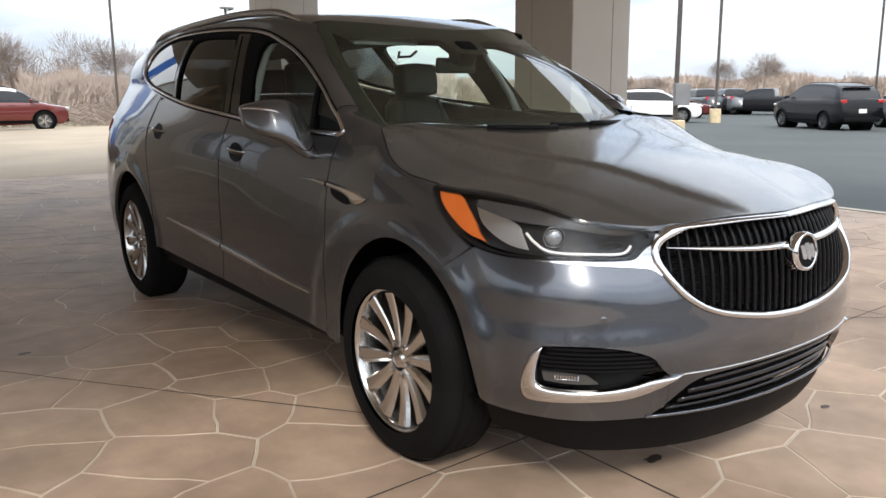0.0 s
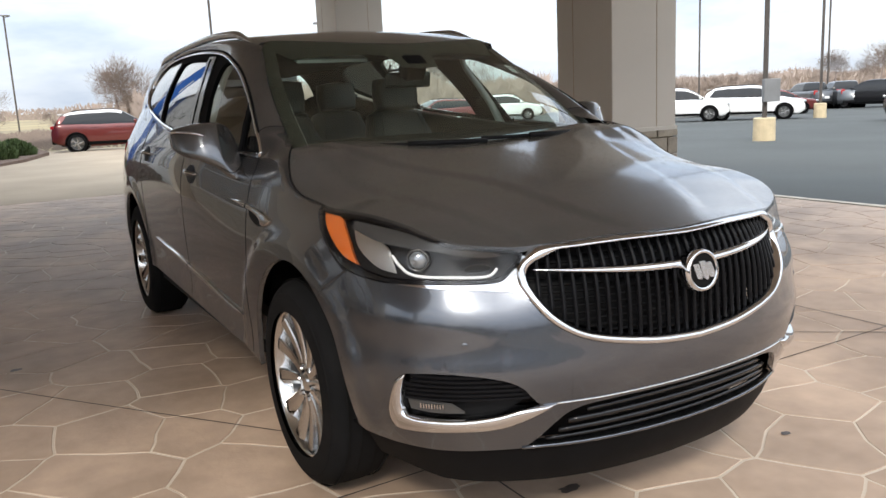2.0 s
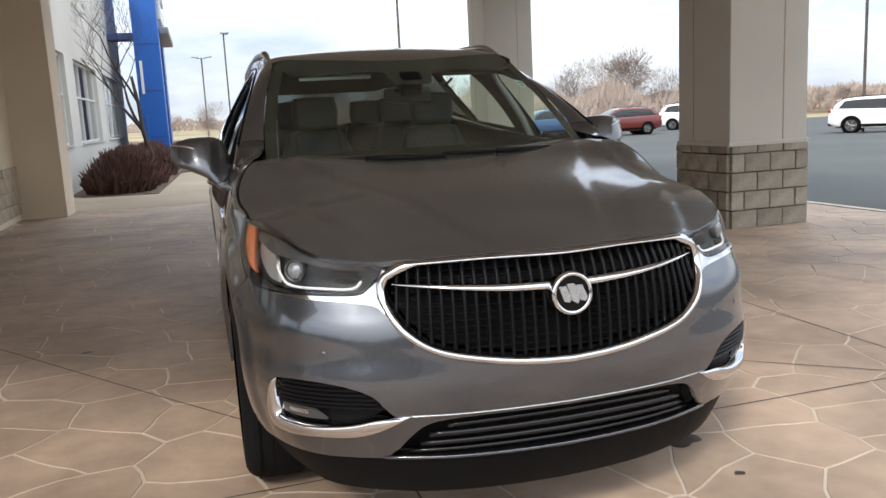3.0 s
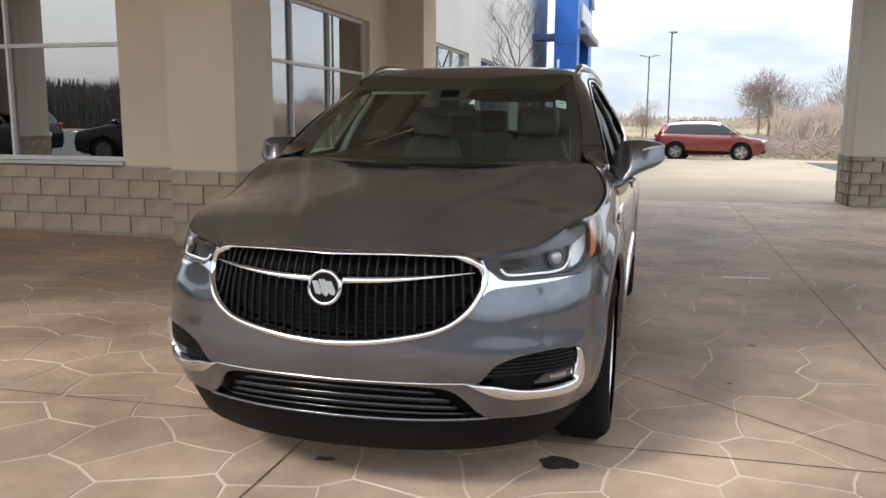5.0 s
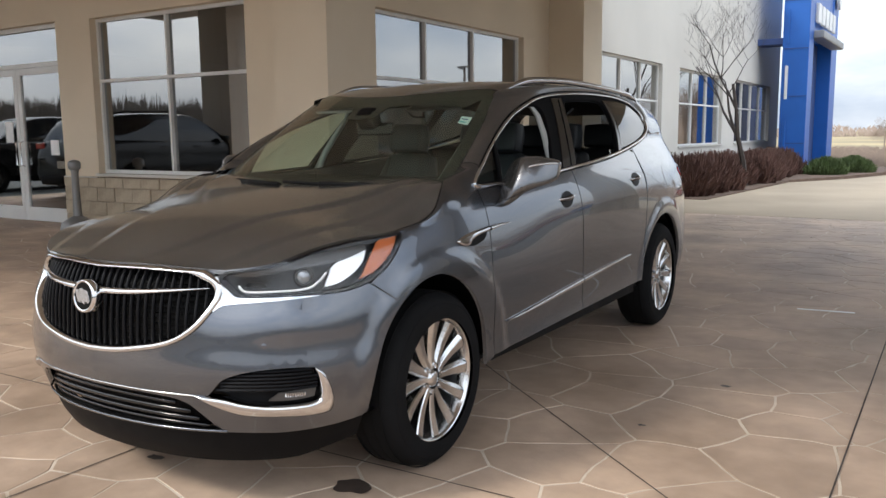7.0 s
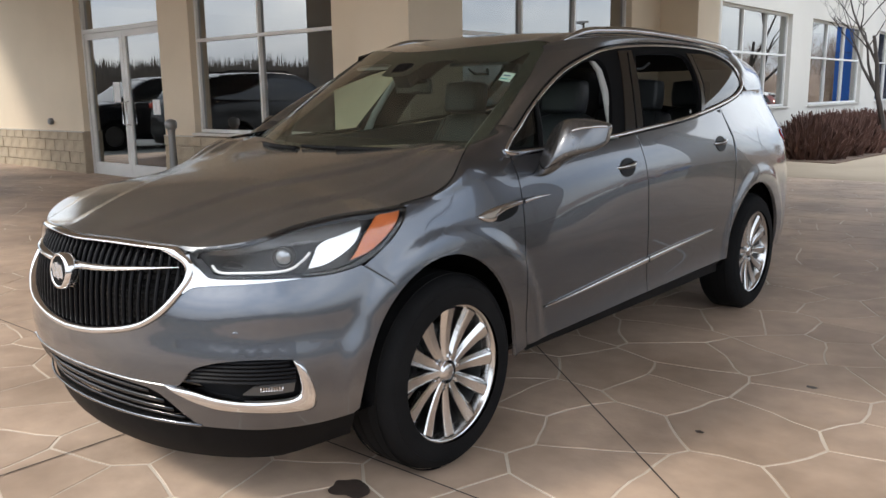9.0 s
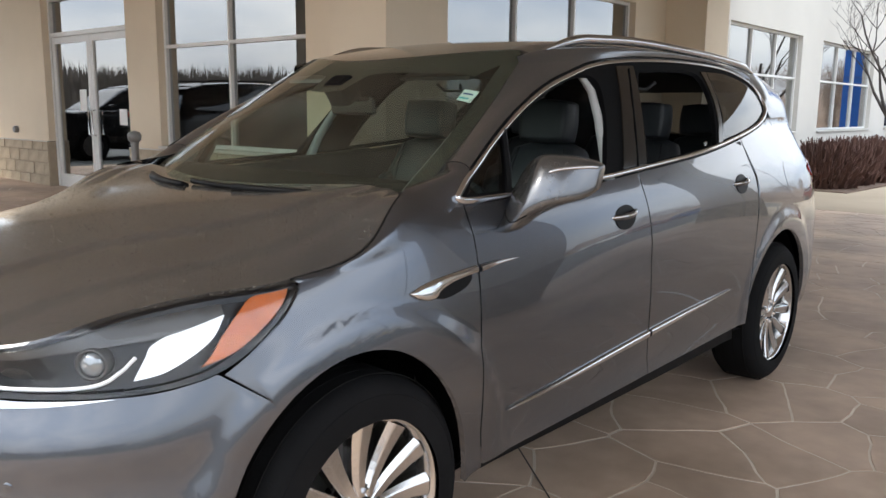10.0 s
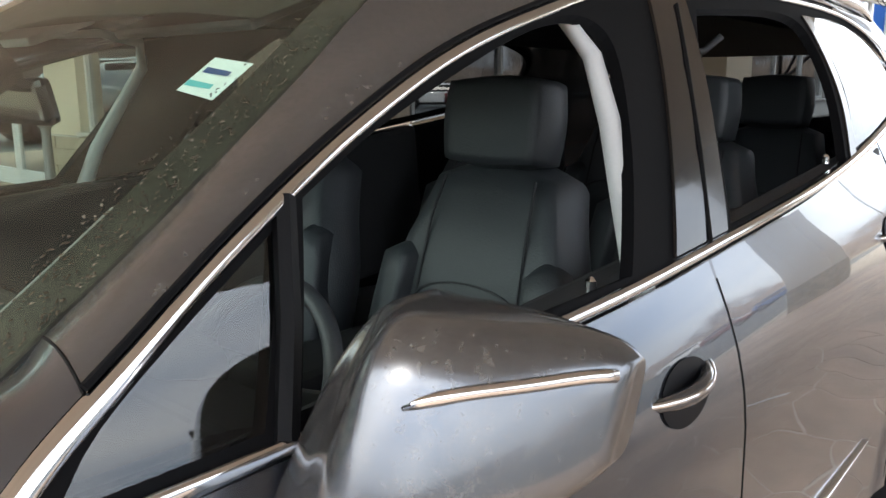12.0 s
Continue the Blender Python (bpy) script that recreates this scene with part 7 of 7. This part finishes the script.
lamp_post(1.85, 76.0, 9.7, "far dark lamp post with a flat head", 1, 0)
lamp_post(-0.2, 84.0, 8.2, "far dark lamp post with two heads", 2, 0)
lamp_post(17.2, 12.6, 12.5, "dark lamp post on a concrete base with a control box", 2, -35, 0.62, True)
lamp_post(34.4, 23.2, 12.0, "dark lamp post on a concrete base", 2, -35, 0.7)
lamp_post(11.0, 46.0, 12.0, "dark lamp post beside the field", 1, 20)
lamp_post(16.3, 42.7, 6.1, "dark lamp post with a flat head at the car park's edge", 1, 10)
lamp_post(29.8, 29.4, 12.0, "dark lamp post in the car park", 2, 10)
lamp_post(49.5, 45.0, 9.2, "far dark lamp post with two heads", 2, -45)
lamp_post(56.7, 38.6, 9.4, "far dark lamp post with two heads", 2, -55)
lamp_post(51.7, 23.4, 9.6, "far dark lamp post with two heads", 2, -60)
lamp_post(-14.0, -26.0, 9.0, "dark lamp post across the car park", 2, 40)
lamp_post(-24.0, -14.0, 9.0, "dark lamp post across the car park", 2, 10)

# ash receptacle by the door
ash = thing("ash_receptacle", "grey plastic smokers' post with a round base", "ash bin", pose(-8.1, 4.28, ground_z(-8.1, 4.28)))
part("base", lathe([(0, 0.24), (0.05, 0.25), (0.14, 0.23), (0.20, 0.14), (0.24, 0.07)], 28, "z"), M_LAMPGREY, ash, "", True)
part("stem", lathe([(0.22, 0.065), (0.5, 0.055), (0.85, 0.05), (0.92, 0.06)], 24, "z"), M_LAMPGREY, ash, "", True)
part("head", lathe([(0.90, 0.05), (0.93, 0.085), (1.0, 0.09), (1.04, 0.07), (1.06, 0.001)], 24, "z"), M_LAMPGREY, ash, "", True)


# ---- parked vehicles ----
def parked_car(kind, colour, x, y, heading, label, length=4.6, width=1.85, height=1.66, roof_mat=None):
    """A parked vehicle, nose along its local +x: painted body, dark windows, lamps and wheels."""
    car = thing({"suv": "parked_suv", "pickup": "parked_pickup"}[kind], label, "car" if kind == "suv" else "pickup truck", pose(x, y, ground_z(x, y) - 0.062, 0, 0, heading), group="parked cars")
    L, W, H = length, width / 2, height
    f, r = L / 2, -L / 2
    wb0, wb1 = f - 0.195 * L, r + 0.205 * L
    R = 0.375 if H > 1.6 else 0.34
    big, low, belt = kind == "pickup", 0.30, 0.655 * H
    nose = 0.84 * belt if not big else 0.93 * belt

    def flat(ps, q):
        """Height along a line of (place from the nose in lengths, height), smooth."""
        k = [(f - a * L, z) for a, z in ps][::-1]
        return table([a for a, _ in k], [z for _, z in k], min(max(q, k[0][0]), k[-1][0]))

    deck = [(0.0, 0.62 * belt), (0.012, 0.78 * belt), (0.04, nose), (0.12, nose + 0.35 * (belt - nose)), (0.225, belt - 0.01), (0.33, belt + 0.01), (0.60, belt + 0.03)]
    deck += [(0.80, belt + 0.04), (0.97, belt + 0.03), (1.0, belt - 0.03)] if big else [(0.85, belt + 0.07), (0.955, belt + 0.06), (0.985, belt - 0.02), (1.0, 0.78 * belt)]

    def foot(q):
        z = flat([(0.0, 0.46), (0.03, low + 0.02), (0.15, low), (0.85, low), (0.96, low + 0.08), (1.0, 0.50)], q)
        for c in (wb0, wb1):
            d = (R + 0.055) ** 2 - (q - c) ** 2
            if d > 0:
                z = max(z, R + math.sqrt(d))
        return z

    def pinch(q):
        return 1 - 0.20 * smooth01(f - 0.16 * L, f, q) ** 2 - 0.12 * smooth01(r + 0.10 * L, r, q) ** 2

    def half_width(z):
        return W * table([0.25, 0.45, 0.70, 0.88, belt, belt + 0.10], [0.93, 0.985, 1.0, 0.985, 0.945, 0.90], z)

    xs = sorted({round(r + L * k / 44, 4) for k in range(45)} | {round(f - a * L, 4) for a, _ in deck} | {round(c + (R + 0.055) * math.cos(math.pi * k / 10), 4) for c in (wb0, wb1) for k in range(11)})
    bm = bmesh.new()
    rings = []
    for q in xs:
        t_, b_ = flat(deck, q), foot(q)
        side = []
        for k in range(9):
            z = b_ + (max(t_ - 0.05, b_ + 0.02) - b_) * k / 8
            side.append((half_width(z) * pinch(q), z))
        w_ = side[-1][0]
        side += [(w_ - 0.025, t_ - 0.018), (w_ * 0.86, t_), (w_ * 0.45, t_ + 0.012), (0.0, t_ + 0.016)]
        ring = [(0.0, b_)] + side
        rings.append([bm.verts.new((q, y_, z_)) for y_, z_ in ring] + [bm.verts.new((q, -y_, z_)) for y_, z_ in side[::-1][1:]])
    m_ = len(rings[0])
    for a, b in zip(rings, rings[1:]):
        for i in range(m_):
            bm.faces.new((a[i], a[(i + 1) % m_], b[(i + 1) % m_], b[i]))
    bm.faces.new(rings[0])
    bm.faces.new(rings[-1][::-1])
    bmesh.ops.recalc_face_normals(bm, faces=bm.faces)
    part("body", bm, colour, car, "", True)

    # glazed upper part, painted roof and pillars over it
    crest = [(0.225, belt + 0.01), (0.30, belt + 0.42 * (H - belt)), (0.365, H - 0.15), (0.42, H - 0.05), (0.50, H), (0.60, H - 0.004)]
    crest += [(0.655, H - 0.05), (0.675, H - 0.20), (0.685, belt + 0.05)] if big else [(0.76, H - 0.03), (0.865, H - 0.10), (0.915, H - 0.20), (0.955, belt + 0.14), (0.965, belt + 0.05)]
    x_a, x_b = f - crest[0][0] * L, f - crest[-1][0] * L

    def glass_at(q, u, push=0.0):
        """A point on the upper part: u from the belt (0) over the shoulder (0.7) to the middle of the roof (1)."""
        t_, b_ = max(flat(crest, q), flat(deck, q) + 0.004), flat(deck, q) - 0.02
        wb_, wt_ = half_width(belt) * pinch(q) * 0.975, W * 0.70
        k = (t_ - b_) / (H - b_)
        if u < 0.7:
            v = u / 0.7
            return q, wb_ + (wt_ - wb_) * k * v ** 1.25 + push, b_ + (t_ - 0.045 * k - b_) * v + push * 0.3
        v = (u - 0.7) / 0.3
        y0 = wb_ + (wt_ - wb_) * k
        return q, (y0 + push) * math.cos(v * math.pi / 2) ** 0.75 if v < 1 else 0.0, t_ - 0.045 * k + 0.045 * k * math.sin(v * math.pi / 2) + push

    def upper(name, q0, q1, u0, u1, material, push, nq=18, nu=12, edge=None):
        for sg in (1, -1):
            bm = bmesh.new()
            rows = []
            for i in range(nq + 1):
                q = q0 + (q1 - q0) * i / nq
                lo_u, hi_u = (edge(i / nq) if edge else (u0, u1))
                rows.append([bm.verts.new((p[0], sg * p[1], p[2])) for p in (glass_at(q, lo_u + (hi_u - lo_u) * k / nu, push) for k in range(nu + 1))])
            for a, b in zip(rows, rows[1:]):
                for k in range(nu):
                    bm.faces.new((a[k], a[k + 1], b[k + 1], b[k]))
            bmesh.ops.remove_doubles(bm, verts=list(bm.verts), dist=1e-4)
            bmesh.ops.recalc_face_normals(bm, faces=bm.faces)
            part(name, bm, material, car, "", True)

    upper("window_band", x_b + 0.004, x_a - 0.004, 0.0, 1.0, M_CARGLASS, 0.0, 26, 12)
    top = roof_mat or colour
    upper("roof", f - 0.395 * L, x_b + (0.03 if big else 0.085) * L, 0.60, 1.0, top, 0.007)
    upper("front_pillar", f - 0.235 * L, f - 0.41 * L, 0.55, 0.80, colour if not roof_mat else M_GLOSS, 0.006, 8, 3, lambda t: (0.50 + 0.10 * t, 0.68))
    if not big:
        upper("rear_pillar", x_b + 0.012 * L, x_b + 0.105 * L, 0.0, 0.7, colour, 0.006, 5, 8, lambda t: (0.0 if t < 0.45 else 0.62 * (t - 0.45) / 0.55, 0.68))
        part("rear_spoiler", box((x_b + 0.045 * L, 0, H - 0.125), (0.16, W * 1.20, 0.035), Euler((0, -0.12, 0)).to_matrix(), bevel=0.012), top, car)
    for xd in ((f - 0.47 * L, f - 0.65 * L) if not big else (f - 0.50 * L,)):
        upper("door_pillar", xd - 0.025, xd + 0.025, 0.02, 0.62, M_GLOSS, 0.004, 2, 6)

    def plate(name, ps, put, material, parent, thick=0.012):
        """A thin panel lying on the body."""
        bm = bmesh.new()
        up, dn = [bm.verts.new(put(a, b, thick)) for a, b in ps], [bm.verts.new(put(a, b, -0.01)) for a, b in ps]
        bm.faces.new(up)
        for i in range(len(ps)):
            bm.faces.new((up[i], up[(i + 1) % len(ps)], dn[(i + 1) % len(ps)], dn[i]))
        bmesh.ops.recalc_face_normals(bm, faces=bm.faces)
        return part(name, bm, material, parent)

    for sg in (-1, 1):
        flank = lambda a, b, d, sg=sg: (a, sg * (half_width(b) * pinch(a) + d), b)
        for xd in (f - 0.265 * L, f - 0.47 * L, f - 0.66 * L)[:2 if big else 3]:
            plate("door_gap", [(xd - 0.005, 0.44), (xd - 0.005, belt - 0.03), (xd + 0.005, belt - 0.03), (xd + 0.005, 0.44)], flank, M_GAP, car, 0.003)
        for xd in (f - 0.44 * L, f - 0.63 * L)[:1 if big else 2]:
            part("door_handle", box((xd, sg * (half_width(belt - 0.10) + 0.012), belt - 0.10), (0.17, 0.025, 0.028), bevel=0.008), colour, car)
        plate("side_cladding", [(wb0 - R - 0.07, low), (wb0 - R - 0.07, low + 0.11), (wb1 + R + 0.07, low + 0.13), (wb1 + R + 0.07, low)], flank, M_BLACK, car)
        part("mirror", box((f - 0.285 * L, sg * (W + 0.07), belt + 0.08), (0.13, 0.19, 0.13), bevel=0.04), colour, car)
        part("headlamp", box((f - 0.085, sg * W * 0.66, nose - 0.075), (0.16, 0.36, 0.09), Euler((0, 0, -sg * 0.42)).to_matrix(), bevel=0.03), M_REFLECT, car)
        part("tail_lamp", box((r + 0.075, sg * W * 0.78, belt - 0.05), (0.12, 0.24, 0.13 + 0.16 * big), Euler((0, 0, sg * 0.25)).to_matrix(), bevel=0.025), M_RED, car)
        if not big:
            part("roof_rail", tube([(f - 0.45 * L, sg * W * 0.60, H - 0.015), (f - 0.48 * L, sg * W * 0.60, H + 0.035), (r + 0.22 * L, sg * W * 0.60, H + 0.02), (r + 0.17 * L, sg * W * 0.60, H - 0.05)], 0.014, 6), M_BLACK, car)
        for wx in (wb0, wb1):
            part("arch_trim", tube([(wx + (R + 0.05) * math.cos(a), sg * (half_width(R + (R + 0.05) * math.sin(a)) * pinch(wx) + 0.004), R + (R + 0.05) * math.sin(a)) for a in (-0.1 + 3.34 * k / 14 for k in range(15))], 0.022, 5), M_BLACK, car)
            wh = part("wheel", lathe([(-0.11, 0.22), (-0.11, R - 0.03), (-0.085, R), (0.085, R), (0.11, R - 0.03), (0.112, R - 0.105)], 28), M_TYRE, car, "black tyre", True)
            wh.matrix_basis = pose(wx, sg * (W - 0.125), R, 0, 0, 90 * sg)
            part("rim", lathe([(0.09, R - 0.105), (0.104, R - 0.115), (0.05, R - 0.14), (0.045, 0.001)], 28), M_RIMDARK, wh)
            for j in range(10):
                a = 2 * math.pi * (j // 2) / 5 + (0.17 if j % 2 else -0.17)
                part("spoke", box((0.085, 0.13 * math.cos(a), 0.13 * math.sin(a)), (0.02, R - 0.14, 0.026), Euler((a, 0, 0)).to_matrix(), bevel=0.004), M_RIM if colour != P_BLACK else M_RIMDARK, wh)
            part("arch_inside", lathe([(-0.5, 0.02), (-0.5, R + 0.05), (0.06, R + 0.05)], 24), M_BLACK, car).matrix_basis = pose(wx, sg * (W - 0.10), R, 0, 0, 90 * sg)
    if big:
        part("bed", box((r + 0.16 * L, 0, belt + 0.052), (0.27 * L, W * 1.62, 0.02)), M_BLACK, car)
    part("grille", box((f - 0.02, 0, 0.76 * nose), (0.07, W * 0.95, 0.17 + 0.16 * big), bevel=0.03), M_GLOSS, car)
    part("lower_bumper", box((f - 0.07, 0, 0.40), (0.17, W * 1.45, 0.15), bevel=0.05), M_BLACK, car)
    part("rear_bumper", box((r + 0.06, 0, 0.46), (0.16, W * 1.55, 0.20), bevel=0.05), M_BLACK, car)
    part("plate", box((r - 0.005, 0, 0.80), (0.02, 0.32, 0.16)), M_WHITE, car)
    part("underside", box((0, 0, 0.34), (L * 0.86, W * 1.5, 0.14)), M_BLACK, car)
    return car


P_RED = paint("red_car_paint", (0.13, 0.016, 0.013), 0.3, 0.35)
P_BLACK = mat("black_car_paint", (0.006, 0.006, 0.007), 0.22, 0, 0.05, 3, 0.05, spec=0.35)
P_WHITE = paint("white_car_paint", (0.78, 0.78, 0.77), 0.0, 0.35)
P_GREY = paint("steel_car_paint", (0.055, 0.06, 0.068), 0.5, 0.35)
P_STEEL = paint("light_steel_car_paint", (0.13, 0.14, 0.15), 0.5, 0.35)
P_BLUE = paint("blue_car_paint", (0.02, 0.08, 0.22), 0.4, 0.35)
parked_car("suv", P_RED, 3.25, 33.6, -10, "red compact sport utility vehicle with a white roof", 4.45, 1.8, 1.66, P_WHITE)
parked_car("suv", P_BLACK, 31.2, 15.7, 61, "black sport utility vehicle with dark wheels", 5.1, 2.0, 1.88)
parked_car("suv", P_GREY, 34.4, 13.0, 60, "grey sport utility vehicle", 5.3, 2.05, 1.88)
parked_car("suv", P_WHITE, 32.6, 25.8, -50, "white sport utility vehicle", 4.9, 1.9, 1.70)
parked_car("suv", P_WHITE, 29.8, 28.0, -47, "white sport utility vehicle", 4.8, 1.85, 1.68)
parked_car("pickup", P_GREY, 51.1, 36.1, 60, "dark grey pickup truck", 5.7, 2.0, 1.85)
parked_car("pickup", P_STEEL, 52.2, 34.3, 52, "steel grey pickup truck", 5.7, 2.0, 1.85)
parked_car("pickup", P_BLACK, 51.7, 31.4, 110, "dark pickup truck with red tail lamps", 5.7, 2.0, 1.85)
parked_car("suv", P_WHITE, 31.5, 46.0, -40, "white vehicle in the far row", 4.9, 1.9, 1.8)
parked_car("suv", P_RED, 36.5, 34.5, -42, "dark red car in the far row", 4.5, 1.8, 1.5)
parked_car("suv", P_RED, 41.0, 31.0, -42, "dark red car in the far row", 4.5, 1.8, 1.5)
parked_car("suv", P_BLUE, 18.9, 42.6, 175, "blue sport utility vehicle", 4.6, 1.85, 1.66)
parked_car("suv", P_RED, 23.0, 41.0, 175, "red car behind the blue one", 4.6, 1.85, 1.6)
# vehicles in the next lane, seen in the showroom glass
parked_car("pickup", P_BLACK, -18.9, -0.6, 92, "black pickup truck waiting in the next lane", 5.6, 2.0, 1.95)
parked_car("suv", P_BLACK, -13.6, -0.5, 268, "black sport utility vehicle waiting in the next lane", 5.2, 2.0, 1.92)
# cars in the lot behind, seen in the showroom glass
for k, (x, y, p_, lb) in enumerate(((-14.0, -9.5, P_BLACK, "black sport utility vehicle parked across the drive"), (-20.5, -9.0, P_BLACK, "black sport utility vehicle parked across the drive"),
                                    (-27.0, -16.0, P_WHITE, "white car parked across the lot"), (-19.0, -18.0, P_GREY, "grey car parked across the lot"), (-11.0, -18.5, P_WHITE, "white car parked across the lot"),
                                    (-7.0, -10.5, P_GREY, "dark grey car parked across the drive"), (-33.0, -12.0, P_BLACK, "black car parked across the lot"))):
    parked_car("suv", p_, x, y, 168 + 5 * (k % 3), lb, 4.9, 1.95, 1.75)

# ---- paving stones, last ----
flagstones()
